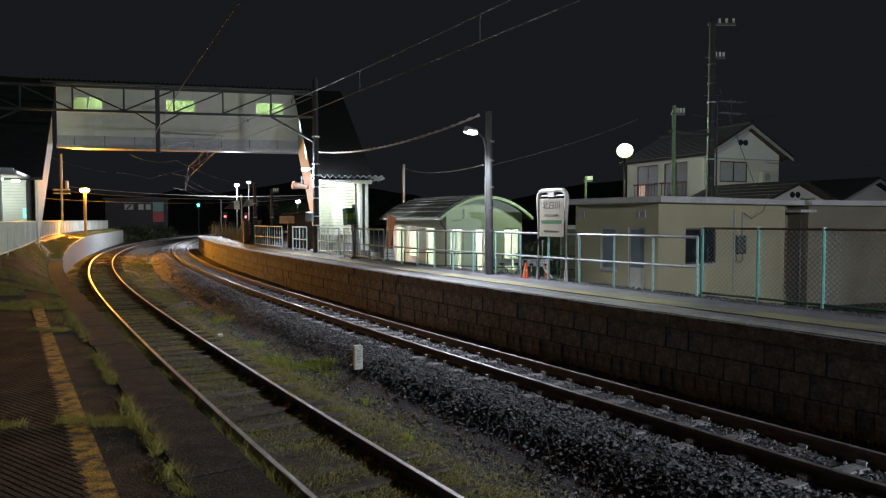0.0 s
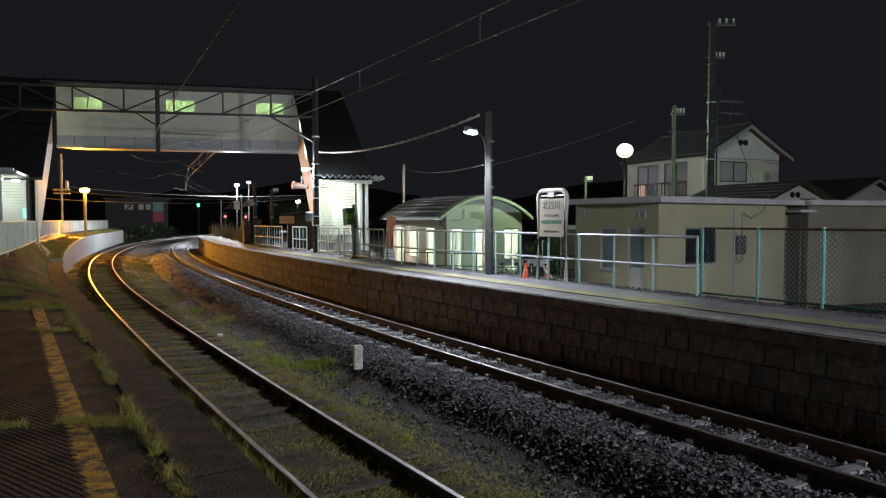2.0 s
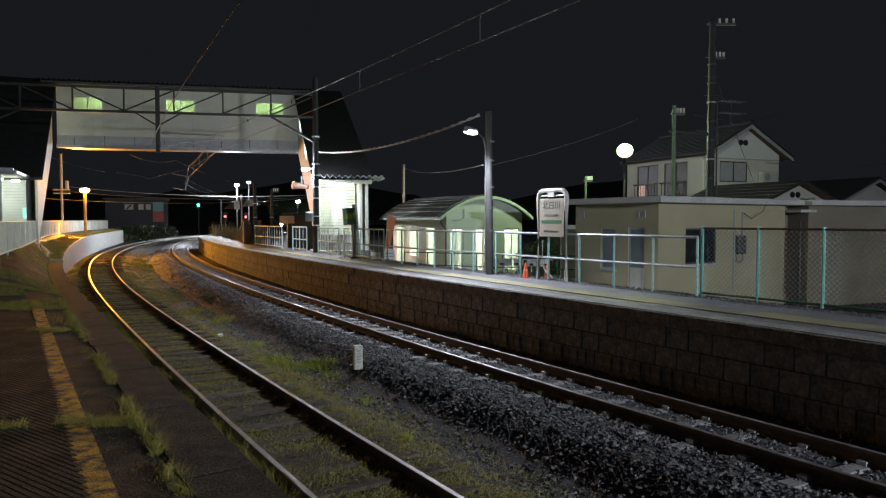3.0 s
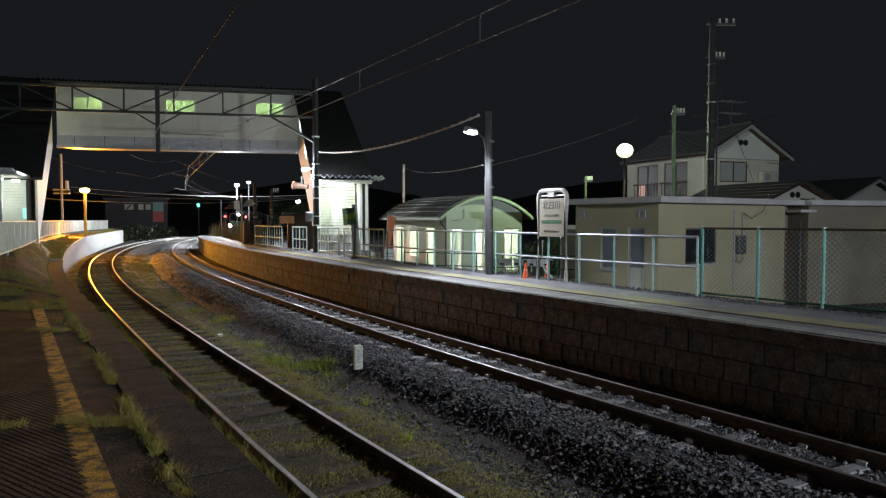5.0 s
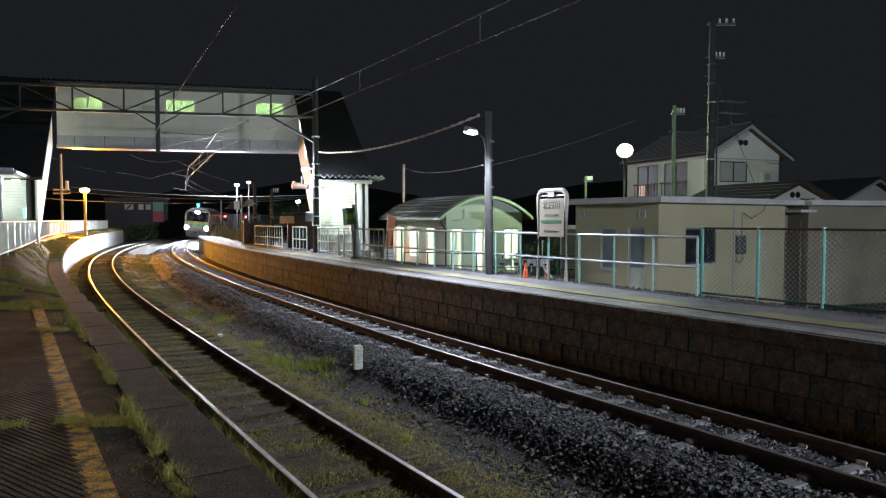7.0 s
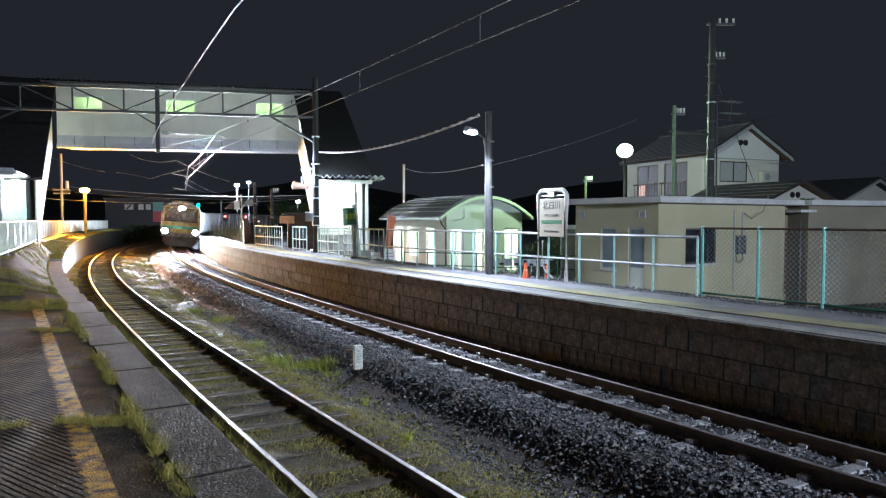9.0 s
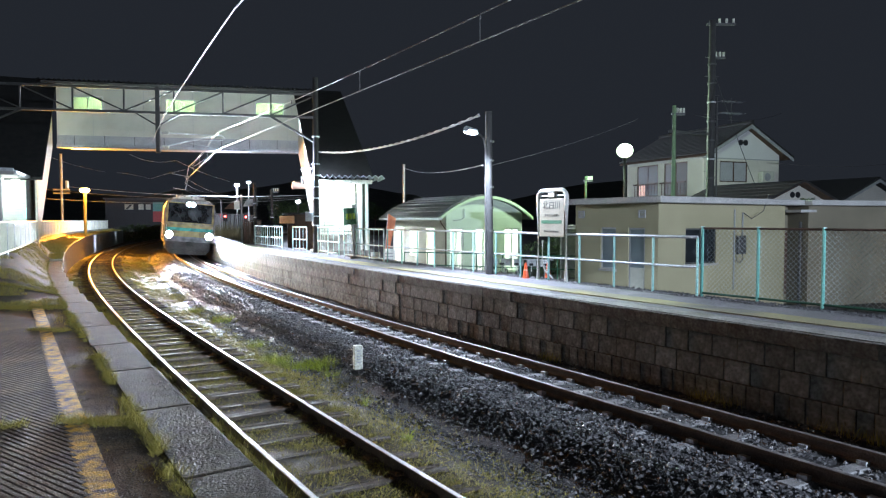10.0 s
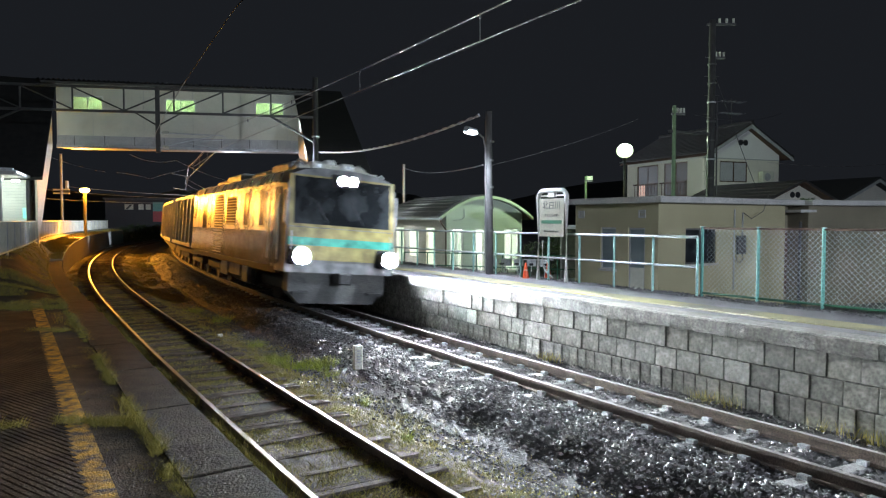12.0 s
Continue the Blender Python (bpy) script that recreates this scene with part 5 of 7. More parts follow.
def sodium_lamp():
    m = pose(-27.6, 52.4, 1.15)
    p = thing("sodium_lamp", "yellow post with a glowing orange sodium lamp", "lamp post", m)
    part("pole", tube(bmx(), (0, 0, 0), (0, 0, 3.4), 0.11, 12), surf("yellow_post", (0.5, 0.36, 0.06), (0.6, 0.45, 0.08), 0.6), p)
    bm = bmx()
    bmesh.ops.create_uvsphere(bm, u_segments=16, v_segments=8, radius=0.3, matrix=pose(0, 0, 3.5) @ Matrix.Diagonal((1.2, 1, 0.55, 1)))
    part("lamp_glass", bm, G_SODIUM, p, "glowing orange lamp glass")
    lamp("sodium_light", (-27.4, 51.8, 4.75), 16500, SODIUM, 0.2, (-23.5, 42.5, 1.0), 114)
    q = thing("utility_pole", "orange-lit pole with two cross arms", "utility pole", pose(-31.4, 56, 0.9))
    part("pole", tube(bmx(), (0, 0, -1.5), (0, 0, 6.9), 0.10, 10), GREY_PAINT, q)
    for z in (3.6, 3.9):
        part("cross_arm", box(bmx(), (-0.66, -0.08, z), (0.66, 0.08, z + 0.12)), OFFWHITE, q)
    part("transformer", box(bmx(), (0.36, -0.1, 4.02), (0.54, 0.1, 4.68)), GREY_PAINT, q)


def far_lamps():
    for (x, y, z), n in (((-20.3, 67, 5.75), 1), ((-20.0, 70, 6.2), 1)):
        p = thing("platform_lamp", "distant platform lamp post, lit white", "lamp post", pose(x, y, 0.9), group="platform lamps")
        part("pole", tube(bmx(), (0, 0, 0), (0, 0, z - 0.8), 0.055, 10), POLE, p)
        part("lamp_glass", tube(bmx(), (0, 0, z - 0.92), (0, 0, z - 0.76), 0.2, 12), G_WHITE, p, "brightly lit lamp glass")
    lamp("far_light", (-20.6, 66.5, 5.3), 9500, WHITE, 0.2)
    p = thing("platform_lamp", "bare white tube lamp beside the stair shelter", "lamp post", pose(-6.2, 30.6, 0.9), group="platform lamps")
    part("bracket", tube(bmx(), (0.35, -0.2, 3.75), (0.0, -0.2, 3.75), 0.03, 6), GALV, p)
    part("lamp_glass", box(bmx(), (-0.1, -0.3, 3.66), (0.16, -0.12, 3.76), 0.02), G_WHITE, p, "brightly lit lamp glass")
    lamp("portal_light", (-6.2, 30.1, 4.45), 900, WHITE, 0.12)
    p = thing("street_lamp", "distant white street lamp, lit", "lamp post", pose(-12.8, 60, 0))
    part("pole", tube(bmx(), (0, 0, 0), (0, 0, 3.9), 0.06, 8), POLE, p)
    part("lamp_glass", tube(bmx(), (0, 0, 3.9), (0, 0, 4.1), 0.16, 12), G_WHITE, p, "brightly lit lamp glass")


globe_lamp(), sodium_lamp(), far_lamps()


# ---------------------------------------------------------------- fences and railings
def railing(s0, s1, o0, o1, paint, post_gap=1.0, bars=0, label="galvanised steel tube railing along the platform edge", posts=None):
    f = thing("railing", label, "railing", group="platform railings")
    n = max(1, round((s1 - s0) / post_gap))
    pts = []
    for i in range(n + 1):
        u = i / n
        x, y, _ = along(s0 + (s1 - s0) * u, o0 + (o1 - o0) * u)
        pts.append((x, y))
        part("post", tube(bmx(), (x, y, 0.55), (x, y, 2.02), 0.026, 8), posts or paint, f)
    part("top_rail", run(bmx(), [(x, y, 2.03) for x, y in pts], 0.029, 8), paint, f)
    part("middle_rail", run(bmx(), [(x, y, 1.46) for x, y in pts], 0.024, 8), paint, f)
    if bars:
        part("bottom_rail", run(bmx(), [(x, y, 1.02) for x, y in pts], 0.02, 8), paint, f)
        for i in range(1, n * bars):
            if i % bars:
                u = i / (n * bars)
                x, y, _ = along(s0 + (s1 - s0) * u, o0 + (o1 - o0) * u)
                part("baluster", tube(bmx(), (x, y, 1.02), (x, y, 2.02), 0.014, 6), paint, f)


railing(9.15, 21.6, 4.05, 3.62, GALV, label="galvanised tube railing on pale teal posts along the platform", posts=surf("faded_teal_post", (0.22, 0.42, 0.38), (0.32, 0.52, 0.47), 0.55, 4, 50, 0.1))
railing(21.9, 25.6, 3.62, 3.58, PALE_TEAL, 1.2, 3, "pale teal barred railing before the shelter")
railing(26.3, 29.1, 3.62, 3.66, PALE_TEAL, 1.4, 2, "pale teal barred railing before the shelter")
railing(30.6, 32.6, 3.6, 3.5, PALE_TEAL, 1.0, 2, "pale teal barred railing beside the pole")
railing(34.4, 39.6, 3.42, 3.1, PALE_TEAL, 2.6, 6, "pale teal barred railing at the platform end")


def chain_link():
    f = thing("chain_link_fence", "teal-posted chain-link fence beside the platform", "fence")
    off = lambda s: 4.1 + (9.1 - s) * 0.03
    z0, z1 = 0.98, 2.2
    for i in range(13):
        s = 9.08 - 1.13 * i
        x, y, _ = along(s, off(s))
        part("post", tube(bmx(), (x, y, 0.6), (x, y, z1 + 0.02), 0.03, 8), TEAL, f)
        part("post_cap", tube(bmx(), (x, y, z1 + 0.02), (x, y, z1 + 0.035), 0.04, 8), PALE_TEAL, f)
    line = [along(s, off(s))[:2] for s in np.arange(9.08, -4.6, -0.5)]
    part("top_rail", run(bmx(), [(x, y, z1) for x, y in line], 0.022, 6), BROWN, f, "rusty top rail")
    part("bottom_rail", run(bmx(), [(x, y, z0) for x, y in line], 0.022, 6), DEEP_GREEN, f, "dark green bottom rail")
    rnd = random.Random(7)
    v, fc = [], []
    pitch, r = 0.09, 0.0036
    s = 9.0
    k = 0
    while s > -4.4:
        n = int((z1 - z0) / (pitch * 0.5))
        base = len(v)
        for i in range(n + 1):
            u = s - (pitch * 0.5 if (i + k) % 2 else 0)
            x, y, h = along(u, off(u) + 0.035 + (0.004 if i % 2 else -0.004))
            z = z0 + (z1 - z0) * i / n
            v += [(x + r, y, z), (x - r * 0.5, y + r * 0.9, z), (x - r * 0.5, y - r * 0.9, z)]
        for i in range(n):
            a = base + 3 * i
            fc += [(a, a + 1, a + 4, a + 3), (a + 1, a + 2, a + 5, a + 4), (a + 2, a, a + 3, a + 5)]
        s -= pitch * 0.5
        k += 1
    tagged(joined("wire_mesh", v, fc, MESH_WIRE, f), "galvanised diamond wire mesh", kind="stuff")


def panel_fence():
    f = thing("panel_fence", "grey corrugated panel fence along the raised platform", "fence")
    s = 17.0
    while s < 89:
        v, fc = [], []
        n = 16
        for i in range(n + 1):
            u = s + 1.92 * i / n
            x, y, _ = along(u, left_fence(u) + (0.025 if i % 2 else -0.025))
            v += [(x, y, 1.4), (x, y, 2.28)]
        for i in range(n):
            fc.append((2 * i, 2 * i + 2, 2 * i + 3, 2 * i + 1))
        p = joined("panel", v, fc, OFFWHITE, f)
        md = p.modifiers.new("thick", "SOLIDIFY")
        md.thickness = 0.01
        x, y, _ = along(s, left_fence(s))
        part("post", tube(bmx(), (x, y, 0.4), (x, y, 2.32), 0.035, 8), GALV, f)
        s += 2.0
    part("top_rail", run(bmx(), [(*along(u, left_fence(u) + 0.04)[:2], 2.3) for u in np.arange(17, 89.1, 1)], 0.025), OFFWHITE, f, "pale top rail")
    part("bottom_rail", run(bmx(), [(*along(u, left_fence(u) + 0.04)[:2], 1.4) for u in np.arange(17, 89.1, 1)], 0.025), OFFWHITE, f)


chain_link(), panel_fence()


# ---------------------------------------------------------------- name sign
def words(text, size, material, parent, m, depth=0.002):
    cu = bpy.data.curves.new("words", "FONT")
    cu.body, cu.size, cu.align_x, cu.align_y, cu.extrude = text, size, "CENTER", "CENTER", depth
    tmp = new("words", cu)
    dg = bpy.context.evaluated_depsgraph_get()
    me = bpy.data.meshes.new_from_object(tmp.evaluated_get(dg))
    bpy.data.objects.remove(tmp)
    me.materials.clear()
    me.materials.append(material)
    ob = new("lettering", me)
    ob.parent, ob.matrix_basis = parent, m
    return ob


def name_sign():
    s = thing("station_sign", "cream station name board in a bent white tube frame", "sign", at(13.1, 3.84, 0.92))
    W2, H = 0.50, 2.13
    tubewhite = surf("white_tube", (0.44, 0.44, 0.40), (0.56, 0.56, 0.52), 0.45, 4, 50, 0.05)
    arc = [(0, W2, -0.1), (0, W2, H - 0.18)] + [(0, W2 - 0.18 + 0.18 * math.cos(a), H - 0.18 + 0.18 * math.sin(a)) for a in np.linspace(0.3, 1.57, 5)]
    part("frame", run(bmx(), arc + [(x, -y, z) for x, y, z in arc[::-1]], 0.055, 10), tubewhite, s, "bent white tube frame")
    part("brace", run(bmx(), [(0.02, W2 - 0.13, 0.95), (0.02, W2 - 0.13, 0.4), (0.05, W2 - 0.2, 0.22), (0.1, W2 - 0.42, 0.05)], 0.022, 8), tubewhite, s)
    part("crossbar", tube(bmx(), (0, W2, H - 0.12), (0, -W2, H - 0.12), 0.02, 8), tubewhite, s)
    bd = part("board", box(bmx(), (-0.025, -W2 + 0.06, 1.04), (0.025, W2 - 0.06, H - 0.19), 0.01), surf("cream_board", (0.21, 0.195, 0.155), (0.28, 0.262, 0.21), 0.5, 2, 50, 0.0), s, "cream board with black lettering")
    part("lamp_box", box(bmx(), (-0.05, -0.12, H - 0.16), (0.05, 0.12, H - 0.05), 0.01), tubewhite, s)
    face = Matrix(((0, 0, -1, -0.028), (-1, 0, 0, 0), (0, 1, 0, 0), (0, 0, 0, 1)))
    words("北白川", 0.21, INK, bd, face @ pose(0, 1.77, 0))
    words("きたしらかわ", 0.085, INK, bd, face @ pose(0, 1.54, 0))
    part("arrow_band", box(bmx(), (-0.03, -W2 + 0.14, 1.35), (-0.026, W2 - 0.14, 1.43)), DEEP_GREEN, bd, "dark green band")
    words("Kita-Shirakawa", 0.085, INK, bd, face @ pose(0, 1.17, 0))


name_sign()


# ---------------------------------------------------------------- overhead line
def overhead_line():
    w = thing("overhead_wire", "overhead contact and messenger wires above the main track", "overhead line")
    # supports: place in plan; the wires hang in straight spans from one to the next
    posts = [(10.9, -6.0), (-9.65, 29.2), (-17.9, 47.9), *[along(s, 0.2)[:2] for s in (74, 96, 120, 146)]]
    for (xa, ya), (xb, yb) in zip(posts, posts[1:]):
        span = math.hypot(xb - xa, yb - ya)
        sag = 0.30 * min(1.0, span / 41)
        mess = lambda t: 6.12 - sag * 4 * t * (1 - t)
        place = lambda t: (xa + (xb - xa) * t, ya + (yb - ya) * t)
        ts = np.linspace(0, 1, 22)
        part("contact_wire", run(bmx(), [(*place(t), 5.37) for t in ts], 0.011, 5), WIRE, w)
        part("messenger_wire", run(bmx(), [(*place(t), mess(t)) for t in ts], 0.012, 5), WIRE, w)
        n = max(2, round(span / 5))
        for i in range(1, n):
            x, y = place(i / n)
            part("dropper", tube(bmx(), (x, y, 5.37), (x, y, mess(i / n)), 0.005, 4), WIRE, w)
            part("clamp", tube(bmx(), (x, y, mess(i / n) - 0.07), (x, y, mess(i / n) + 0.02), 0.02, 6), DARK_STEEL, w)
        part("registration_arm", tube(bmx(), (xb, yb, 5.40), (xb - 1.1, yb - 0.2, 5.62), 0.018, 6), GALV, w)
    w = thing("overhead_wire", "single contact wire above the siding", "overhead line")
    part("contact_wire", run(bmx(), [(*along(s, siding(s) + 0.085 * max(0, min(s, 30) - 10.5))[:2], 5.43) for s in np.arange(-4, 31, 1.0)], 0.010, 5), WIRE, w)
    w = thing("overhead_wire", "slack wires crossing beneath the footbridge", "overhead line")
    for (a, b, sag) in (((-26.36, 46, 6.57), (-22.8, 46, 5.62), 0.12), ((-20.67, 45, 6.68), (-17.6, 45, 6.31), 0.28), ((-17.56, 45, 6.28), (-14.13, 45, 4.91), 0.12), ((-16.68, 44, 5.12), (-13.41, 44, 3.85), 0.25), ((-20.17, 47, 5.21), (-17.75, 47, 5.83), -0.05), ((-15.48, 42, 5.69), (-14.2, 42, 7.15), 0.03), ((-15.48, 42, 5.56), (-12.74, 42, 7.15), -0.1), ((-23.0, 48, 5.7), (-20.67, 48, 5.27), -0.06)):
        a, b = Vector(a), Vector(b)
        part("wire", run(bmx(), [a.lerp(b, t) - Vector((0, 0, sag * 4 * t * (1 - t))) for t in np.linspace(0, 1, 14)], 0.009, 5), WIRE, w)


def cable(name, label, a, b, sag, r, mat=None, n=22):
    a, b = Vector(a), Vector(b)
    ob = part(name, run(bmx(), [a.lerp(b, t) - Vector((0, 0, sag * 4 * t * (1 - t))) for t in np.linspace(0, 1, n)], r, 6), mat or CABLE)
    return tagged(ob, label, "cable")


overhead_line()
# twisted feeder between portal pole and lamp pole
tw = thing("twisted_cable", "twisted pale cable sagging between two poles", "cable")
for ph in (0, math.pi):
    pa, pb = Vector((-5.5, 30.1, 5.37)), Vector((0.95, 17.9, 5.1))
    pts = [pa.lerp(pb, t) - Vector((0, 0, 0.34 * 4 * t * (1 - t))) + 0.022 * Vector((math.cos(ph + t * 90), 0, math.sin(ph + t * 90))) for t in np.linspace(0, 1, 160)]
    part("strand", run(bmx(), pts, 0.02, 5), GREY_PAINT, tw)
cable("power_cable", "thin power line crossing the dark sky", (-2.35, 41, 5.5), (1.05, 17.9, 3.8), 0.25, 0.012, WIRE)
cable("power_cable", "thin power line crossing the dark sky", (1.1, 17.9, 3.75), (8.0, 28, 6.5), 0.12, 0.008, WIRE)
cable("power_cable", "thin power line crossing the dark sky", (9.2, 25, 6.2), (19.8, 40, 8.6), 0.3, 0.01)
cable("power_cable", "thin power line crossing the dark sky", (20.5, 43, 6.0), (40, 60, 7.4), 0.3, 0.015, WIRE)
cable("service_cable", "black service cable dropping to the outbuilding roof", (10.75, 27, 8.0), (10.4, 22.3, 3.1), 0.1, 0.012)
for z0, z1, yy in ((4.9, 4.7, 62), (5.3, 5.1, 66), (4.2, 4.4, 58)):
    cable("power_cable", "thin power line behind the footbridge", (-33, yy - 6, z0), (-13, yy + 6, z1), 0.5, 0.02, WIRE)


# ---------------------------------------------------------------- poles behind the platform
def utility_pole(x, y, top, r, label, mat, arms=(), bands=0):
    p = thing("utility_pole", label, "utility pole", pose(x, y, 0))
    part("pole", tube(bmx(), (0, 0, -0.2), (0, 0, top), r, 12, r * 0.75), mat, p)
    for z, half in arms:
        a = part("cross_arm", box(bmx(), (-half * 0.25, -0.05, z), (half, 0.05, z + 0.08)), DARK_STEEL, p)
        for u in (0.3, 0.6, 0.9):
            part("insulator", tube(bmx(), (half * u, 0, z + 0.08), (half * u, 0, z + 0.26), 0.045, 8), OFFWHITE, a)
    for i in range(bands):
        z = 2.5 + i * (top - 3.5) / max(1, bands)
        part("band", tube(bmx(), (0, 0, z), (0, 0, z + 0.05), r * 1.03, 12), GREY_PAINT if i % 3 == 0 else DARK_STEEL, p)
        part("step_bolt", tube(bmx(), (-r - 0.12, 0, z + 0.3), (r + 0.12, 0, z + 0.3), 0.01, 5), DARK_STEEL, p)
    return p


big = utility_pole(10.6, 27, 10.2, 0.17, "tall dark concrete utility pole with cross arms", POLE, ((10.0, 0.9), (8.7, 0.5)), 9)
part("brace_beam", box(bmx(), (-2.3, -0.05, 5.68), (0, 0.05, 5.78), 0.01, pose(0, 0, 0, 0, 0, 28)), DARK_STEEL, big, "horizontal steel brace beam")
part("riser_pipe", tube(bmx(), (0.24, -0.05, -0.1), (0.2, -0.05, 7.2), 0.035, 8), DARK_STEEL, big)
utility_pole(8.8, 26, 6.7, 0.09, "slim pole with the globe lamp's green light put into its colour", POLE_GREEN_LIT, ((6.35, 0.4),), 0)
utility_pole(6.5, 31, 4.35, 0.07, "short slim pole with a small bracket", POLE_GREEN_LIT, ((4.1, 0.3),), 0)
utility_pole(-2.35, 41, 5.7, 0.09, "slim steel pole behind the platform", GALV, (), 2)
utility_pole(-10.2, 40.5, 4.2, 0.1, "grey pole with thin hanging cables", POLE, ((4.0, 0.4),), 3)
utility_pole(-11.3, 40.8, 4.6, 0.13, "dark pole at the platform end", POLE, (), 4)
utility_pole(-24.5, 75, 4.6, 0.08, "thin signal post far down the line", POLE, (), 0)


# ---------------------------------------------------------------- small things on and behind the platform
def small_things():
    # control box on a leaning post
    c = thing("control_box", "green and yellow control box on a leaning grey post", "control box", pose(-3.2, 25.6, 0.9, 0, -4, 14))
    part("post", tube(bmx(), (0, 0, -0.1), (0, 0, 2.05), 0.1, 10), GREY_PAINT, c)
    part("pipe", tube(bmx(), (-0.14, 0, 0), (-0.14, 0, 1.3), 0.04, 8), GREY_PAINT, c)
    part("pipe", tube(bmx(), (0.05, 0, 1.7), (0.1, 0, 2.5), 0.03, 8), GREY_PAINT, c)
    b = part("box", box(bmx(), (-0.46, -0.16, 1.3), (0.02, 0.02, 1.92), 0.015), surf("dull_green_box", (0.06, 0.17, 0.08), (0.10, 0.24, 0.12), 0.5, 4, 20, 0.1), c, "dark green box")
    for i in range(3):
        part("plate", box(bmx(), (-0.36 + i * 0.12, -0.172, 1.5), (-0.27 + i * 0.12, -0.162, 1.72)), YELLOW_GREEN, b)
    part("base_block", box(bmx(), (-0.3, -0.2, -0.1), (0.3, 0.2, 0.1), 0.03), COPING, c)
    # cones
    for x, y in ((2.05, 16.75), (2.62, 16.9)):
        k = thing("traffic_cone", "orange traffic cone with pale bands on the gravel", "traffic cone", pose(x, y, 0.8), group="traffic cones")
        part("cone", tube(bmx(), (0, 0, 0.02), (0, 0, 0.5), 0.1, 14, 0.025), ORANGE, k)
        part("base", box(bmx(), (-0.14, -0.14, 0), (0.14, 0.14, 0.025), 0.005), ORANGE, k)
        part("band", tube(bmx(), (0, 0, 0.24), (0, 0, 0.33), 0.064, 14, 0.052), OFFWHITE, k)
    # banner flag
    f = thing("banner", "faded orange banner on a leaning pole", "banner", pose(-2.2, 25.0, 0.6, 0, 5, 10))
    part("pole", tube(bmx(), (0, 0, 0), (0, 0, 2.0), 0.015, 6), GALV, f)
    v = [(0.02 + 0.30 * i / 4, 0.03 * math.sin(i * 1.3), 2.0 - 1.35 * j / 8 - 0.04 * i + 0.05 * i * j / 8) for j in range(9) for i in range(5)]
    joined("cloth", [(x * (1 - 0.06 * (n // 5)), y, z) for n, (x, y, z) in enumerate(v)], [(5 * j + i, 5 * j + i + 1, 5 * j + i + 6, 5 * j + i + 5) for j in range(8) for i in range(4)], ORANGE_CLOTH, f)
    # signboards on the ground by the steps
    for x, y, w, h in ((-1.95, 24.6, 0.42, 0.7), (-2.5, 25.2, 0.35, 0.55)):
        k = thing("signboard", "white leaning notice board beside the railing", "sign", pose(x, y, 0.62, -8, 0, 16), group="notice boards")
        part("board", box(bmx(), (-w / 2, -0.015, 0), (w / 2, 0.015, h), 0.006), WHITE_PANEL, k)
        for i in range(4):
            part("text_bar", box(bmx(), (-w * 0.36, -0.018, h * (0.25 + 0.16 * i)), (w * 0.34, -0.0155, h * (0.29 + 0.16 * i))), GREY_PAINT, k)
    # kilometre post and siding stakes
    k = thing("kilometre_post", "short white concrete post with worn figures on the ballast", "marker post", pose(-1.48, 11.7, -0.24, 0, 0, 20))
    part("post", box(bmx(), (-0.075, -0.06, 0), (0.075, 0.06, 0.42), 0.012), OFFWHITE, k)
    for i in range(5):
        part("text_bar", box(bmx(), (-0.035, -0.064, 0.12 + 0.05 * i), (0.035, -0.0605, 0.145 + 0.05 * i)), GREY_PAINT, k)
    for s, o, h in ((49.0, -2.2, 0.42), (16.7, -3.0, 0.1)):
        k = thing("marker_stake", "small white stake beside the siding", "marker post", at(s, o, bed_height(o, s) - 0.03), group="marker stakes")
        part("stake", box(bmx(), (-0.06, -0.06, 0), (0.06, 0.06, h), 0.012), OFFWHITE, k)
    # low green fence and cycle stand behind the railing
    f = thing("low_fence", "low dark green tube fence behind the platform", "fence")
    pts = [(x, 25.5 - 0.5 * x, 0) for x in np.linspace(-1.5, 5.8, 9)]
    for x, y, _ in pts:
        part("post", tube(bmx(), (x, y, 0), (x, y, 1.12), 0.025, 6), DEEP_GREEN, f)
    for z in (1.12, 0.65):
        part("rail", run(bmx(), [(x, y, z) for x, y, _ in pts], 0.022, 6), DEEP_GREEN, f)
    for i in range(5):
        x, y = 1.6 + i * 0.45, 23.2 - i * 0.2
        b = thing("bicycle", "dark parked bicycle by the low fence", "bicycle", pose(x, y, 0, 0, 0, 70 + i * 4), group="parked bicycles")
        for u in (-0.52, 0.52):
            ring = [(u + 0.33 * math.cos(a), 0, 0.34 + 0.33 * math.sin(a)) for a in np.linspace(0, 2 * math.pi, 17)]
            bm = bmx()
            for p0, p1 in zip(ring, ring[1:]):
                tube(bm, p0, p1, 0.018, 5)
            bmesh.ops.remove_doubles(bm, verts=bm.verts[:], dist=0.001)
            part("wheel", bm, INK, b)
        for nm, p0, p1 in (("frame_tube", (-0.52, 0, 0.34), (-0.1, 0, 0.32)), ("frame_tube", (-0.1, 0, 0.32), (-0.25, 0, 0.85)), ("frame_tube", (-0.1, 0, 0.32), (0.36, 0, 0.75)), ("fork", (0.52, 0, 0.34), (0.33, 0, 0.98)), ("handlebar", (0.3, -0.28, 1.02), (0.3, 0.28, 1.02))):
            part(nm, tube(bmx(), p0, p1, 0.016, 6), GALV, b)
        part("saddle", box(bmx(), (-0.38, -0.07, 0.86), (-0.13, 0.07, 0.92), 0.02), INK, b)
        part("basket", box(bmx(), (0.38, -0.16, 0.78), (0.66, 0.16, 1.02), 0.02), GALV, b)
    # booth between waiting room and outbuilding
    k = thing("booth", "small white-roofed booth with dark glass", "booth", pose(6.0, 27.0, 0, 0, 0, 30))
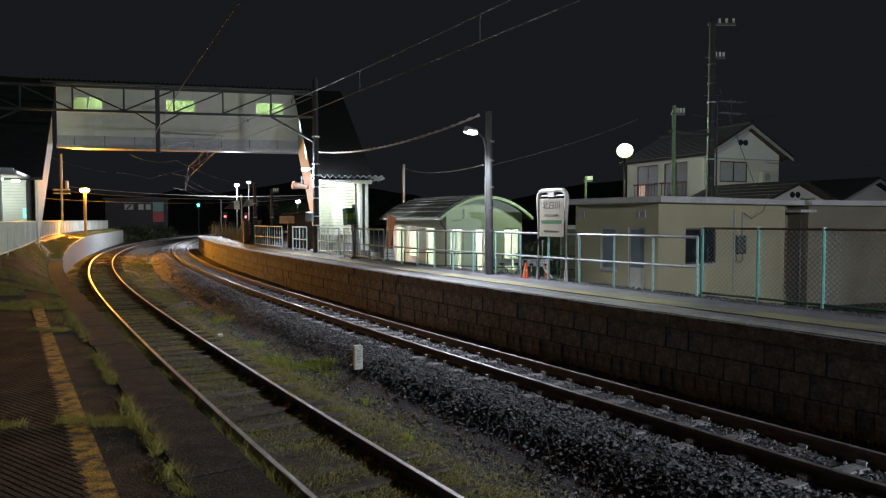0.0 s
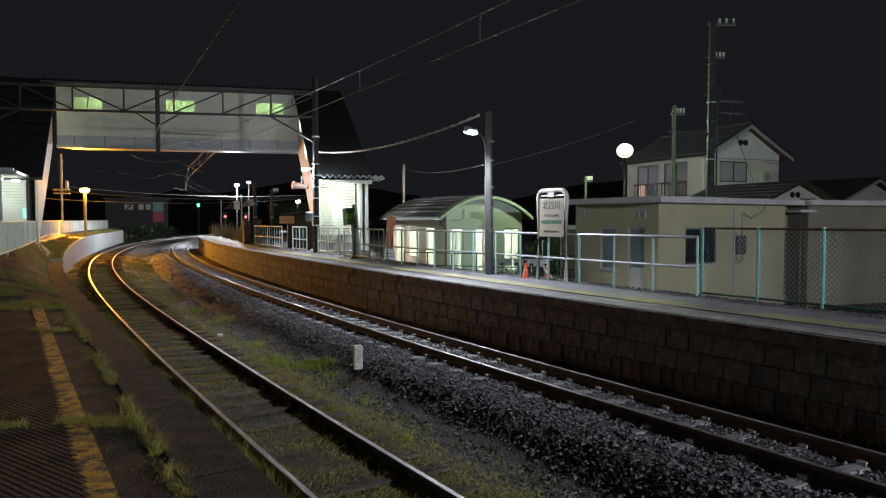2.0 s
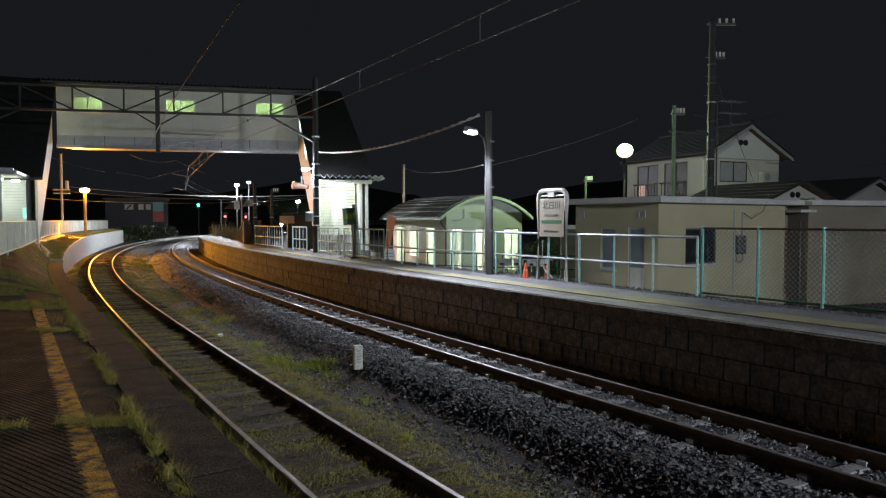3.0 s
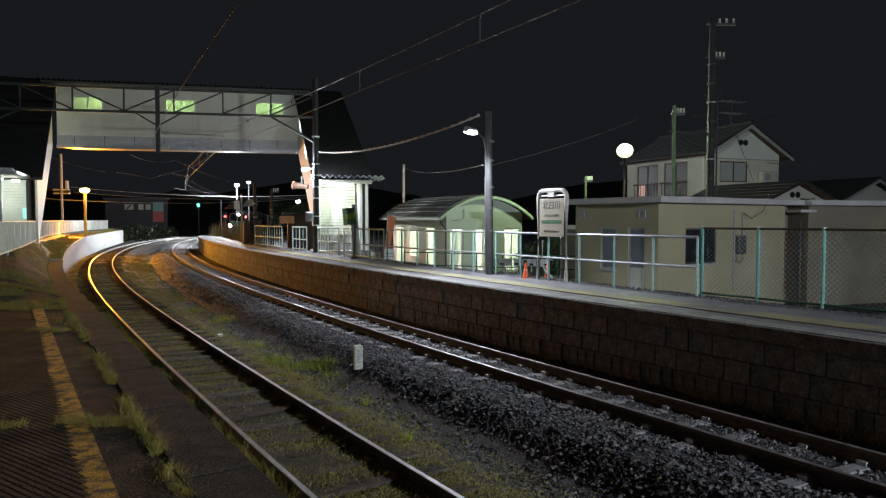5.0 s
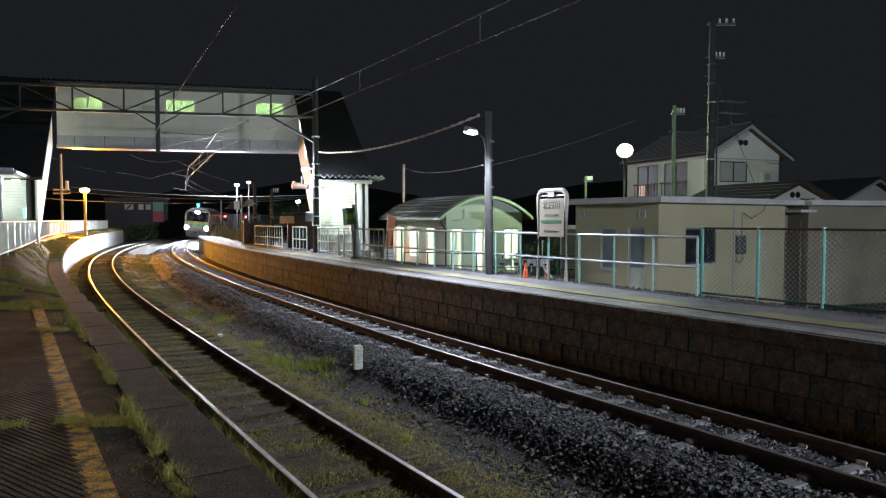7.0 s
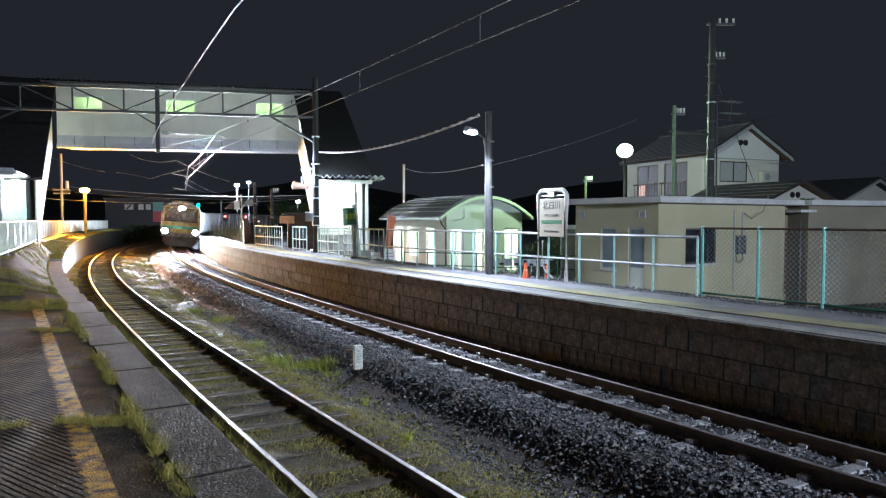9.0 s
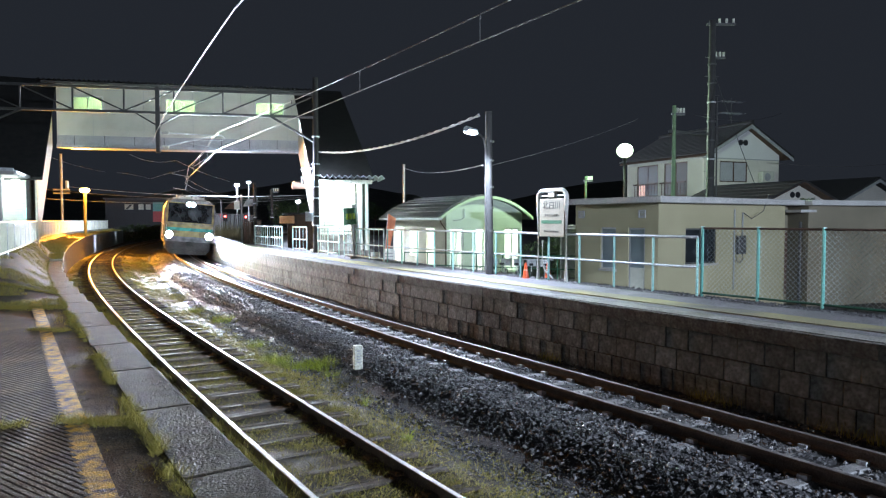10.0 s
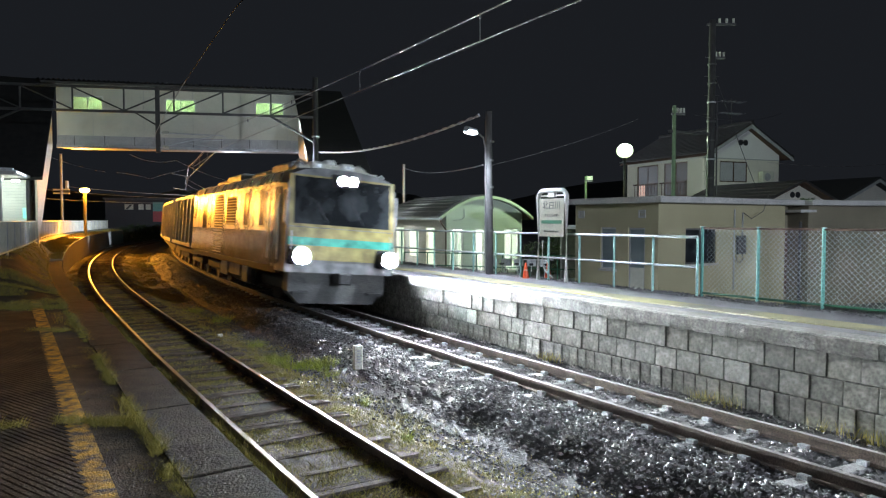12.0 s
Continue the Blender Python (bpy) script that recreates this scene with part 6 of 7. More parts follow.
    part("roof", box(bmx(), (-1.1, -0.5, 2.0), (0.5, 0.9, 2.16), 0.02), WHITE_PANEL, k)
    part("wall", box(bmx(), (-1.0, 0.75, 0), (0.4, 0.85, 2.0)), GREY_PAINT, k)
    for x in (-1.0, 0.32):
        part("post", box(bmx(), (x, -0.4, 0), (x + 0.08, -0.32, 2.0)), OFFWHITE, k)
    part("pane", box(bmx(), (-0.9, -0.37, 0.9), (0.3, -0.36, 1.95)), pane_glass("booth_glass", (0.7, 0.75, 0.75)), k)
    part("panel", box(bmx(), (-0.9, -0.38, 0), (0.3, -0.35, 0.88)), GREY_PAINT, k)
    part("reflective_plate", box(bmx(), (0.0, -0.44, 0.95), (0.26, -0.40, 1.42), 0.02), YELLOW_GREEN, k, "yellow-green reflective plate")


def platform_end():
    c = thing("timber_screen", "dark brown timber cabin at the platform end", "cabin", pose(-12.1, 41.2, 0.92, 0, 0, 20))
    for i in range(9):
        part("board", box(bmx(), (i * 0.115, 0, 0), (i * 0.115 + 0.108, 0.05, 1.32 + 0.02 * (i % 3)), 0.006), BROWN, c)
    for x in (0.0, 0.95):
        part("post", box(bmx(), (x, 0.06, 0), (x + 0.09, 0.8, 1.4)), BROWN, c)
    part("cap", box(bmx(), (-0.05, -0.03, 1.38), (1.1, 0.85, 1.43)), BROWN, c)
    b = thing("signal_board", "platform board pair on a pole, one face lit orange", "sign", pose(-12.9, 43.5, 0.92))
    part("pole", tube(bmx(), (0, 0, 0), (0, 0, 3.1), 0.06, 8), GREY_PAINT, b)
    part("board", prism(bmx(), [(-1.1, 2.15), (-0.1, 2.15), (-0.1, 2.65), (-0.75, 2.45)], -0.1, 0.1), BROWN, b)
    part("board", prism(bmx(), [(0.1, 2.3), (1.0, 2.35), (1.0, 2.85), (0.35, 2.7)], -0.1, 0.1), GREY_PAINT, b)
    part("lit_face", box(bmx(), (-0.42, -0.16, 2.12), (-0.08, -0.11, 2.68)), WHITE_PANEL, b)
    s = thing("timber_shed", "dark wooden shed behind the platform railing", "shed", pose(-9.6, 42, 0, 0, 0, 14))
    for i in range(12):
        part("board", box(bmx(), (i * 0.15, 0, 0), (i * 0.15 + 0.142, 0.04, 2.7), 0.005), BROWN, s)
    part("wall", box(bmx(), (0, 0.05, 0), (1.8, 2, 2.68)), BROWN, s)
    part("roof", box(bmx(), (-0.3, -0.3, 2.7), (2.1, 2.3, 2.82), 0.02), TILE, s)
    part("sign_plate", box(bmx(), (-0.5, -0.08, 2.15), (0.4, -0.03, 2.62)), surf("orange_plate", (0.55, 0.25, 0.1), (0.65, 0.3, 0.13), 0.6), s, "faded orange plate")
    # brown horn and orange rim hold the sodium light's tint in their colour
    h = thing("loudspeaker", "horn loudspeaker on the stair wall, orange light put into its colour", "loudspeaker", pose(-6.55, 31.6, 3.9, 0, 0, 170))
    part("horn", tube(bmx(), (-0.3, 0, 0), (0.4, 0, 0.07), 0.1, 12, 0.18), BROWN, h)
    part("rim", tube(bmx(), (0.4, 0, 0.07), (0.43, 0, 0.075), 0.19, 12), ORANGE_CLOTH, h)
    part("bracket", box(bmx(), (-0.04, -0.04, 0.08), (0.04, 0.04, 0.5)), DARK_STEEL, h)
    k = thing("switch_box", "grey switch box strapped to the line pole", "switch box", pose(-5.75, 29.85, 2.3, 0, 0, 11))
    part("cabinet", box(bmx(), (-0.3, -0.12, 0), (0.06, 0.08, 0.42), 0.015), GREY_PAINT, k)
    part("cabinet_door", box(bmx(), (-0.28, -0.13, 0.03), (0.04, -0.121, 0.39), 0.004), GALV, k)
    # signals far down the line
    for x, y, z, g, nm in ((-39.6, 110, 4.75, G_GREEN, "green"), (-30.8, 96, 2.9, G_RED, "red"), (-27.0, 93, 2.8, G_RED, "red")):
        q = thing("railway_signal", "distant railway signal showing " + nm, "signal", pose(x, y, 0), group="railway signals")
        part("mast", tube(bmx(), (0, 0.1, -0.7), (0, 0.1, z + 0.6), 0.07, 8), DARK_STEEL, q)
        part("hood", box(bmx(), (-0.3, 0.0, z - 0.7), (0.3, 0.12, z + 0.6), 0.05), INK, q)
        part("aspect", tube(bmx(), (0, -0.05, z), (0, 0.0, z), 0.2 if g is G_GREEN else 0.13, 14), g, q)
    # board building beyond the tracks
    d = thing("relay_building", "dark trackside building with pale boards and a two-tone panel", "building", pose(-50.2, 101, -0.5, 0, 0, 22))
    part("wall", box(bmx(), (0, 0, 0), (8.6, 4, 6.0)), INK, d)
    part("roof", box(bmx(), (-0.3, -0.3, 6.0), (8.9, 4.3, 6.2)), TILE, d)
    for x in (2.6, 4.5, 5.5):
        w = 1.2 if x < 3 else 0.72
        k = part("pale_board", box(bmx(), (x, -0.06, 4.45), (x + w, -0.01, 5.25)), OFFWHITE, d)
        if x < 3:
            part("stripe", prism(bmx(), [(x + 0.1, 4.5), (x + 0.45, 4.5), (x + 1.1, 5.2), (x + 0.75, 5.2)], -0.07, -0.062), DARK_STEEL, k)
    part("panel_top", box(bmx(), (6.5, -0.1, 4.2), (8.0, -0.01, 5.6)), TEAL, d, "teal upper panel")
    part("panel_bottom", box(bmx(), (6.5, -0.1, 2.6), (8.0, -0.01, 4.19)), surf("red_panel", (0.5, 0.08, 0.08), (0.6, 0.12, 0.12), 0.6), d, "red lower panel")


small_things(), platform_end()


# ---------------------------------------------------------------- trees, ballast stones and grass
def leaf_cloud(name, label, blobs, count, size, seed, kind="", category="shrub"):
    rnd = np.random.RandomState(seed)
    v, f = [], []
    for (cx, cy, cz), (rx, ry, rz) in blobs:
        n = int(count / len(blobs))
        d = rnd.normal(size=(n, 3))
        d /= np.linalg.norm(d, axis=1)[:, None]
        r = rnd.uniform(0.55, 1.08, n) ** 0.6
        c = d * r[:, None] * (rx, ry, rz) + (cx, cy, cz)
        a, b = rnd.normal(size=(n, 3)), rnd.normal(size=(n, 3))
        a *= size / np.linalg.norm(a, axis=1)[:, None]
        b *= size * 0.5 / np.linalg.norm(b, axis=1)[:, None]
        for i in range(n):
            k = len(v)
            v += [tuple(c[i] - a[i]), tuple(c[i] + b[i]), tuple(c[i] + a[i]), tuple(c[i] - b[i])]
            f.append((k, k + 1, k + 2, k + 3))
    return v, f


def tree(x, y, z, height, spread, seed, label):
    rnd = random.Random(seed)
    t = thing("tree", label, "tree", pose(x, y, z))
    bm = bmx()
    tube(bm, (0, 0, -0.3), (0, 0, height * 0.55), 0.02 * height, 8, 0.012 * height)
    blobs = [((0, 0, height * 0.72), (spread * 0.6, spread * 0.6, height * 0.26))]
    for i in range(6):
        a = i * 1.05 + rnd.uniform(-0.3, 0.3)
        e = (math.cos(a) * spread * 0.6, math.sin(a) * spread * 0.6, height * rnd.uniform(0.5, 0.8))
        tube(bm, (0, 0, height * rnd.uniform(0.3, 0.5)), e, 0.01 * height, 6, 0.004 * height)
        blobs.append((e, (spread * 0.42, spread * 0.42, height * 0.16)))
    part("trunk", bm, BROWN, t)
    v, f = leaf_cloud("crown", "", blobs, 2600, 0.16, seed)
    tagged(joined("crown", v, f, LEAF, t), kind="stuff")


# unseen trees added to block the headlights until the train nears the bend
for i, (s, o, h) in enumerate(((118, 9, 6.5), (126, 10, 7), (134, 9, 6), (143, 11, 7.5), (152, 9, 6.5), (162, 11, 7), (173, 12, 8), (185, 12, 7), (112, 13, 6), (198, 14, 8), (210, 15, 8))):
    x, y, _ = along(s, o)
    tree(x, y, -0.7, h, 3.4, 30 + i, "leafy tree added beyond the platform end to block early headlights")


def hedge(name, label, blobs, count, size, seed):
    v, f = leaf_cloud(name, label, blobs, count, size, seed)
    tagged(joined(name, v, f, LEAF), label, "shrub", kind="stuff")


hedge("hedge", "dark shrubs between the station buildings", [((5.0, 30 - 0.2 * i, 0.8), (0.8, 0.8, 0.9)) for i in range(2)] + [((3.9 + 0.7 * i, 29.5, 0.6), (0.7, 0.7, 0.8)) for i in range(4)], 3000, 0.07, 5)
hedge("shrub", "bright shrub beside the house wall", [((18.6, 34.5, 3.1), (0.7, 0.5, 0.35))], 500, 0.1, 6)
hedge("scrub", "dark scrub beside the far track", [((*along(95 + 4 * i, 5.5 + (i % 3))[:2], 0.2), (2.2, 2.2, 1.1)) for i in range(5)] + [((*along(98 + 5 * i, -9 - (i % 2))[:2], 0.3), (2.8, 2.5, 1.5)) for i in range(4)], 5000, 0.2, 8)


def ballast_stones():
    rnd = np.random.RandomState(3)
    base = np.array([(1, 0, 0), (-1, 0, 0), (0, 1, 0), (0, -1, 0), (0, 0, 1), (0, 0, -1)], float)
    faces = np.array([(0, 2, 4), (2, 1, 4), (1, 3, 4), (3, 0, 4), (2, 0, 5), (1, 2, 5), (3, 1, 5), (0, 3, 5)])
    v, f = [], []
    zones = [(-3, 9, -3.1, -0.62, 520), (9, 18, -2.9, -0.62, 400), (18, 34, -2.5, -0.62, 200), (34, 62, -2.3, -0.62, 55),
             (-3, 14, -0.5, 0.5, 190), (14, 36, -0.5, 0.5, 90), (-3, 14, 0.62, 1.52, 260), (14, 36, 0.62, 1.52, 120), (36, 62, -0.5, 1.5, 40)]
    for s0, s1, o0, o1, dens in zones:
        n = int((s1 - s0) * (o1 - o0) * dens)
        ss, oo = rnd.uniform(s0, s1, n), rnd.uniform(o0, o1, n)
        for s, o in zip(ss, oo):
            if dens > 100 and o < -2.0 and rnd.rand() < 0.25 + (-2.0 - o) * 0.85:
                continue
            x, y, _ = along(s, o)
            r = rnd.uniform(0.011, 0.029)
            p = base * rnd.uniform(0.65, 1.35, (6, 3)) * r + rnd.normal(size=(6, 3)) * r * 0.25
            a = rnd.normal(size=(3, 3))
            q, _ = np.linalg.qr(a)
            p = p @ q
            p[:, 2] *= 0.75
            z = bed_height(o, s) + 0.035 * noise.noise(Vector((x * 1.7, y * 1.7, 0))) + rnd.uniform(0.1, 1.1) * r + 0.006
            k = len(v)
            v += [tuple(c) for c in p + (x, y, z)]
            f += [tuple(t) for t in faces + k]
    tagged(joined("ballast_stones", v, f, STONE), "loose grey crushed-stone ballast", "ballast", kind="stuff")


def blades(v, f, x, y, z, h, n, spread, rnd, lean=0.5, w=0.006):
    for _ in range(n):
        a, r = rnd.uniform(0, 6.283), spread * math.sqrt(rnd.random())
        bx, by = x + r * math.cos(a), y + r * math.sin(a)
        hh = h * rnd.uniform(0.45, 1.1)
        d = rnd.uniform(0, 6.283)
        lx, ly = math.cos(d) * lean * hh * rnd.random(), math.sin(d) * lean * hh * rnd.random()
        wx, wy = -math.sin(d + 1) * w, math.cos(d + 1) * w
        k = len(v)
        v += [(bx - wx, by - wy, z), (bx + wx, by + wy, z), (bx + lx * 0.45 + wx * 0.7, by + ly * 0.45 + wy * 0.7, z + hh * 0.6), (bx + lx * 0.45 - wx * 0.7, by + ly * 0.45 - wy * 0.7, z + hh * 0.6), (bx + lx, by + ly, z + hh)]
        f += [(k, k + 1, k + 2, k + 3), (k + 3, k + 2, k + 4)]


def grass():
    rnd = random.Random(21)
    v, f = [], []
    # grass over the siding and between the tracks
    for _ in range(72000):
        s = -2 + 62 * rnd.random() ** 1.9
        o = rnd.uniform(left_edge(s) + 0.05, -2.0)
        x, y, _h = along(s, o)
        patch = noise.noise(Vector((x * 0.55, y * 0.55, 2))) + 0.5 * noise.noise(Vector((x * 1.9, y * 1.9, 7)))
        if patch < -0.4 + (0.22 if o > -2.4 else 0) or abs(abs(o - siding(s)) - 0.566) < 0.07:
            continue
        blades(v, f, x, y, bed_height(o, s) - 0.01, 0.022 + 0.045 * max(0, patch) + 0.07 * rnd.random() ** 5, 5, 0.11, rnd, 1.7, 0.0019 + 0.00014 * s)
    for _ in range(9000):
        s, o = 1 + 13 * rnd.random(), -2.35 - 1.3 * rnd.random()
        x, y, _h = along(s, o)
        if noise.noise(Vector((x * 0.9, y * 0.9, 12))) + 0.5 * noise.noise(Vector((x * 3, y * 3, 7))) > -0.05 + 0.3 * (o + 3):
            blades(v, f, x, y, bed_height(o, s) - 0.01, 0.03 + 0.06 * rnd.random() ** 3, 5, 0.1, rnd, 1.6, 0.002)
    # thick growth between the old coping and the near rail
    for _ in range(8000):
        s = -1 + 24 * rnd.random() ** 1.3
        lo, hi = left_edge(s) + 0.02, siding(s) - 0.63
        o = lo + max(0.05, hi - lo) * rnd.random()
        x, y, _h = along(s, o)
        if noise.noise(Vector((x * 1.1, y * 1.1, 23))) > -0.15:
            blades(v, f, x, y, bed_height(o, s) - 0.01, 0.12 + 0.20 * rnd.random() ** 2, 5, 0.06, rnd, 0.9, 0.0024)
    tagged(joined("grass", v, f, GRASS), "dry yellow-green grass between and beside the tracks", "grass", kind="stuff")
    v, f = [], []
    # weeds along the coping joint and in the cracks of the old platform
    for _ in range(9500):
        s = -1 + 36 * rnd.random() ** 1.4
        d = -0.54 + rnd.gauss(0, 0.03) - (0.09 * max(0, noise.noise(Vector((s * 0.9, 3, 1)))))
        if noise.noise(Vector((s * 0.8, 1, 0))) + 0.6 * noise.noise(Vector((s * 2.7, 4, 0))) < -0.06:
            continue
        x, y, _h = along(s, left_edge(s) + d)
        blades(v, f, x, y, 0.48, 0.03 + 0.045 * max(0, noise.noise(Vector((s * 1.3, 8, 0)))) + 0.12 * rnd.random() ** 7, 6, 0.045, rnd, 1.5, 0.0014)
    for s0 in (7.9, 13.9, 17.5, 20.5):
        for _ in range(3000):
            d = -0.55 - 3.4 * rnd.random() ** 1.2
            s = s0 - 0.30 * (d + 1.0) + rnd.gauss(0, 0.07) + 0.06 * math.sin(d * 5 + s0)
            x, y, _h = along(s, left_edge(s) + d)
            if noise.noise(Vector((x * 2.2, y * 2.2, 5))) < -0.1:
                continue
            blades(v, f, x, y, left_height(s, d), 0.028 + 0.09 * rnd.random() ** 4, 6, 0.05, rnd, 1.5, 0.0017)
    for _ in range(6000):
        s = 1 + 16 * rnd.random()
        d = -0.5 - 0.85 * rnd.random() if rnd.random() < 0.7 else -1.0 - 2.6 * rnd.random()
        x, y, _h = along(s, left_edge(s) + d)
        if noise.noise(Vector((x * 1.5, y * 1.5, 15))) + 0.4 * noise.noise(Vector((x * 5, y * 5, 1))) < 0.18:
            continue
        blades(v, f, x, y, 0.48, 0.016 + 0.03 * rnd.random() ** 3, 6, 0.05, rnd, 1.6, 0.0014)
    for _ in range(9000):
        s = 17 + 18 * rnd.random()
        d = -0.55 - 2.2 * rnd.random()
        x, y, _h = along(s, left_edge(s) + d)
        if noise.noise(Vector((x * 0.8, y * 0.8, 11))) < 0.02:
            continue
        blades(v, f, x, y, left_height(s, d) - 0.005, 0.07, 5, 0.1, rnd, 1.0, 0.0035)
    tagged(joined("moss", v, f, MOSS), "yellow-olive moss and weeds in the paving joints", "moss", kind="stuff")
    v, f = [], []
    for s, o, h, n, sp in ((12.6, -2.05, 0.28, 150, 0.3), (12.9, -2.4, 0.24, 160, 0.35), (13.4, -2.75, 0.22, 130, 0.3), (13.9, -2.6, 0.2, 80, 0.3), (12.0, -2.15, 0.18, 60, 0.2), (15.5, -2.5, 0.24, 60, 0.2), (5.35, -2.35, 0.17, 30, 0.06),
                           (8.1, -2.85, 0.16, 26, 0.07), (10.0, -2.5, 0.2, 16, 0.05), (4.6, -2.25, 0.08, 20, 0.09), (16.7, -4.9, 0.2, 30, 0.15), (19.5, -2.3, 0.3, 70, 0.3), (22, -2.6, 0.25, 60, 0.3), (44, -2.3, 0.4, 90, 0.6), (47, -3.0, 0.35, 90, 0.8)):
        x, y, _h = along(s, o)
        blades(v, f, x, y, bed_height(o, s) - 0.02, h * 0.85, n * 2, sp, rnd, 1.5, 0.0042)
    tagged(joined("grass_tufts", v, f, FRESH), "fresh green grass tufts on the ballast edge", "grass", kind="stuff")
    v, f = [], []
    for s, d, h in ((14.5, -0.65, 0.26), (14.9, -0.8, 0.22), (18.5, -0.8, 0.24), (11.0, -0.6, 0.14), (7.6, -0.6, 0.12), (8.2, -0.6, 0.13), (6.1, -0.56, 0.13), (5.2, -0.56, 0.18), (26, -1.4, 0.3)):
        x, y, _h = along(s, left_edge(s) + d)
        blades(v, f, x, y, left_height(s, d) - 0.01, h, 46, 0.09, rnd, 1.2, 0.0016)
    tagged(joined("weeds", v, f, MOSS), "tall dry weeds at the platform coping", "weeds", kind="stuff")
    # weeds at the foot of the platform wall
    v, f = [], []
    for _ in range(260):
        s, o = -1 + 12 * rnd.random(), 1.47 - 0.1 * rnd.random()
        x, y, _h = along(s, o)
        if noise.noise(Vector((s * 1.1, 2, 9))) > 0.05:
            blades(v, f, x, y, bed_height(o, s), 0.2, 5, 0.1, rnd, 0.6, 0.004)
    tagged(joined("wall_weeds", v, f, GRASS), "dry weeds at the foot of the platform wall", "weeds", kind="stuff")


def leaf_mat():
    """Low creeping leaves between the sleepers and on the shoulder of the bank."""
    rnd = np.random.RandomState(31)
    v, f = [], []
    for _ in range(60000):
        s = -1 + 34 * rnd.rand() ** 1.7
        lo = left_edge(s) + 0.05
        o = lo + (-1.95 - lo) * rnd.rand()
        x, y, _h = along(s, o)
        g = noise.noise(Vector((x * 0.8, y * 0.8, 40))) + 0.6 * noise.noise(Vector((x * 2.6, y * 2.6, 41)))
        if g < -0.05 or abs(abs(o - siding(s)) - 0.566) < 0.06:
            continue
        z = bed_height(o, s) + 0.012 + 0.035 * rnd.rand() * max(0.2, g)
        r, a, t = rnd.uniform(0.006, 0.014), rnd.uniform(0, 6.283), rnd.uniform(-0.7, 0.7)
        ux, uy = math.cos(a) * r, math.sin(a) * r
        k = len(v)
        v += [(x - ux, y - uy, z), (x - uy * 0.6, y + ux * 0.6, z + t * r), (x + ux, y + uy, z + 0.3 * r), (x + uy * 0.6, y - ux * 0.6, z - t * r)]
        f.append((k, k + 1, k + 2, k + 3))
    tagged(joined("creeping_leaves", v, f, GRASS), "low creeping olive weeds over the siding", "weeds", kind="stuff")


def grit():
    """Coarse grains standing out of the old asphalt and its coping."""
    rnd = np.random.RandomState(12)
    base = np.array([(1, 0, 0), (-0.5, 0.87, 0), (-0.5, -0.87, 0), (0, 0, 0.8)], float)
    v, f = [], []
    for _ in range(26000):
        s = 0.6 + 15 * rnd.rand() ** 1.3
        d = -0.02 - 3.6 * rnd.rand() ** 1.3
        if -1.17 < d < -0.93 and rnd.rand() < 0.5:
            continue
        x, y, _h = along(s, left_edge(s) + d)
        r = rnd.uniform(0.004, 0.011)
        a = rnd.uniform(0, 6.283)
        c, e = math.cos(a) * r, math.sin(a) * r
        z = (0.499 if d > -0.52 else 0.484 + 0.02 * noise.noise(Vector((x * 0.8, y * 0.8, 9)))) - 0.001
        k = len(v)
        v += [(x + p[0] * c - p[1] * e, y + p[0] * e + p[1] * c, z + p[2] * r) for p in base]
        f += [(k, k + 1, k + 3), (k + 1, k + 2, k + 3), (k + 2, k, k + 3)]
    tagged(joined("asphalt_grit", v, f, GRIT), "coarse dark grit in the worn platform asphalt", "grit", kind="stuff")


def straw():
    """Fallen dry stalks and litter at the foot of the ballast bank."""
    rnd = random.Random(44)
    v, f = [], []
    for _ in range(4200):
        s, o = 0.5 + 22 * rnd.random() ** 1.4, -1.85 - 1.7 * rnd.random()
        x, y, _h = along(s, o)
        if noise.noise(Vector((x * 0.9, y * 0.9, 51))) > -0.2:
            blades(v, f, x, y, bed_height(o, s) + 0.012, 0.028, 3, 0.1, rnd, 4.5, 0.0022)
    tagged(joined("straw_litter", v, f, REED), "dry straw litter beside the ballast", "litter", kind="stuff")


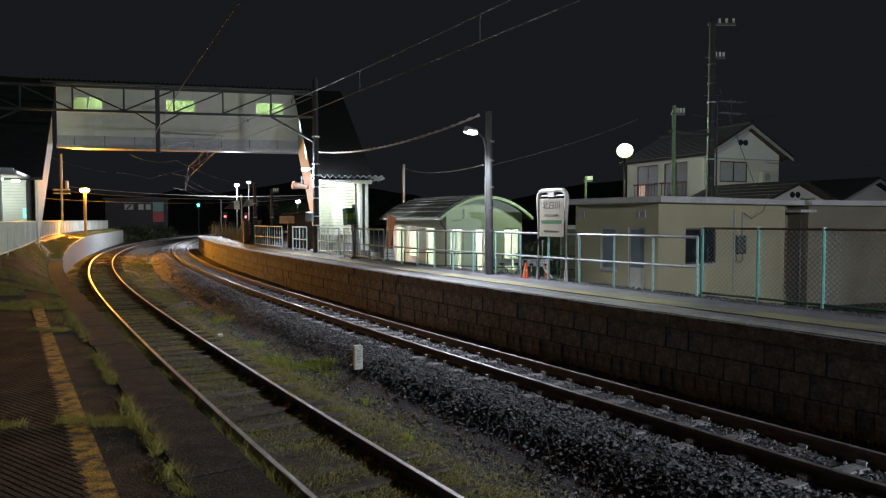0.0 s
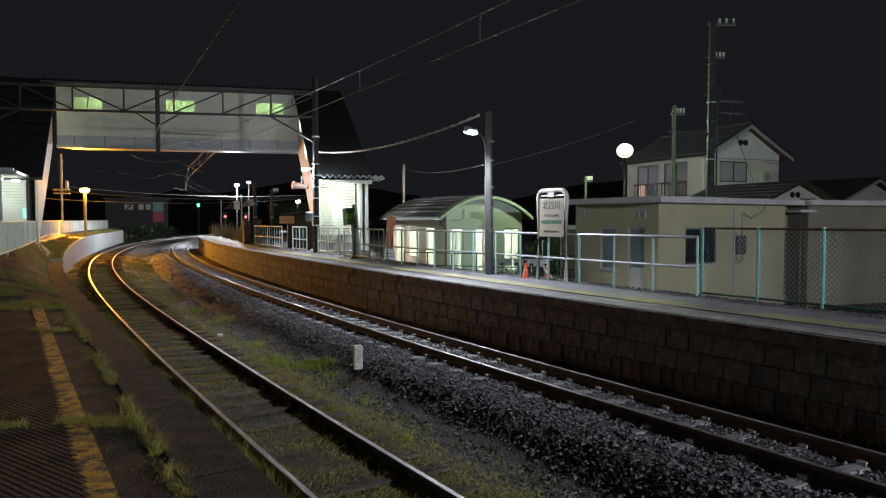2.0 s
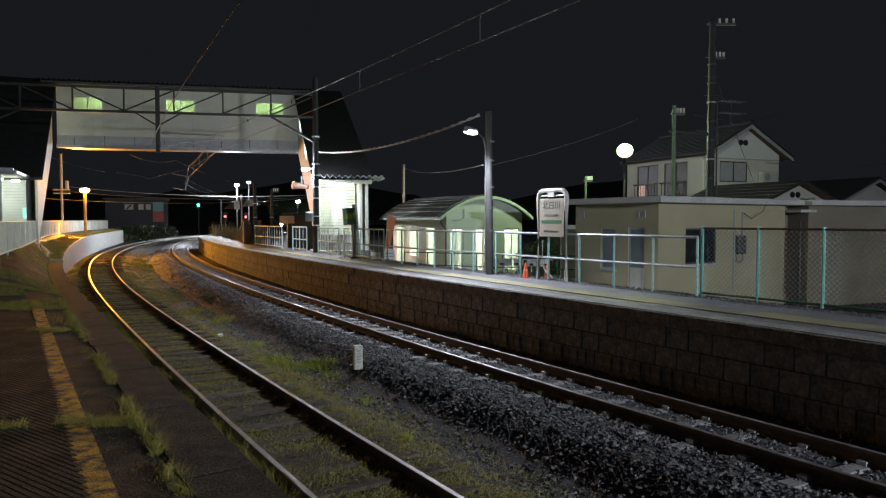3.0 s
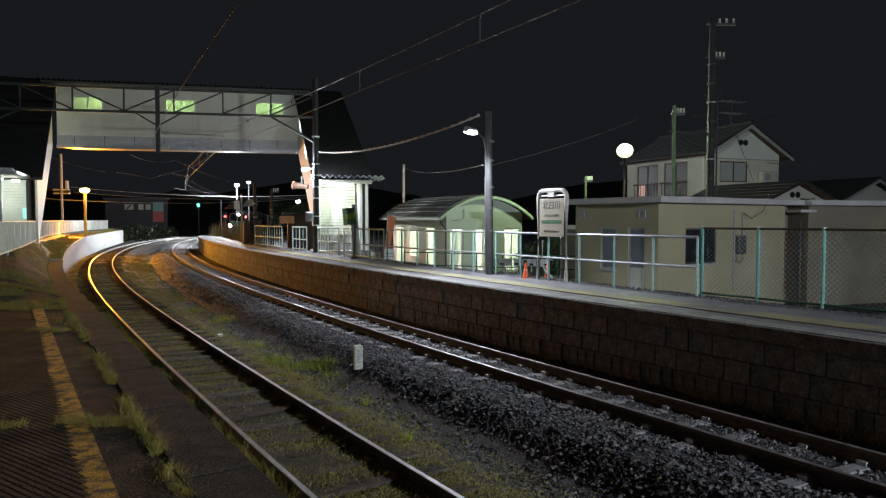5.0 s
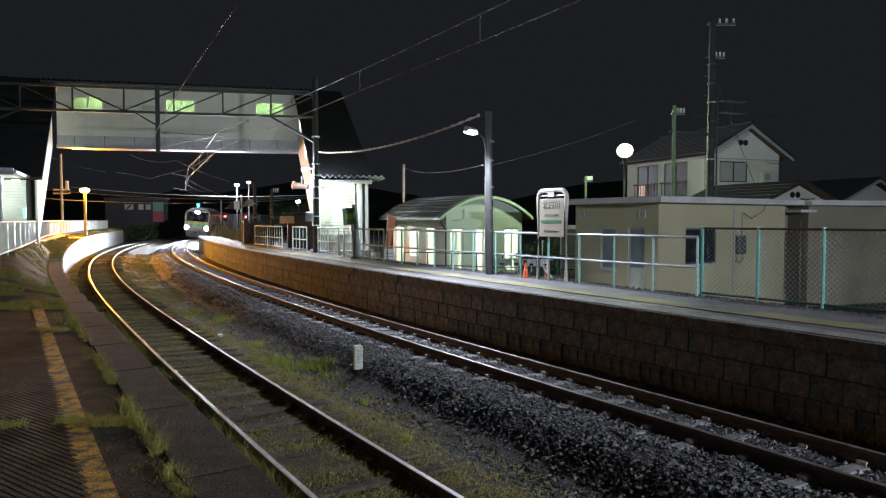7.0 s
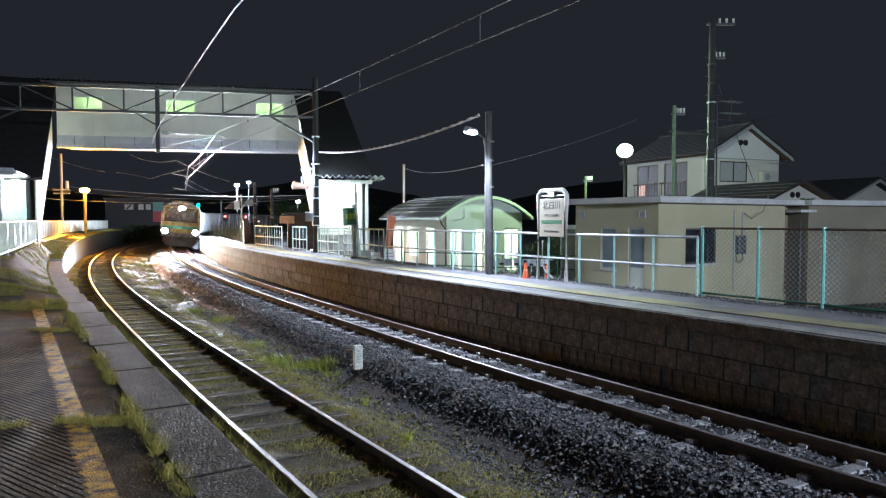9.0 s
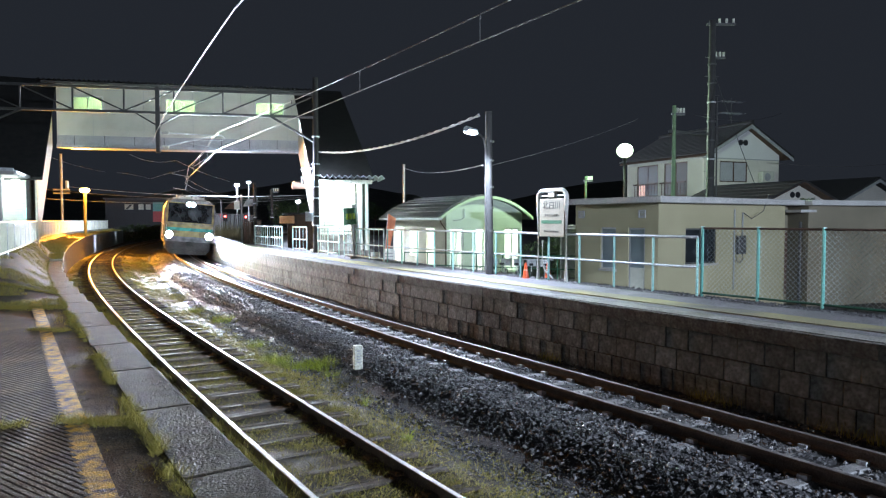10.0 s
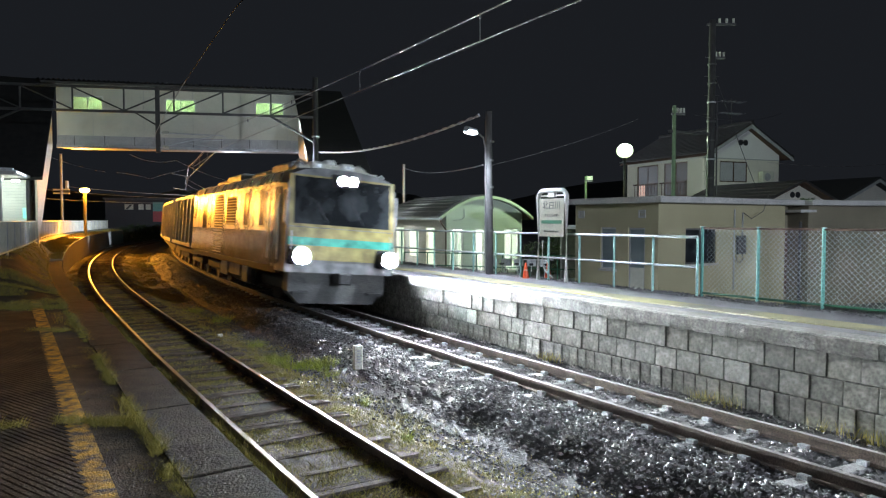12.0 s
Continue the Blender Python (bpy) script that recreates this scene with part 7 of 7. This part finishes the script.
def reeds():
    rnd = random.Random(17)
    v, f = [], []
    for _ in range(1500):
        s = 72 + 40 * rnd.random()
        o = left_edge(s) - 0.5 - 9 * rnd.random() if s > 92 else rnd.uniform(-9.5, -7.6) - 4
        x, y, _h = along(s, o)
        blades(v, f, x, y, -0.7, 1.5 + 0.8 * rnd.random(), 5, 0.35, rnd, 0.35, 0.02)
    for _ in range(700):
        s, o = 62 + 40 * rnd.random(), 2.6 + 2.5 * rnd.random()
        x, y, _h = along(s, o)
        blades(v, f, x, y, -0.5 + (1.4 if s < 65.5 else 0), 1.0 + 0.7 * rnd.random(), 5, 0.3, rnd, 0.4, 0.018)
    for _ in range(260):
        s, o = 40 + 22 * rnd.random(), 3.3 + 0.8 * rnd.random()
        x, y, _h = along(s, o)
        blades(v, f, x, y, 0.85, 0.3 + 0.5 * rnd.random(), 5, 0.2, rnd, 0.5, 0.012)
    tagged(joined("reeds", v, f, REED), "tall dry reeds beside the far track and platform end", "reeds", kind="stuff")
    v, f = [], []
    for _ in range(9000):
        s = 36 + 54 * rnd.random()
        d = -0.1 - 0.9 * rnd.random()
        x, y, _h = along(s, left_edge(s) + d)
        if noise.noise(Vector((x * 0.6, y * 0.6, 3))) > -0.1:
            blades(v, f, x, y, left_height(s, d), 0.12, 4, 0.12, rnd, 0.9, 0.01)
    tagged(joined("platform_grass", v, f, GRASS), "rank grass along the raised platform", "grass", kind="stuff")


def gravel_edge():
    """Loose gravel behind the platform railing."""
    rnd = np.random.RandomState(9)
    base = np.array([(1, 0, 0), (-1, 0, 0), (0, 1, 0), (0, -1, 0), (0, 0, 1)], float)
    faces = np.array([(0, 2, 4), (2, 1, 4), (1, 3, 4), (3, 0, 4)])
    v, f = [], []
    for _ in range(9000):
        s, o = rnd.uniform(-2, 26), 3.75 + abs(rnd.normal()) * 0.35
        x, y, _ = along(s, o)
        r = rnd.uniform(0.012, 0.035)
        p = base * rnd.uniform(0.7, 1.3, (5, 3)) * r
        z = 0.905 - max(0, o - 4.3) * 0.62
        k = len(v)
        v += [tuple(c) for c in p + (x, y, z)]
        f += [tuple(t) for t in faces + k]
    tagged(joined("gravel", v, f, STONE), "grey gravel strip behind the railing", "gravel", kind="stuff")


ballast_stones(), grass(), leaf_mat(), grit(), straw(), reeds(), gravel_edge()


motions()
